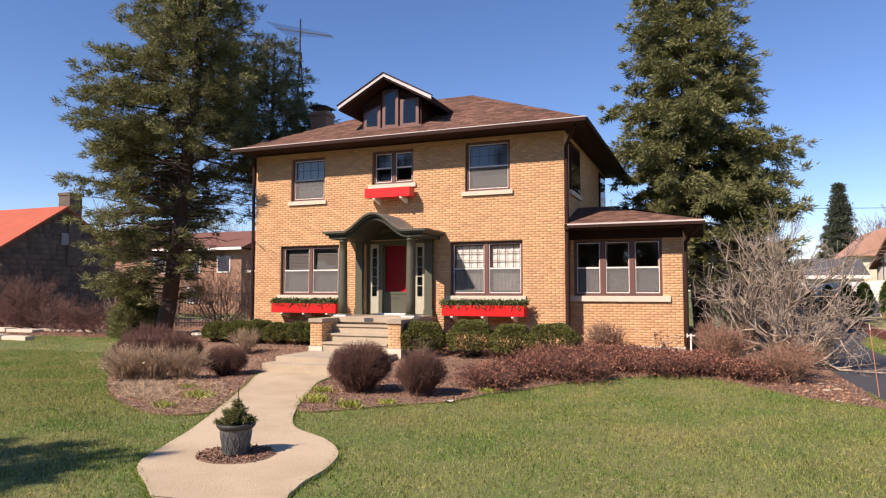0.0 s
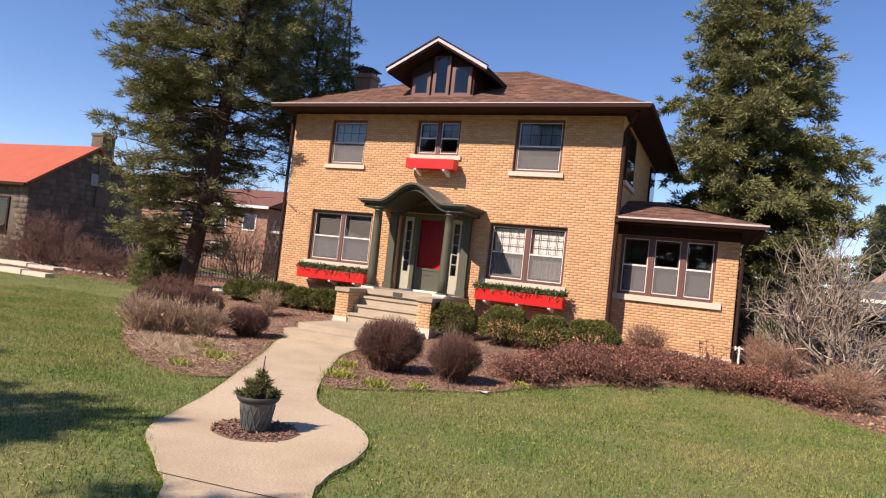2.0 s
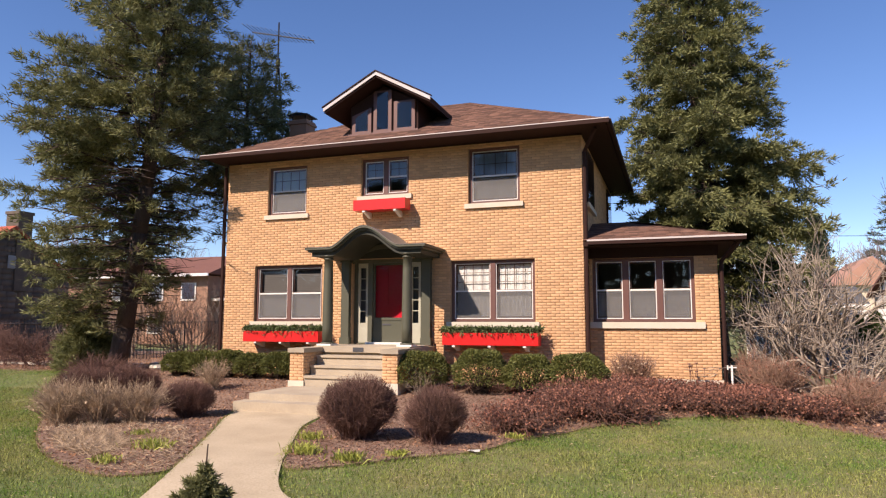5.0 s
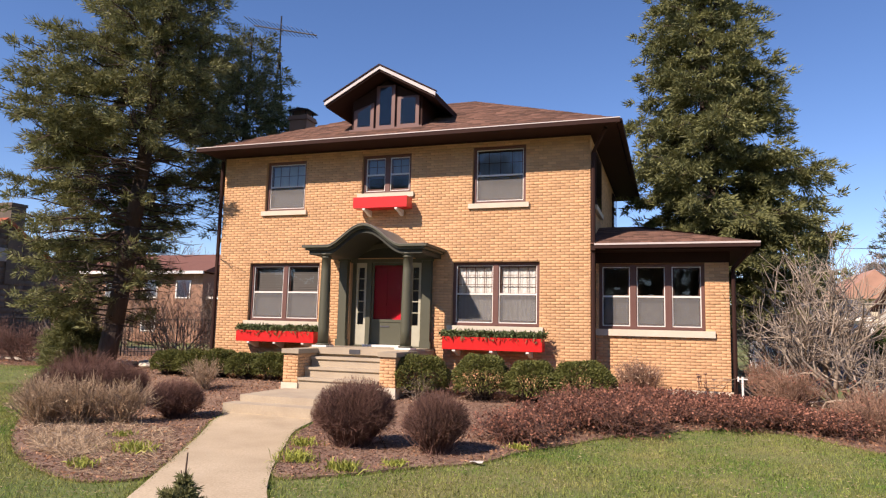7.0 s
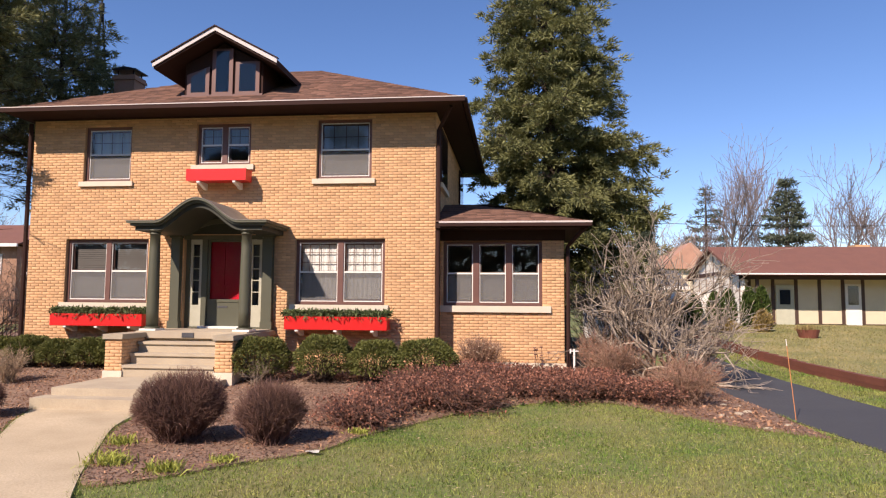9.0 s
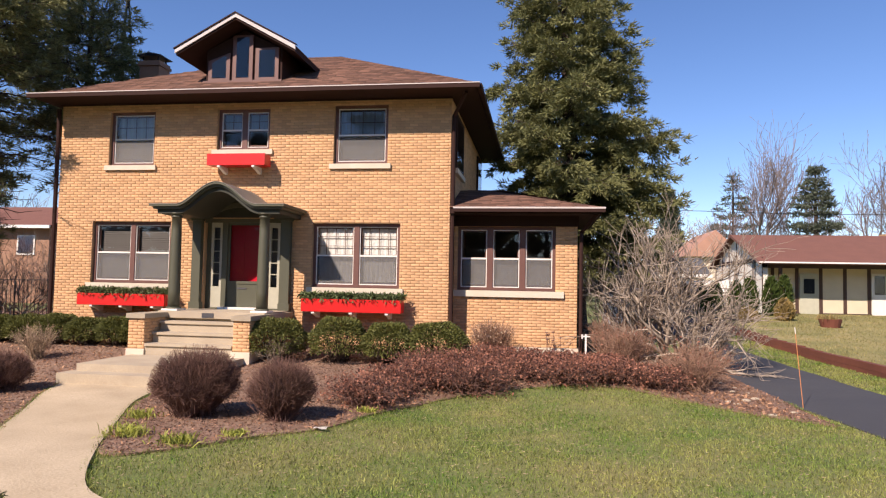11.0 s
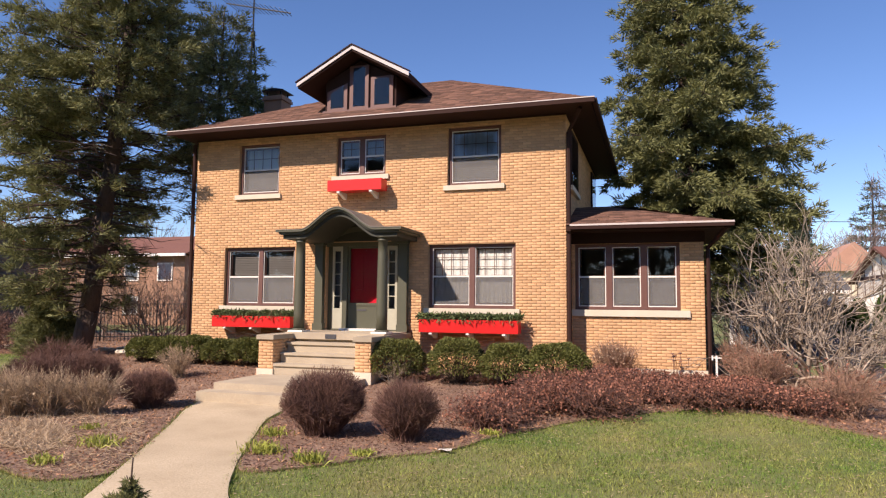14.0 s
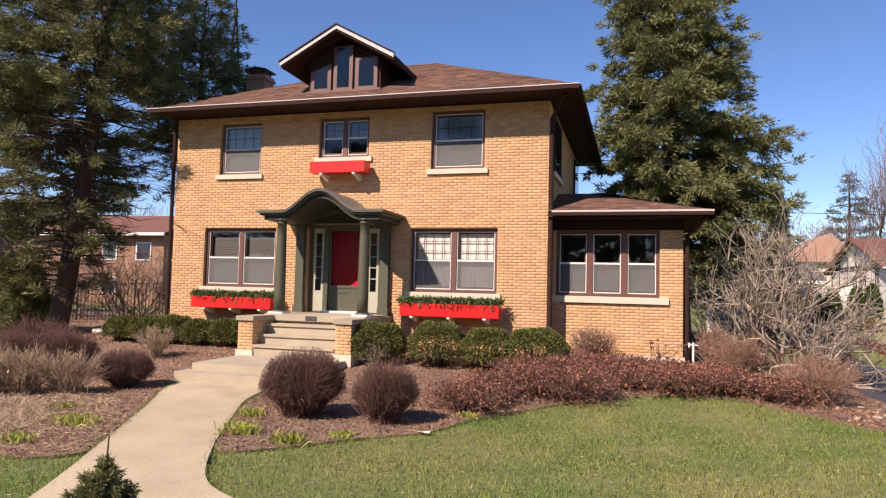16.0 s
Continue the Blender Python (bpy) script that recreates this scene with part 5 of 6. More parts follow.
# ---- conifers ----
def conifer(name, x, y, h, reach, bottom, seed, mat, label, whorls, per, tufts, tuft=(0.22, 0.05), droop=0.25, lean=(0, 0), trunk=0.25, gap=0.0, power=0.8, density=1.0, profile=None, needles=9, bare=0.25, uneven=(0.72, 1.12), clump=0.22):
    """A trunk with whorls of limbs; each limb carries side shoots packed with needle sprays, so gaps and an uneven outline stay."""
    rng = np.random.default_rng(seed)
    z = float(land(x, y)) - 0.1
    t = thing(name, (x, y, z), label, "tree")
    at = lambda k: np.array([x + lean[0] * k, y + lean[1] * k, z + h * k])
    bm = bmesh.new()
    for a, b in zip(np.linspace(0, 1, 9)[:-1], np.linspace(0, 1, 9)[1:]):
        bar(bm, at(a), at(b), trunk * (1 - a) ** 0.8 + 0.02, trunk * (1 - b) ** 0.8 + 0.02, 10)
    part("trunk", bm, M_BARK, t, smooth=True)
    LA, LB, LR, LS, P, D = [], [], [], [], [], []
    for w in range(whorls):
        k = bottom + (1 - bottom) * (w + rng.uniform(0, 0.9)) / whorls
        f = (k - bottom) / (1 - bottom)
        R = reach * (profile(f) if profile else (1 - f) ** power) + 0.15
        for b in range(per):
            if rng.random() < gap:
                continue
            az = 2 * math.pi * (b + rng.uniform(-0.4, 0.4)) / per + w * 1.1
            L = R * rng.uniform(*uneven)
            o = at(k)
            out = np.array([math.cos(az), math.sin(az), 0])
            pts = [o]
            m = 6
            for s in range(1, m + 1):
                u = s / m
                pts.append(o + out * L * u + np.array([0, 0, L * (0.16 * u - droop * u * u * 1.5 + 0.18 * u ** 4)]) + rng.normal(size=3) * 0.03 * L)
            pts = np.array(pts)
            LA.append(pts[:-1]), LB.append(pts[1:])
            rr = (0.010 + 0.014 * L) * np.linspace(1, 0.25, m + 1)
            LR.append(rr[:-1]), LS.append(rr[1:])
            n = max(2, int(tufts * L / reach))
            u = bare + (1 - bare) * rng.random(n) ** 0.8
            i = np.minimum((u * m).astype(int), m - 1)
            g = (u * m - i)[:, None]
            c = pts[i] * (1 - g) + pts[i + 1] * g
            sd = np.cross(out, [0, 0, 1])
            wd = (0.32 * L * (1 - u * 0.75) + 0.06) * rng.uniform(-1, 1, n)
            c = c + sd * wd[:, None] + out * np.abs(wd)[:, None] * 0.45 + np.stack([np.zeros(n), np.zeros(n), -np.abs(wd) * 0.25 - rng.random(n) * 0.08], 1)
            P.append(c), D.append(np.repeat(out[None], n, 0))
    P, D = np.concatenate(P), np.concatenate(D)
    n = len(P)
    size = rng.uniform(0.65, 1.35, n)
    ball = unit(rng.normal(size=(n * needles, 3)))
    ball[:, 2] = ball[:, 2] * 0.8 + 0.12
    S = np.repeat(size, needles)[:, None]
    base = np.repeat(P, needles, 0) + ball * S * clump * np.array([1, 1, 0.6]) * rng.uniform(0.3, 1.0, (n * needles, 1)) ** 0.5
    way = unit(ball * 0.9 + np.repeat(D, needles, 0) * 0.6 + rng.normal(size=(n * needles, 3)) * 0.45 + np.array([0, 0, 0.15]))
    link("crown", blades("crown", base, way, rng.uniform(0.6, 1.2, n * needles) * tuft[0], rng.uniform(0.6, 1.2, n * needles) * tuft[1], rng), mat, t)
    link("limb", rods("limb", np.concatenate(LA), np.concatenate(LB), np.concatenate(LR), np.concatenate(LS)), M_BARK, t, kind="stuff")
    return t


def boughed_conifer(name, x, y, h, seed, mat, label, lean, trunk, limbs, low, reach, rise, shoot, tuft, blade, needles, bare, hang, keep=None):
    """A conifer whose limbs carry side shoots with separate sprays of needles, so that clumps, gaps and bare wood show.
    reach(k, az): length of a limb at height k (0 to 1); rise(k): how steeply limbs leave the trunk; keep(k, az): share of sprays."""
    rng = np.random.default_rng(seed)
    z = float(land(x, y)) - 0.1
    t = thing(name, (x, y, z), label, "tree")
    way = lambda k: np.array([x + lean[0] * k ** 0.8, y + lean[1] * k, z + h * k])
    bm = bmesh.new()
    ks = np.linspace(0, 1, 13)
    for a, b in zip(ks[:-1], ks[1:]):
        bar(bm, way(a), way(b), trunk * (1 - a) ** 0.8 + 0.02, trunk * (1 - b) ** 0.8 + 0.02, 12)
    part("trunk", bm, M_BARK, t, smooth=True)
    P, D, SA, SB, SR = [], [], [], [], []
    for i in range(limbs):
        k = low + (0.985 - low) * max(0.0, (i + rng.uniform(-0.6, 0.6)) / limbs) ** 0.95
        k = min(max(k, low), 0.985)
        az = (i * 2.399963 + rng.normal() * 0.35) % (2 * math.pi)
        L = reach(k, az) * rng.uniform(0.78, 1.06)
        if L < 0.15:
            continue
        out = np.array([math.cos(az), math.sin(az), 0.0])
        side = np.array([-out[1], out[0], 0.0])
        m = 7
        up, sag = rise(k) + rng.normal() * 0.10, hang * rng.uniform(0.5, 1.5)
        bend = rng.normal() * 0.12
        u = np.linspace(0, 1, m + 1)[:, None]
        pts = way(k) + out * L * u + side * bend * L * u * u + np.array([0, 0, 1.0]) * L * (up * u - sag * u * u + 0.55 * sag * u ** 4) + rng.normal(size=(m + 1, 3)) * 0.015 * L
        rr = (0.012 + 0.011 * L) * np.linspace(1, 0.2, m + 1)
        link("limb", rods("limb", pts[:-1], pts[1:], rr[:-1], rr[1:]), M_BARK, t)
        share = keep(k, az) if keep else 1.0
        n = max(2, int((1 - bare) * L / shoot[0]))
        for q in range(n):
            uu = bare + (1 - bare) * (q + rng.uniform(0.2, 0.9)) / n
            f = min(int(uu * m), m - 1)
            c = pts[f] + (pts[f + 1] - pts[f]) * (uu * m - f)
            sg = (1 if q % 2 else -1)
            sl = (shoot[1] * (1 - 0.62 * uu) * L + 0.18) * rng.uniform(0.55, 1.2)
            d = out * rng.uniform(0.35, 0.9) + side * sg * rng.uniform(0.5, 1.0) + np.array([0, 0, rng.normal() * 0.18 - hang * 0.9])
            if q == n - 1:
                d, sl = out + side * rng.normal() * 0.2 + np.array([0, 0, 0.15]), 0.35
            d /= np.linalg.norm(d)
            e = c + d * sl
            SA.append(c), SB.append(e), SR.append(0.006 + 0.008 * sl)
            nt = max(1, int(sl / shoot[2]))
            for w in range(nt):
                if rng.random() > share:
                    continue
                v = 1 - (w / nt) * 0.85
                P.append(c + (e - c) * v + rng.normal(size=3) * 0.04 + np.array([0, 0, -0.04]))
                D.append(d)
    SA, SB, SR = np.array(SA), np.array(SB), np.array(SR)
    link("shoot", rods("shoot", SA, SB, SR, SR * 0.5), M_BARK, t, kind="stuff")
    P, D = np.array(P), np.array(D)
    n = len(P)
    size = np.repeat(rng.uniform(0.7, 1.35, n), needles)[:, None]
    ball = unit(rng.normal(size=(n * needles, 3)))
    DD = np.repeat(D, needles, 0)
    base = np.repeat(P, needles, 0) + (ball * np.array([1, 1, 0.62]) + DD * rng.uniform(-0.7, 0.7, (n * needles, 1))) * size * tuft * rng.uniform(0.25, 1.0, (n * needles, 1))
    wy = unit(ball * 0.75 + DD * 0.85 + rng.normal(size=(n * needles, 3)) * 0.35 + np.array([0, 0, 0.18]))
    link("crown", blades("crown", base, wy, rng.uniform(0.6, 1.25, n * needles) * blade[0], rng.uniform(0.6, 1.25, n * needles) * blade[1], rng), mat, t)
    return t


def spruce_reach(k, az):
    r = 3.1 * min(1.0, (1.0 - k) / 0.60) ** 0.85 * (0.94 + 0.08 * math.sin(k * 40 + az * 2))
    if k < 0.36:
        r *= 0.93 if math.cos(az) < -0.5 else 1.18
    return r * (0.8 if k < 0.13 else 1.0)


def pine_reach(k, az):
    """Long boughs towards the lawn, short ones towards the house."""
    west = 0.5 + 0.5 * math.cos(az + 2.37)
    if 0.33 < k < 0.40 and math.cos(az + 0.67) > 0.95:
        return 3.3
    body = min(1.0, 0.35 + 2.2 * k)
    top = min(1.0, (1.02 - k) / 0.55) ** 0.7
    return (2.25 + 1.6 * west) * body * top * (0.95 + 0.09 * math.sin(k * 31 + az * 3))


boughed_conifer("big_spruce", 12.75, 8.4, 19.0, 201, M_SPRUCE, "tall dense olive-green spruce behind the house", (-0.75, 0), 0.34, 250, 0.10, spruce_reach, lambda k: 0.05 + 0.35 * k,
                (0.27, 0.42, 0.19), 0.20, (0.18, 0.050), 56, 0.15, 0.36)
boughed_conifer("big_pine", -4.6, 0.0, 17.0, 202, M_PINE, "big dark green pine with leaning trunk by the lawn", (2.0, 0.0), 0.27, 285, 0.08, pine_reach, lambda k: 0.02 + 0.30 * k,
                (0.24, 0.42, 0.19), 0.19, (0.17, 0.036), 56, 0.18, 0.16,
                keep=lambda k, az: 0.8 if 0.33 < k < 0.40 and math.cos(az + 0.67) > 0.95 else 0.07 if k < 0.40 and (math.cos(az) > 0.1 or math.cos(az + 0.77) > 0.5) else (0.6 if math.cos(az) > 0.3 else 0.8))
boughed_conifer("pine_tree", -3.35, 4.0, 11.9, 203, M_PINE, "slender dark pine behind the house corner", (0.3, 0.0), 0.15, 165, 0.36, lambda k, az: 2.3 * min(1.0, (1.03 - k) / 0.4) ** 0.7 * (0.8 + 0.25 * math.sin(k * 29 + az * 3)), lambda k: 0.1 + 0.3 * k,
                (0.22, 0.38, 0.2), 0.22, (0.17, 0.036), 60, 0.25, 0.12, keep=lambda k, az: 0.15 if k < 0.5 else 1.0)
conifer("young_pine", -6.2, 0.5, 1.7, 0.85, 0.03, 204, M_PINE, "low dark evergreen at the foot of the pine", 9, 8, 16, (0.15, 0.035), 0.05, trunk=0.05, power=0.6, needles=30, clump=0.18)
conifer("spruce_tree", -39.0, 37.0, 17.0, 5.0, 0.1, 205, M_FIRFAR, "distant dark evergreen behind the stone house", 14, 8, 18, (0.45, 0.2), 0.2, needles=16, clump=0.4)
conifer("fir_tree", 31.8, 60.0, 14.2, 3.6, 0.12, 206, M_FIRFAR, "distant thin blue-green fir behind the garages", 18, 5, 12, (0.4, 0.12), 0.15, needles=14, clump=0.35, gap=0.2)
conifer("fir_tree", 27.4, 72.0, 14.0, 2.8, 0.03, 208, M_FIRFAR, "distant dense conical fir behind the clay roof", 34, 9, 14, (0.32, 0.11), 0.2, needles=26, clump=0.45, power=0.85)
conifer("fir_tree", 34.4, 45.0, 12.2, 3.4, 0.1, 207, M_FIRFAR, "distant blue-green fir behind the garage roof", 18, 6, 16, (0.36, 0.12), 0.15, needles=16, clump=0.35)


# ---- bare deciduous trees in the distance ----
def bare_tree(x, y, h, seed, mat=M_TWIGFAR, label="distant leafless tree with fine grey-brown twigs", forks=(6, 6, 4, 4)):
    rng = np.random.default_rng(seed)
    z = float(land(x, y)) - 0.1
    t = thing("bare_tree", (x, y, z), label, "tree", "distant leafless trees")
    A, B, ra, rb, _ = branching(rng, [[x, y, z]], [[0, 0, 1.0]], [h * 0.36], [h * 0.016], 5, forks, 0.42, 0.72, 0.14, 0.10)
    link("trunk", rods("trunk", A[:3], B[:3], ra[:3], rb[:3]), mat, t)
    link("branch", rods("branch", A[3:], B[3:], ra[3:], np.maximum(rb[3:], 0.024)), mat, t, kind="stuff")
    return t


for k, (x, y, h) in enumerate(((34.5, 60, 17), (44, 56, 14.5), (40, 63, 15), (27, 48, 9), (46, 52, 12), (15, 55, 11), (21, 60, 11), (10.5, 45, 9), (-38, 42, 13), (-46, 36, 13), (-33, 52, 12), (-17, 42, 12), (-11, 44, 11), (-6, 40, 10), (-23, 48, 12), (-1, 46, 10), (4, 50, 10))):
    bare_tree(x, y, h, 300 + k)

# ---- half-timbered garage ----
gar = thing("garage", (25, 23.5, 0.4), "cream half-timbered garage with brown roof and porch", "garage")
GX0, GX1, GY0, GY1, GB, GE, GP = 22.2, 36.0, 19.2, 28.2, 0.42, 3.12, 4.66
part("front_wall", boxes((GX0, GX1, GY0 + 1.2, GY0 + 1.4, GB - 0.6, GE)), M_STUCCO, gar)
# Gable uses a lighter copy of the stucco: sunlight painted into its colour.
part("gable_wall", extrude(bmesh.new(), [(GX0, GY0, GB - 0.6), (GX0, GY1, GB - 0.6), (GX0, GY1, GE), (GX0, (GY0 + GY1) / 2, GP - 0.05), (GX0, GY0, GE)], (0.2, 0, 0)), material("sunlit_stucco", (0.82, 0.77, 0.68), 0.9, 0.15, 2, 40, 0.2, 0.006), gar, "stucco gable between brown timbers, lightened as if sunlit")
part("back_wall", boxes((GX0 + 0.2, GX1, GY1 - 0.2, GY1, GB - 0.6, GE)), M_STUCCO, gar)
for y in np.linspace(GY0 + 0.1, GY1 - 0.1, 7):
    zt = GP - 0.1 - abs(y - (GY0 + GY1) / 2) * (GP - GE) / ((GY1 - GY0) / 2)
    part("timber", boxes((GX0 - 0.03, GX0, y - 0.045, y + 0.045, GB, zt)), M_BEAM, gar)
part("timber", boxes((GX0 - 0.035, GX0 - 0.001, GY0, GY1, GE - 0.12, GE + 0.1)), M_BEAM, gar)
for x in (23.0, 24.15, 25.27, 26.39, 27.5, 28.45, 29.9, 31.2):
    part("timber", boxes((x - 0.08, x + 0.08, GY0 + 1.17, GY0 + 1.2, GB, GE)), M_BEAM, gar)
part("timber", boxes((GX0, GX1, GY0 + 1.165, GY0 + 1.199, GB - 0.05, GB + 0.1)), M_BEAM, gar)
ym = (GY0 + GY1) / 2
bm = extrude(bmesh.new(), [(GX0 - 0.35, GY0 - 0.45, GE - 0.12), (GX0 - 0.35, ym, GP), (GX0 - 0.35, GY1 + 0.4, GE - 0.12), (GX0 - 0.35, GY1 + 0.4, GE - 0.26), (GX0 - 0.35, ym, GP - 0.14), (GX0 - 0.35, GY0 - 0.45, GE - 0.26)], (GX1 - GX0 + 0.6, 0, 0))
part("roof", bm, M_GROOF, gar, "brown shingle gable roof")
part("gutter", boxes((GX0 - 0.35, GX1, GY0 - 0.55, GY0 - 0.45, GE - 0.20, GE - 0.13)), M_WHITE, gar, "white gutter")
part("porch_beam", boxes((GX0, GX1, GY0, GY0 + 0.12, GE - 0.42, GE - 0.2)), M_BEAM, gar)
for x in (23.0, 30.6):
    part("post", boxes((x - 0.07, x + 0.07, GY0 - 0.02, GY0 + 0.12, GB - 0.1, GE - 0.42)), M_BEAM, gar)
part("porch_slab", boxes((GX0 + 0.2, GX1, GY0 - 0.1, GY0 + 1.2, GB - 0.5, GB)), M_STONE, gar)
gd = part("door", boxes((24.27, 25.15, GY0 + 1.14, GY0 + 1.2, GB + 0.02, GB + 2.05)), M_CREAM, gar, "cream door with small dark window")
part("pane", boxes((24.45, 24.97, GY0 + 1.12, GY0 + 1.14, GB + 1.05, GB + 1.8)), M_GLASS, gd)
part("backing", boxes((24.46, 24.96, GY0 + 1.136, GY0 + 1.1395, GB + 1.06, GB + 1.79)), M_METAL, gd)
gd = part("door", boxes((27.6, 28.35, GY0 + 1.14, GY0 + 1.2, GB + 0.02, GB + 2.1)), M_WHITE, gar, "white glazed door")
part("pane", boxes((27.72, 28.23, GY0 + 1.12, GY0 + 1.14, GB + 1.05, GB + 2.0)), M_GLASS, gd)
part("backing", boxes((27.73, 28.22, GY0 + 1.136, GY0 + 1.1395, GB + 1.06, GB + 1.99)), M_METAL, gd)

# white garage, clay roofed house and pale fence behind
wg = thing("white_garage", (19.7, 28.5, 0.4), "white painted garage with grey roof", "garage")
part("wall", boxes((18.2, 21.1, 26.0, 31.0, -0.3, 2.50)), M_WHITE, wg)
part("roof", extrude(bmesh.new(), [(17.9, 25.6, 2.45), (17.9, 28.5, 3.55), (17.9, 31.4, 2.45), (17.9, 31.4, 2.33), (17.9, 28.5, 3.4), (17.9, 25.6, 2.33)], (3.45, 0, 0)), M_GREYROOF, wg)
part("fascia", boxes((17.9, 21.35, 25.52, 25.6, 2.28, 2.47)), M_WHITE, wg)
wq = part("window", boxes((19.9, 20.4, 25.95, 26.0, 1.5, 2.0)), M_METAL, wg)
ph = thing("clay_roof_house", (26, 46, 0.4), "distant house with pinkish clay tile roof", "house")
part("wall", boxes((23.4, 27.6, 42.5, 50, -0.3, 4.4)), M_STUCCO, ph)
part("roof", extrude(bmesh.new(), [(23.0, 42, 4.3), (25.6, 42, 6.5), (28.0, 42, 4.3)], (0, 8.5, 0)), M_PINKROOF, ph)
part("chimney", boxes((37.5, 38.6, 40, 41, 0, 6.1)), M_BRICK, ph)
M_PALE = material("pale_fence_paint", (0.84, 0.81, 0.74), 0.7, 0.2, 3, 40, 0.1)
fn = thing("board_fence", (15.3, 17.5, 0.2), "pale cream board fence at the end of the drive", "fence")
for k in range(30):
    x = 14.4 + k * 0.2
    z = float(land(x, 17.5))
    part("board", boxes((x, x + 0.19, 17.5, 17.53, z, 1.72 + 0.012 * k)), M_PALE, fn)
for k in range(4):
    x = 14.4 + k * 1.95
    part("post", boxes((x, x + 0.1, 17.53, 17.63, -0.2, 1.70)), M_STUCCO, fn)


def columnar(x, y, h, r, seed, mat=M_THUJA, label="narrow green columnar arborvitae shrub"):
    rng = np.random.default_rng(seed)
    z = float(land(x, y))
    t = thing("arborvitae", (x, y, z), label, "shrub", "columnar arborvitae")
    n = 1500
    k = rng.random(n)
    a = rng.uniform(0, 2 * math.pi, n)
    q = r * np.sin(np.pi * np.clip(k * 0.82 + 0.18, 0, 1)) ** 0.7 * rng.uniform(0.75, 1.05, n)
    base = np.stack([x + q * np.cos(a), y + q * np.sin(a), z + k * h], 1)
    link("foliage", slivers("foliage", base, unit(np.stack([np.cos(a) * 0.5, np.sin(a) * 0.5, np.ones(n)], 1) + rng.normal(size=(n, 3)) * 0.35), rng.uniform(0.1, 0.22, n), rng.uniform(0.04, 0.08, n), rng), mat, t)
    part("stem", bar(bmesh.new(), (x, y, z - 0.1), (x, y, z + h * 0.8), 0.04, 0.01), M_BARK, t)


for k, (x, y, h, r) in enumerate(((17.2, 17.0, 1.35, 0.3), (18.0, 17.0, 1.35, 0.3), (18.75, 17.0, 1.35, 0.28), (19.4, 17.0, 1.45, 0.32), (16.4, 17.0, 1.3, 0.32), (21.85, 17.0, 1.75, 0.34), (22.4, 17.0, 1.8, 0.36), (20.4, 17.3, 1.55, 0.32), (21.0, 17.3, 1.7, 0.34))):
    columnar(x, y, h, r, 400 + k)
columnar(21.6, 14.6, 0.85, 0.34, 421, M_GOLD, "rounded shrub with yellow dry leaves")
columnar(20.0, 14.2, 0.5, 0.4, 422, M_GOLD, "rounded shrub with yellow dry leaves")

# red sleeper edging along the drive, and a planter on the bank
tw = thing("timber_edging", (19.2, 5, -0.2), "low red-stained timber retaining edge beside the drive grass", "retaining wall")
pts = curve([(18.2, 13.4), (18.4, 9.9), (19.0, 5.4), (19.3, 1.4), (19.5, -6), (19.7, -14)], 8)
for (x0, y0), (x1, y1) in zip(pts, pts[1:]):
    zz = float(land((x0 + x1) / 2, (y0 + y1) / 2))
    d = Vector((x1 - x0, y1 - y0, 0))
    n = Vector((-d.y, d.x, 0)).normalized() * 0.08
    for c in range(2):
        bm = extrude(bmesh.new(), [(x0 - n.x, y0 - n.y, zz - 0.05 + c * 0.17), (x1 - n.x, y1 - n.y, zz - 0.05 + c * 0.17), (x1 - n.x, y1 - n.y, zz + 0.115 + c * 0.17), (x0 - n.x, y0 - n.y, zz + 0.115 + c * 0.17)], (n.x * 2, n.y * 2, 0))
        part("sleeper", bm, M_TIMBER, tw)
hp = thing("half_barrel", (22.6, 12.6, 0.15), "dark red half-barrel planter with dry plants", "planter")
hz = float(land(22.6, 12.6))
part("tub", lathe(bmesh.new(), [(0.32, hz), (0.42, hz + 0.35), (0.40, hz + 0.35), (0.36, hz + 0.28), (0, hz + 0.28)], 22.6, 12.6, 16), M_TIMBER, hp)
rb = np.random.default_rng(77)
link("dry_plants", slivers("dry_plants", np.array([22.6, 12.6, hz + 0.3]) + rb.normal(size=(150, 3)) * np.array([0.2, 0.2, 0.02]), unit(rb.normal(size=(150, 3)) * 0.5 + np.array([0, 0, 1])), rb.uniform(0.1, 0.3, 150), np.full(150, 0.03), rb), M_GOLD, hp, kind="stuff")

# driveway marker, tap post, scrap of paper
sz = float(land(15.80, -3.45))
mk = thing("driveway_marker", (15.80, -3.45, sz), "thin leaning orange driveway marker rod", "marker")
part("rod", bar(bmesh.new(), (15.80, -3.45, sz - 0.05), (15.69, -3.42, sz + 1.27), 0.0065, seg=6), M_ORANGE, mk)
part("tip", bar(bmesh.new(), (15.693, -3.421, sz + 1.24), (15.684, -3.418, sz + 1.35), 0.007, seg=6), M_WHITE, mk, "white reflective tip")
tpz = float(land(12.47, 0.05))
tp_ = thing("garden_tap", (12.47, 0.05, tpz), "white garden tap post beside the sun room", "tap")
part("post", boxes((12.45, 12.49, 0.03, 0.07, tpz - 0.02, tpz + 0.52)), M_WHITE, tp_, bevel=0.006)
part("tap", bar(bar(bmesh.new(), (12.38, 0.05, 0.47 + tpz), (12.57, 0.05, 0.47 + tpz), 0.014, seg=8), (12.39, 0.05, 0.42 + tpz), (12.39, 0.05, 0.52 + tpz), 0.018, seg=8), M_WHITE, tp_)
pp = thing("paper_scrap", (8.62, -6.86, -0.36), "crumpled white scrap of paper on the mulch edge", "litter")
bm = bmesh.new()
pr = random.Random(3)
g = [[bm.verts.new((8.52 + 0.06 * i, -6.91 + 0.05 * j, float(land(8.6, -6.9)) + 0.045 + pr.uniform(0, 0.03))) for j in range(3)] for i in range(4)]
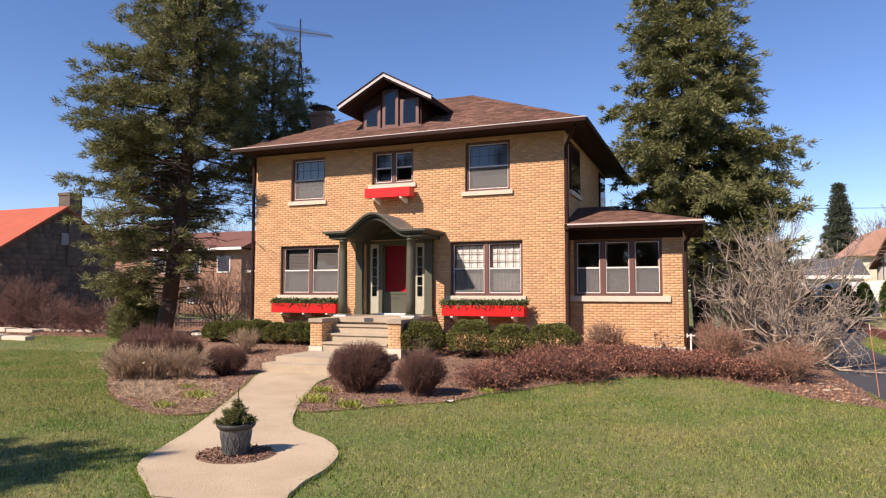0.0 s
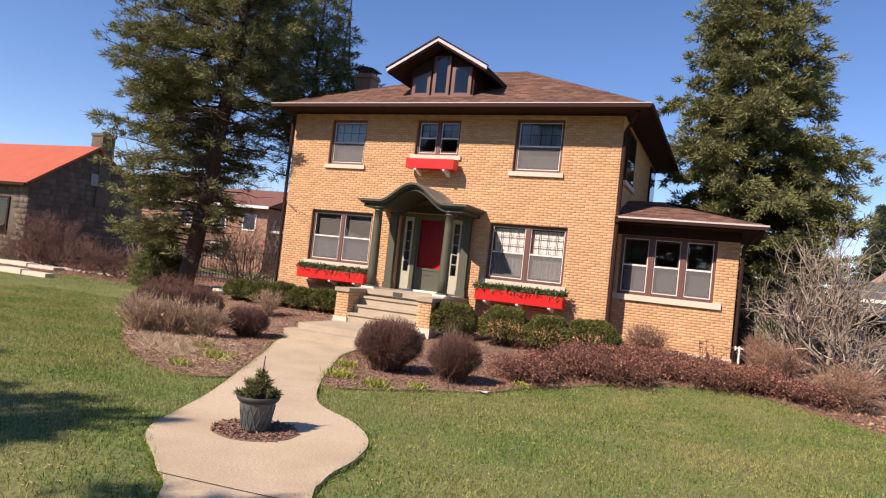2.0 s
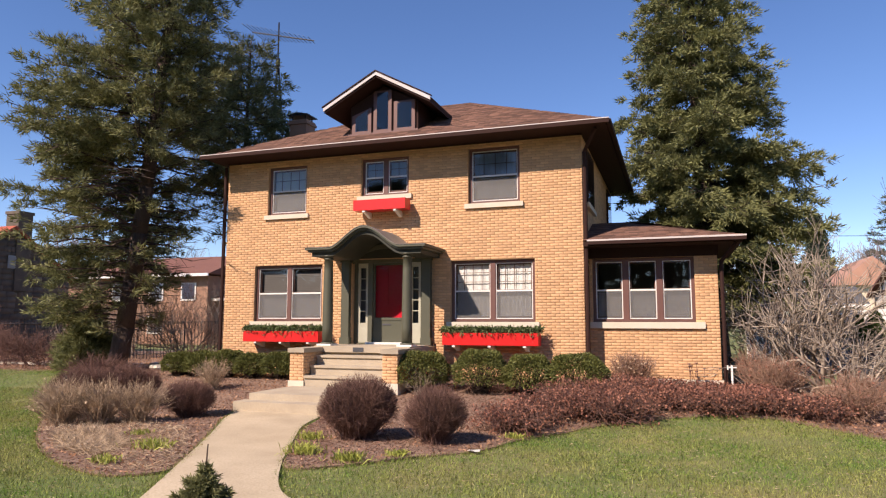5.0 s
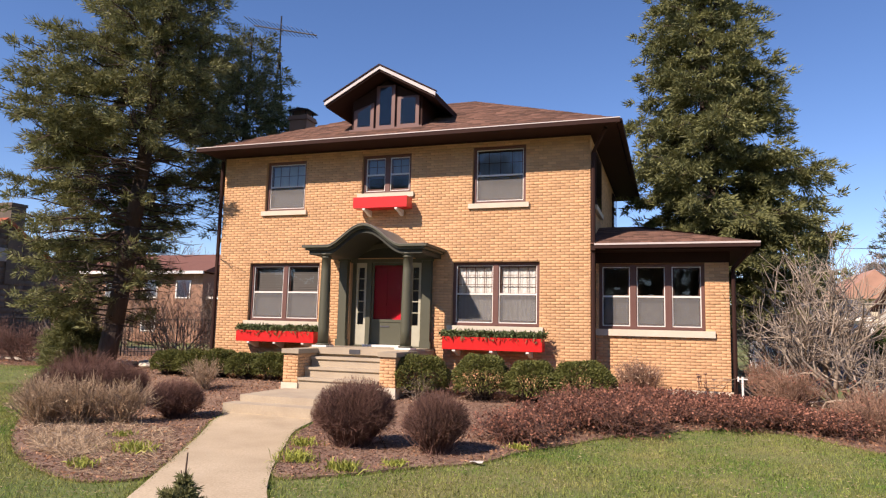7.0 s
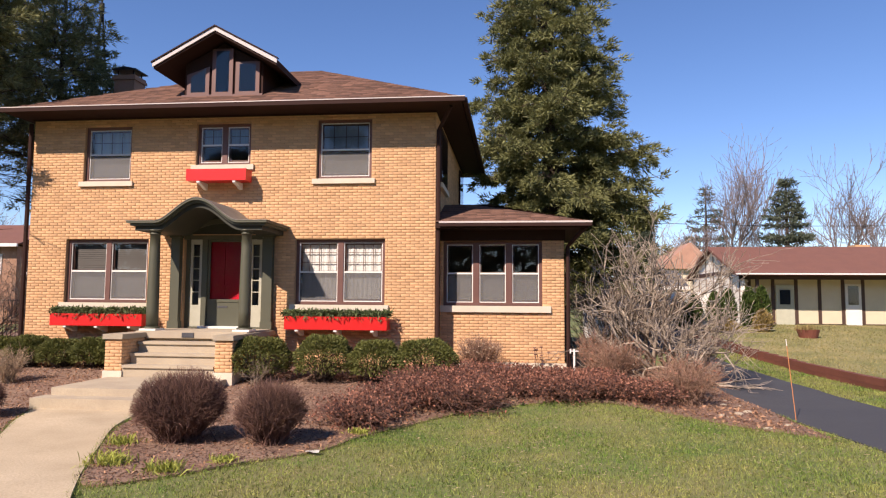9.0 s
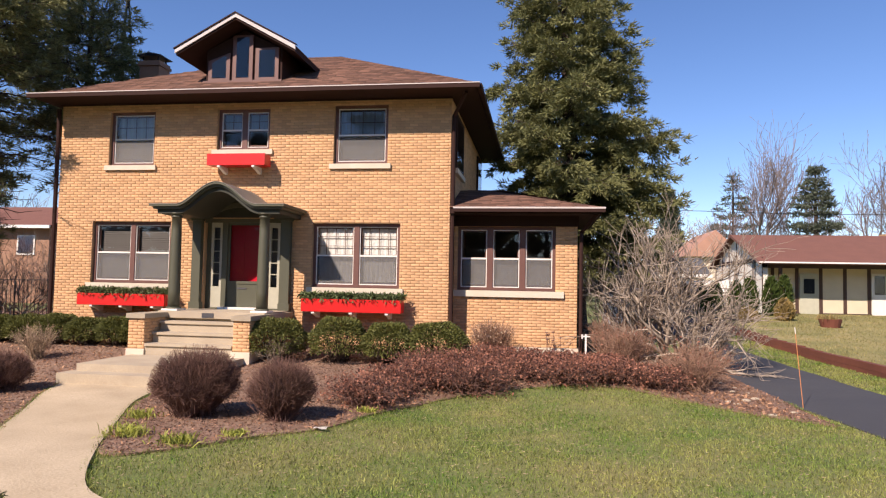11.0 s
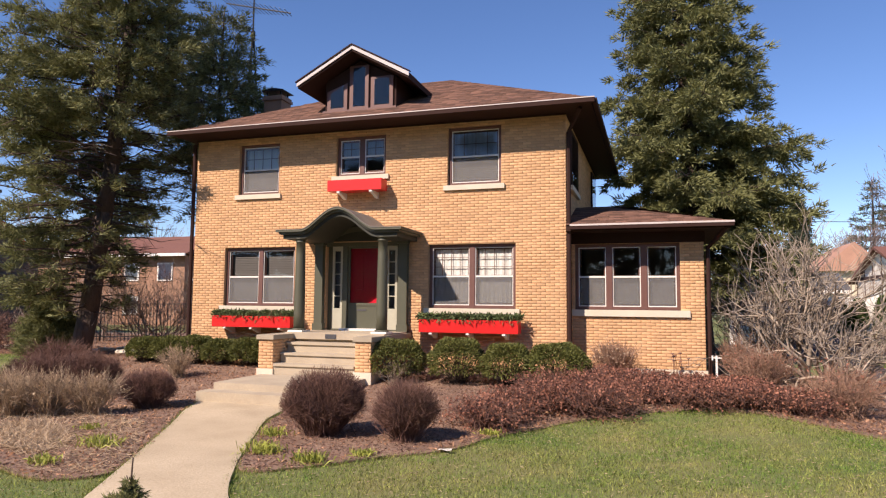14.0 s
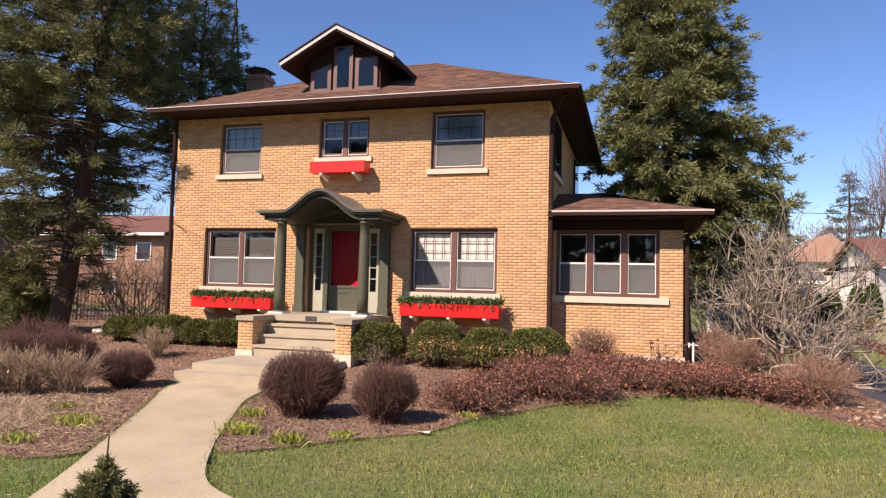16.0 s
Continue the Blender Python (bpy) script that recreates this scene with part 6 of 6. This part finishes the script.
for i in range(3):
    for j in range(2):
        bm.faces.new((g[i][j], g[i + 1][j], g[i + 1][j + 1], g[i][j + 1]))
bmesh.ops.solidify(bm, geom=bm.faces[:], thickness=0.003)
part("sheet", bm, M_WHITE, pp)

cb = thing("utility_cable", (25, 33, 7), "thin dark overhead cable", "cable")
bm = bmesh.new()
for k in range(12):
    f = lambda u: (12 + 40 * u, 34 - 2 * u, 8.4 - 1.6 * math.sin(math.pi * (0.15 + 0.6 * u)))
    bar(bm, f(k / 12), f((k + 1) / 12), 0.018, seg=4)
part("wire", bm, M_METAL, cb)
for u in (0, 1):
    x, y, z = f(u)
    part("pole", bar(bmesh.new(), (x, y, float(land(x, y)) - 0.2), (x, y, z + 0.4), 0.14, 0.1, 8), M_BARK, cb, "brown wooden utility pole")
ds = thing("dry_stalks", (11.85, 0.2, 0), "few dark dried flower stalks by the wall", "plant")
sr = random.Random(8)
for k in range(7):
    bm = bmesh.new()
    x, y = 11.6 + sr.uniform(0, 0.5), 0.15 + sr.uniform(-0.1, 0.1)
    tx, tz = x + sr.uniform(-0.10, 0.10), 0.42 + sr.uniform(-0.12, 0.12)
    bar(bm, (x, y, float(land(x, y))), (tx, y, tz), 0.005, seg=4)
    bmesh.ops.create_icosphere(bm, subdivisions=1, radius=0.035, matrix=Matrix.Translation((tx, y, tz)) @ Matrix.Diagonal((1.3, 1.3, 0.5, 1)))
    part("stalk", bm, M_TWIGR, ds)

# pale slabs that edge the side lawn before the stone house
for x0, y0, w, d in ((-19.0, 1.3, 6.3, 0.55), (-14.6, -1.3, 5.0, 0.4)):
    zs_ = float(land(x0 + w / 2, y0))
    sb_ = thing("stone_slab", (x0 + w / 2, y0, zs_), "long low pale stone slab edging the side lawn", "stone slab", "stone slabs")
    for k in range(4):
        part("slab", boxes((x0 + k * w / 4 + 0.015, x0 + (k + 1) * w / 4 - 0.015, y0 + 0.04 * (k % 2), y0 + d, zs_ - 0.05, zs_ + 0.15 + 0.02 * (k % 3))), M_STONE, sb_, bevel=0.02)

gs_ = thing("garden_stone", (-3.4, 0.6, float(land(-3.4, 0.6))), "flat pale stone lying in the mulch bed", "stone")
bm = bmesh.new()
bmesh.ops.create_icosphere(bm, subdivisions=2, radius=0.34, matrix=Matrix.Translation((-3.35, 0.55, float(land(-3.4, 0.6)) + 0.09)) @ Matrix.Diagonal((1.25, 0.8, 0.32, 1)))
for v in bm.verts:
    v.co += v.normal * 0.07 * noise.noise(v.co * 4)
part("stone", bm, M_STONE, gs_)

# ---- antenna tower behind the house ----
an = thing("antenna_tower", (-2.8, 5.4, 0), "slim lattice tower with a roof-top television antenna", "antenna")
AX, AY = -2.8, 5.4
legs = [[(AX + r * math.cos(a), AY + r * math.sin(a), z) for r, z in ((0.26, -0.2), (0.24, 8.6), (0.04, 11.2))] for a in (0.5, 2.6, 4.7)]
for L in legs:
    bm = bmesh.new()
    for p, q in zip(L, L[1:]):
        bar(bm, p, q, 0.034, seg=6)
    part("leg", bm, M_METAL, an)
bm = bmesh.new()
for k in range(22):
    z0, z1 = 0.3 + k * 0.37, 0.3 + (k + 1) * 0.37
    for i in range(3):
        a, b = legs[i][0], legs[(i + 1) % 3][0]
        bar(bm, (a[0], a[1], z0), (b[0], b[1], z1), 0.014, seg=4)
for k, (r, z) in enumerate(((0.215, 8.9), (0.17, 9.5), (0.12, 10.1), (0.085, 10.6))):
    q = [(AX + r * math.cos(a), AY + r * math.sin(a), z) for a in (0.5, 2.6, 4.7)]
    for i in range(3):
        bar(bm, q[i], q[(i + 1) % 3], 0.01, seg=4)
part("lattice", bm, M_METAL, an, kind="stuff")
part("mast", bar(bar(bmesh.new(), (AX, AY, 10.9), (AX, AY, 13.0), 0.03, seg=8), (AX, AY, 11.25), (AX, AY, 11.55), 0.085, seg=8), M_METAL, an)
bm = bar(bmesh.new(), (AX - 1.2, AY, 12.78), (AX + 1.55, AY, 12.05), 0.026, seg=6)
for k in range(15):
    x = -1.15 + k * 0.185
    l = 0.75 - 0.035 * k
    z = 12.77 - (x + 1.15) * 0.265
    bar(bm, (AX + x, AY - l, z + 0.03), (AX + x, AY + l, z - 0.02), 0.014, seg=4)
part("antenna", bm, M_GALV, an, "long horizontal aerial with short rods")

# ---- stone neighbour with red roof ----
nb = thing("stone_house", (-25, 8.5, 0), "tan stone bungalow with orange-red roof", "house")
NX, NY0, NY1, NE, NP = -20.0, 5.0, 12.0, 3.85, 6.15
NM = (NY0 + NY1) / 2
part("gable_wall", extrude(bmesh.new(), [(NX, NY0, -0.5), (NX, NY1, -0.5), (NX, NY1, NE), (NX, NM, NP), (NX, NY0, NE)], (-0.3, 0, 0)), M_ASHLAR, nb)
part("front_wall", boxes((-34, NX - 0.3, NY0, NY0 + 0.3, -0.5, NE)), M_ASHLAR, nb)
nrng = np.random.default_rng(501)
rows = []
for k in range(22):
    x = NY0 + 0.01
    while x < NY1 - 0.05:
        w = nrng.uniform(0.3, 0.75)
        e_ = min(x + w, NY1)
        z = -0.4 + k * 0.28
        if z + 0.28 < NE + (NP - NE) * (1 - abs((x + e_) / 2 - NM) / (NM - NY0)) - 0.25:
            rows.append((x + 0.008, e_ - 0.008, z + 0.008, z + 0.272))
        x += w
link("stonework", brick_mesh("stonework", np.array(rows), lambda V: np.stack([NX + 0.02 + V[:, 1] * 2, V[:, 0], V[:, 2]], 1), nrng), M_ASHLAR, nb, kind="stuff")
rows = []
for k in range(15):
    x = -28.0
    while x < NX:
        w = nrng.uniform(0.3, 0.75)
        rows.append((x + 0.008, min(x + w, NX) - 0.008, -0.4 + k * 0.28 + 0.008, -0.4 + k * 0.28 + 0.272))
        x += w
rows = np.array(rows)
rows = rows[~((rows[:, 0] < -21.2) & (rows[:, 1] > -23.4) & (rows[:, 3] > 1.0) & (rows[:, 2] < 3.0))]
link("stonework", brick_mesh("front_stonework", rows, lambda V: np.stack([V[:, 0], NY0 - 0.02 - V[:, 1] * 2, V[:, 2]], 1), nrng), M_ASHLAR, nb, kind="stuff")
part("roof", extrude(bmesh.new(), [(NX + 0.25, NY0 - 0.4, NE - 0.18), (NX + 0.25, NM, NP + 0.1), (NX + 0.25, NY1 + 0.4, NE - 0.18), (NX + 0.25, NY1 + 0.4, NE - 0.3), (NX + 0.25, NM, NP - 0.04), (NX + 0.25, NY0 - 0.4, NE - 0.3)], (-15, 0, 0)), M_REDROOF, nb, "orange-red tiled roof")
part("gutter", boxes((-35, NX + 0.25, NY0 - 0.5, NY0 - 0.4, NE - 0.33, NE - 0.2)), M_TRIM, nb)
nc = part("chimney", boxes((NX - 0.75, NX + 0.1, NM + 0.2, NM + 1.0, 3.0, 6.9), (NX - 0.8, NX + 0.15, NM + 0.15, NM + 1.05, 6.9, 7.05)), M_ASHLAR, nb, "tan stone chimney")
part("vent", boxes((NX + 0.05, NX + 0.09, NM - 0.2, NM + 0.25, 4.1, 4.75), *[(NX + 0.09, NX + 0.11, NM - 0.17, NM + 0.22, 4.15 + 0.09 * k, 4.19 + 0.09 * k) for k in range(6)]), M_SHADE, nb)
nw = part("window", boxes((-23.3, -21.3, NY0 - 0.07, NY0 - 0.001, 1.05, 2.95)), M_TRIM, nb)
part("pane", boxes((-23.2, -22.35, NY0 - 0.085, NY0 - 0.072, 1.15, 2.85), (-22.25, -21.4, NY0 - 0.085, NY0 - 0.072, 1.15, 2.85)), M_GLASS, nw)

# low brown house far behind the pines
lh = thing("brown_house", (-25, 28, 0), "distant red-brown brick house with pale gutter", "house")
part("wall", boxes((-36, -20.3, 24, 32, -0.5, 4.8)), M_BROWNBRICK, lh)
part("roof", extrude(bmesh.new(), [(-36.5, 23.4, 4.9), (-36.5, 28, 6.6), (-36.5, 32.6, 4.9)], (16.7, 0, 0)), M_GROOF, lh, "brown shingle roof")
part("gutter", boxes((-36.5, -19.8, 23.28, 23.4, 4.72, 4.92)), M_WHITE, lh)
part("wing", boxes((-20.3, -11, 25, 31, -0.5, 3.1)), M_BROWNBRICK, lh)
part("roof", extrude(bmesh.new(), [(-20.3, 24.5, 3.15), (-20.3, 28, 4.3), (-20.3, 31.5, 3.15)], (9.8, 0, 0)), M_GROOF, lh, "brown shingle roof")
part("gutter", boxes((-20.3, -10.5, 24.4, 24.5, 3.0, 3.17)), M_WHITE, lh)
for x, y, z in ((-29, 24, 3.0), (-25.5, 24, 3.0), (-22.6, 24, 3.0), (-18.5, 25, 1.0), (-15, 25, 1.0), (-25.5, 24, 0.6)):
    w_ = part("window", boxes((x, x + 1.3, y - 0.06, y, z, z + 1.3)), M_WHITE, lh)
    part("pane", pane(x + 0.1, x + 1.2, y - 0.07, z + 0.1, z + 1.2), M_GLASS, w_)

# iron fence and low stone edging at the side lawn
fe = thing("iron_fence", (-11, 7.5, 0), "black wrought iron fence behind the bed", "fence")
P0, P1 = Vector((-17.5, 4.9, 0)), Vector((-4.5, 9.4, 0))
nbar = 96
for k in range(nbar):
    p = P0.lerp(P1, k / (nbar - 1))
    z = float(land(p.x, p.y))
    thick = 0.04 if k % 16 == 0 else 0.017
    part("post" if k % 16 == 0 else "picket", bar(bmesh.new(), (p.x, p.y, z - 0.05), (p.x, p.y, z + (1.75 if k % 16 == 0 else 1.62)), thick, seg=4), M_METAL, fe)
for h in (0.15, 1.5):
    part("rail", bar(bmesh.new(), (P0.x, P0.y, float(land(P0.x, P0.y)) + h), (P1.x, P1.y, float(land(P1.x, P1.y)) + h), 0.018, seg=4), M_METAL, fe)
rs = random.Random(9)
ed = thing("stone_edging", (-13, 3.2, -0.3), "loose pale limestone edging of the side bed", "edging")
for k in range(34):
    u = k / 33
    x = -17.5 + 13 * u + rs.uniform(-0.1, 0.1)
    y = 2.6 - 1.0 * max(0, (u - 0.45)) * 2 + rs.uniform(-0.12, 0.12)
    z = float(land(x, y))
    bm = boxes((x - rs.uniform(0.14, 0.26), x + rs.uniform(0.14, 0.26), y - 0.13, y + 0.13, z - 0.05, z + rs.uniform(0.08, 0.16)))
    for v in bm.verts:
        v.co += Vector((rs.uniform(-0.04, 0.04), rs.uniform(-0.04, 0.04), rs.uniform(-0.02, 0.02)))
    part("stone", bm, M_STONE, ed, bevel=0.02)
rk = thing("rock_edging", (15.0, -4.0, -0.35), "pale rocks among dead leaves by the driveway", "edging")
for k in range(16):
    x, y = 14.6 + rs.uniform(0, 0.9), -4.2 + k * 0.27 + rs.uniform(-0.2, 0.2)
    z = float(land(x, y))
    s = rs.uniform(0.03, 0.07)
    bm = bmesh.new()
    bmesh.ops.create_icosphere(bm, subdivisions=2, radius=s, matrix=Matrix.Translation((x, y, z + s * 0.35)) @ Matrix.Diagonal((1.3, 1, 0.6, 1)))
    for v in bm.verts:
        v.co += v.normal * s * 0.3 * noise.noise(v.co * 6)
    part("rock", bm, M_STEP, rk)

# ---- shade trees on the street side, whose shadows cross the lawn ----
for k, (x, y, h) in enumerate(((0.3, -21.9, 10.0), (-3.1, -21.3, 9.8), (3.4, -23.2, 9.6))):
    conifer("street_pine", x, y, h, 2.4, 0.22, 601 + k, M_PINE, "dark pine by the street that shades the lawn", 11, 6, 14, (0.34, 0.14), 0.1, trunk=0.2, gap=0.4, needles=12, profile=lambda f: 0.9 * (1 - f) ** 0.4 + 0.1, uneven=(0.4, 1.3))

# unseen evergreens across the street, added to darken what the window panes mirror
for k, (x, y, h) in enumerate(((-34, -46, 15), (-24, -50, 17), (-15, -45, 14), (-6, -51, 17), (3, -46, 15), (12, -50, 18), (21, -45, 15), (30, -49, 17), (39, -45, 14), (48, -50, 16))):
    conifer("reflected_tree", x, y, h + 2, 6.5, 0.03, 620 + k, M_FIRFAR, "unseen evergreen added to darken the window reflections", 14, 8, 7, (1.1, 0.6), 0.15, power=0.45, needles=9, clump=0.6)

# ---- litter, chips and blades ----
def scatter(poly, n, rng, box4):
    x, y = rng.uniform(box4[0], box4[1], n), rng.uniform(box4[2], box4[3], n)
    k = inside(poly, x, y)
    return x[k], y[k]


def strew(name, poly, n, box4, size, mat, label, category, seed, flat=0.25, lift=0.036):
    rng = np.random.default_rng(seed)
    x, y = scatter(poly, n, rng, box4)
    base = np.stack([x, y, land(x, y) + lift], 1)
    way = unit(rng.normal(size=(len(x), 3)) * np.array([1, 1, flat]) + np.array([0, 0, flat * 0.5]))
    ob = link(name, slivers(name, base, way, rng.uniform(*size[0], len(x)), rng.uniform(*size[1], len(x)), rng), mat)
    return tagged(ob, label, category, kind="stuff")


strew("mulch_chips", BED_R, 75000, (4.9, 16, -9, 0.4), ((0.025, 0.075), (0.005, 0.013)), M_CHIP, "shredded brown wood mulch", "mulch", 701)
strew("mulch_chips", BED_L, 110000, (-16, 5.5, -10, 3.5), ((0.025, 0.075), (0.005, 0.013)), M_CHIP, "shredded brown wood mulch", "mulch", 702)
strew("dead_leaves", BED_R, 6000, (4.9, 16, -9, 0.4), ((0.025, 0.06), (0.015, 0.032)), M_DRYLEAF, "scattered tan dead leaves", "dead leaves", 703, 0.5)
strew("dead_leaves", [(8.4, -6.9), (9.0, -5.4), (10.0, -3.9), (11.6, -3.0), (13, -2.8), (14.6, -4.1), (15.4, -4.8), (15.4, -2.5), (12, -2.0), (10, -2.8), (8.6, -4.6)], 4200, (8, 15.6, -7, -1.8), ((0.04, 0.09), (0.03, 0.055)), M_DRYLEAF, "scattered tan dead leaves", "dead leaves", 707, 0.5)
strew("dead_leaves", BED_L, 52000, (-18, 5.5, -10, 12), ((0.03, 0.07), (0.014, 0.035)), M_DRYLEAF, "scattered tan dead leaves", "dead leaves", 704, 0.5)
strew("mulch_chips", [(POT[0] + 0.46 * math.cos(a), POT[1] + 0.42 * math.sin(a)) for a in np.arange(0, 6.28, 0.3)], 2200, (POT[0] - 0.6, POT[0] + 0.7, POT[1] - 0.6, POT[1] + 0.6), ((0.03, 0.07), (0.01, 0.025)), M_CHIP, "brown chips round the plant pot", "mulch", 706, lift=0.058)
strew("dry_straw", [(5.2, -8.6), (5.3, -9.3), (4.6, -9.5), (1.0, -7.2), (-1, -5.2), (1, -5.6), (3.6, -6.6)], 21000, (-1, 5.4, -9.6, -5), ((0.06, 0.20), (0.004, 0.009)), M_STRAW, "flattened pale straw of last year's perennials", "dry straw", 705)
strew("dry_straw", [(1.7, -7.5), (2.3, -8.1), (3.2, -8.75), (3.9, -8.8), (3.7, -8.1), (2.9, -7.5), (2.0, -7.1)], 15000, (1.6, 4.0, -8.9, -7.0), ((0.08, 0.24), (0.004, 0.009)), M_STRAW, "matted pale straw in front of the dry stalks", "dry straw", 708, 0.3, 0.06)
rng = np.random.default_rng(800)
n = 860000
x, y = rng.uniform(-8, 18.8, n), -16.5 + 13.5 * rng.random(n) ** 0.9
left = rng.random(n) < 0.25
x[left] = rng.uniform(-14, 4, left.sum())
y[left] = rng.uniform(-14, 3, left.sum())
ok = ~(inside(PATHWAY, x, y) | inside(BED_R, x, y) | inside(BED_L, x, y) | inside(DRIVE, x, y))
x, y = x[ok], y[ok]
base = np.stack([x, y, land(x, y) - 0.005], 1)
gw = unit(rng.normal(size=(len(x), 3)) * 0.55 + np.array([0, 0, 1]))
gw[:, 2] = np.abs(gw[:, 2])
lawn = link("grass", blades("grass", base, gw, rng.uniform(0.022, 0.072, len(x)), rng.uniform(0.005, 0.012, len(x)), rng), M_BLADE)
rs_ = np.random.default_rng(811)
k = rs_.integers(0, len(x), 32000)
straw = link("dry_grass_flecks", blades("dry_grass_flecks", base[k] + np.array([0, 0, 0.022]), unit(rs_.normal(size=(len(k), 3)) * np.array([1, 1, 0.15])), rs_.uniform(0.03, 0.07, len(k)), rs_.uniform(0.003, 0.008, len(k)), rs_), M_STRAW)
tagged(straw, "dead straw-coloured blades lying in the lawn", "dead grass", kind="stuff")
tagged(lawn, "short spring grass blades with straw-coloured patches", "grass", kind="stuff")

# longer blades that hang over the bed and path edges
re_ = np.random.default_rng(821)
E = []
for line in (WALK_L, WALK_R, BED_R[:62], BED_L[:72]):
    q = np.array(line)
    for p0, p1 in zip(q, q[1:]):
        L = np.linalg.norm(p1 - p0)
        if L < 3 and p0[1] < 1:
            n = int(L * 260)
            E.append(p0 + (p1 - p0) * re_.random((n, 1)) + re_.normal(size=(n, 2)) * 0.022)
E = np.concatenate(E)
E = E[(E[:, 1] < -4.4) | (E[:, 0] > 8) | (E[:, 0] < 2)]
eb = np.stack([E[:, 0], E[:, 1], land(E[:, 0], E[:, 1]) - 0.005], 1)
edge = link("edge_grass", blades("edge_grass", eb, unit(re_.normal(size=(len(E), 3)) * np.array([0.7, 0.7, 0.3]) + np.array([0, 0, 0.9])), re_.uniform(0.05, 0.10, len(E)), re_.uniform(0.006, 0.013, len(E)), re_), M_BLADE)
tagged(edge, "longer grass blades along the bed and path edges", "grass", kind="stuff")
# green strip between the drive and the timber edge
n = 42000
x, y = re_.uniform(17.5, 19.6, n), re_.uniform(-8, 13, n)
ok = ~inside(DRIVE, x, y)
x, y = x[ok], y[ok]
vb = np.stack([x, y, land(x, y) - 0.005], 1)
verge = link("verge_grass", blades("verge_grass", vb, unit(re_.normal(size=(len(x), 3)) * 0.6 + np.array([0, 0, 1])), re_.uniform(0.03, 0.08, len(x)), re_.uniform(0.01, 0.02, len(x)), re_), M_BLADE)
tagged(verge, "strip of short grass beside the asphalt driveway", "grass", kind="stuff")
# thin dry turf on the bank by the garage
n = 90000
x, y = re_.uniform(18.9, 34, n), re_.uniform(-4, 19, n)
dk = land(x, y)
ok = x > 19.75
x, y = x[ok], y[ok]
db = np.stack([x, y, land(x, y) + 0.02], 1)
dry = link("dry_grass", blades("dry_grass", db, unit(re_.normal(size=(len(x), 3)) * 0.7 + np.array([0, 0, 0.8])), re_.uniform(0.04, 0.10, len(x)), re_.uniform(0.012, 0.03, len(x)), re_), M_DRYBLADE)
tagged(dry, "dry straw and green turf on the bank", "grass", kind="stuff")

# ---- single bricks of the front wall ----
rows = FB[single]
brick_cache = {}
brng = random.Random(4)
for a, b, c, d in rows:
    key = round(b - a, 3)
    if key not in brick_cache:
        brick_cache[key] = brick_mesh("brick", np.array([[-key / 2, key / 2, -(d - c) / 2, (d - c) / 2]]), FRONT, np.random.default_rng(1))
        brick_cache[key].materials.append(M_BRICK1)
    ob = link("brick", brick_cache[key], None, front_wall)
    ob.location = ((a + b) / 2, brng.uniform(-0.003, 0.003), (c + d) / 2)
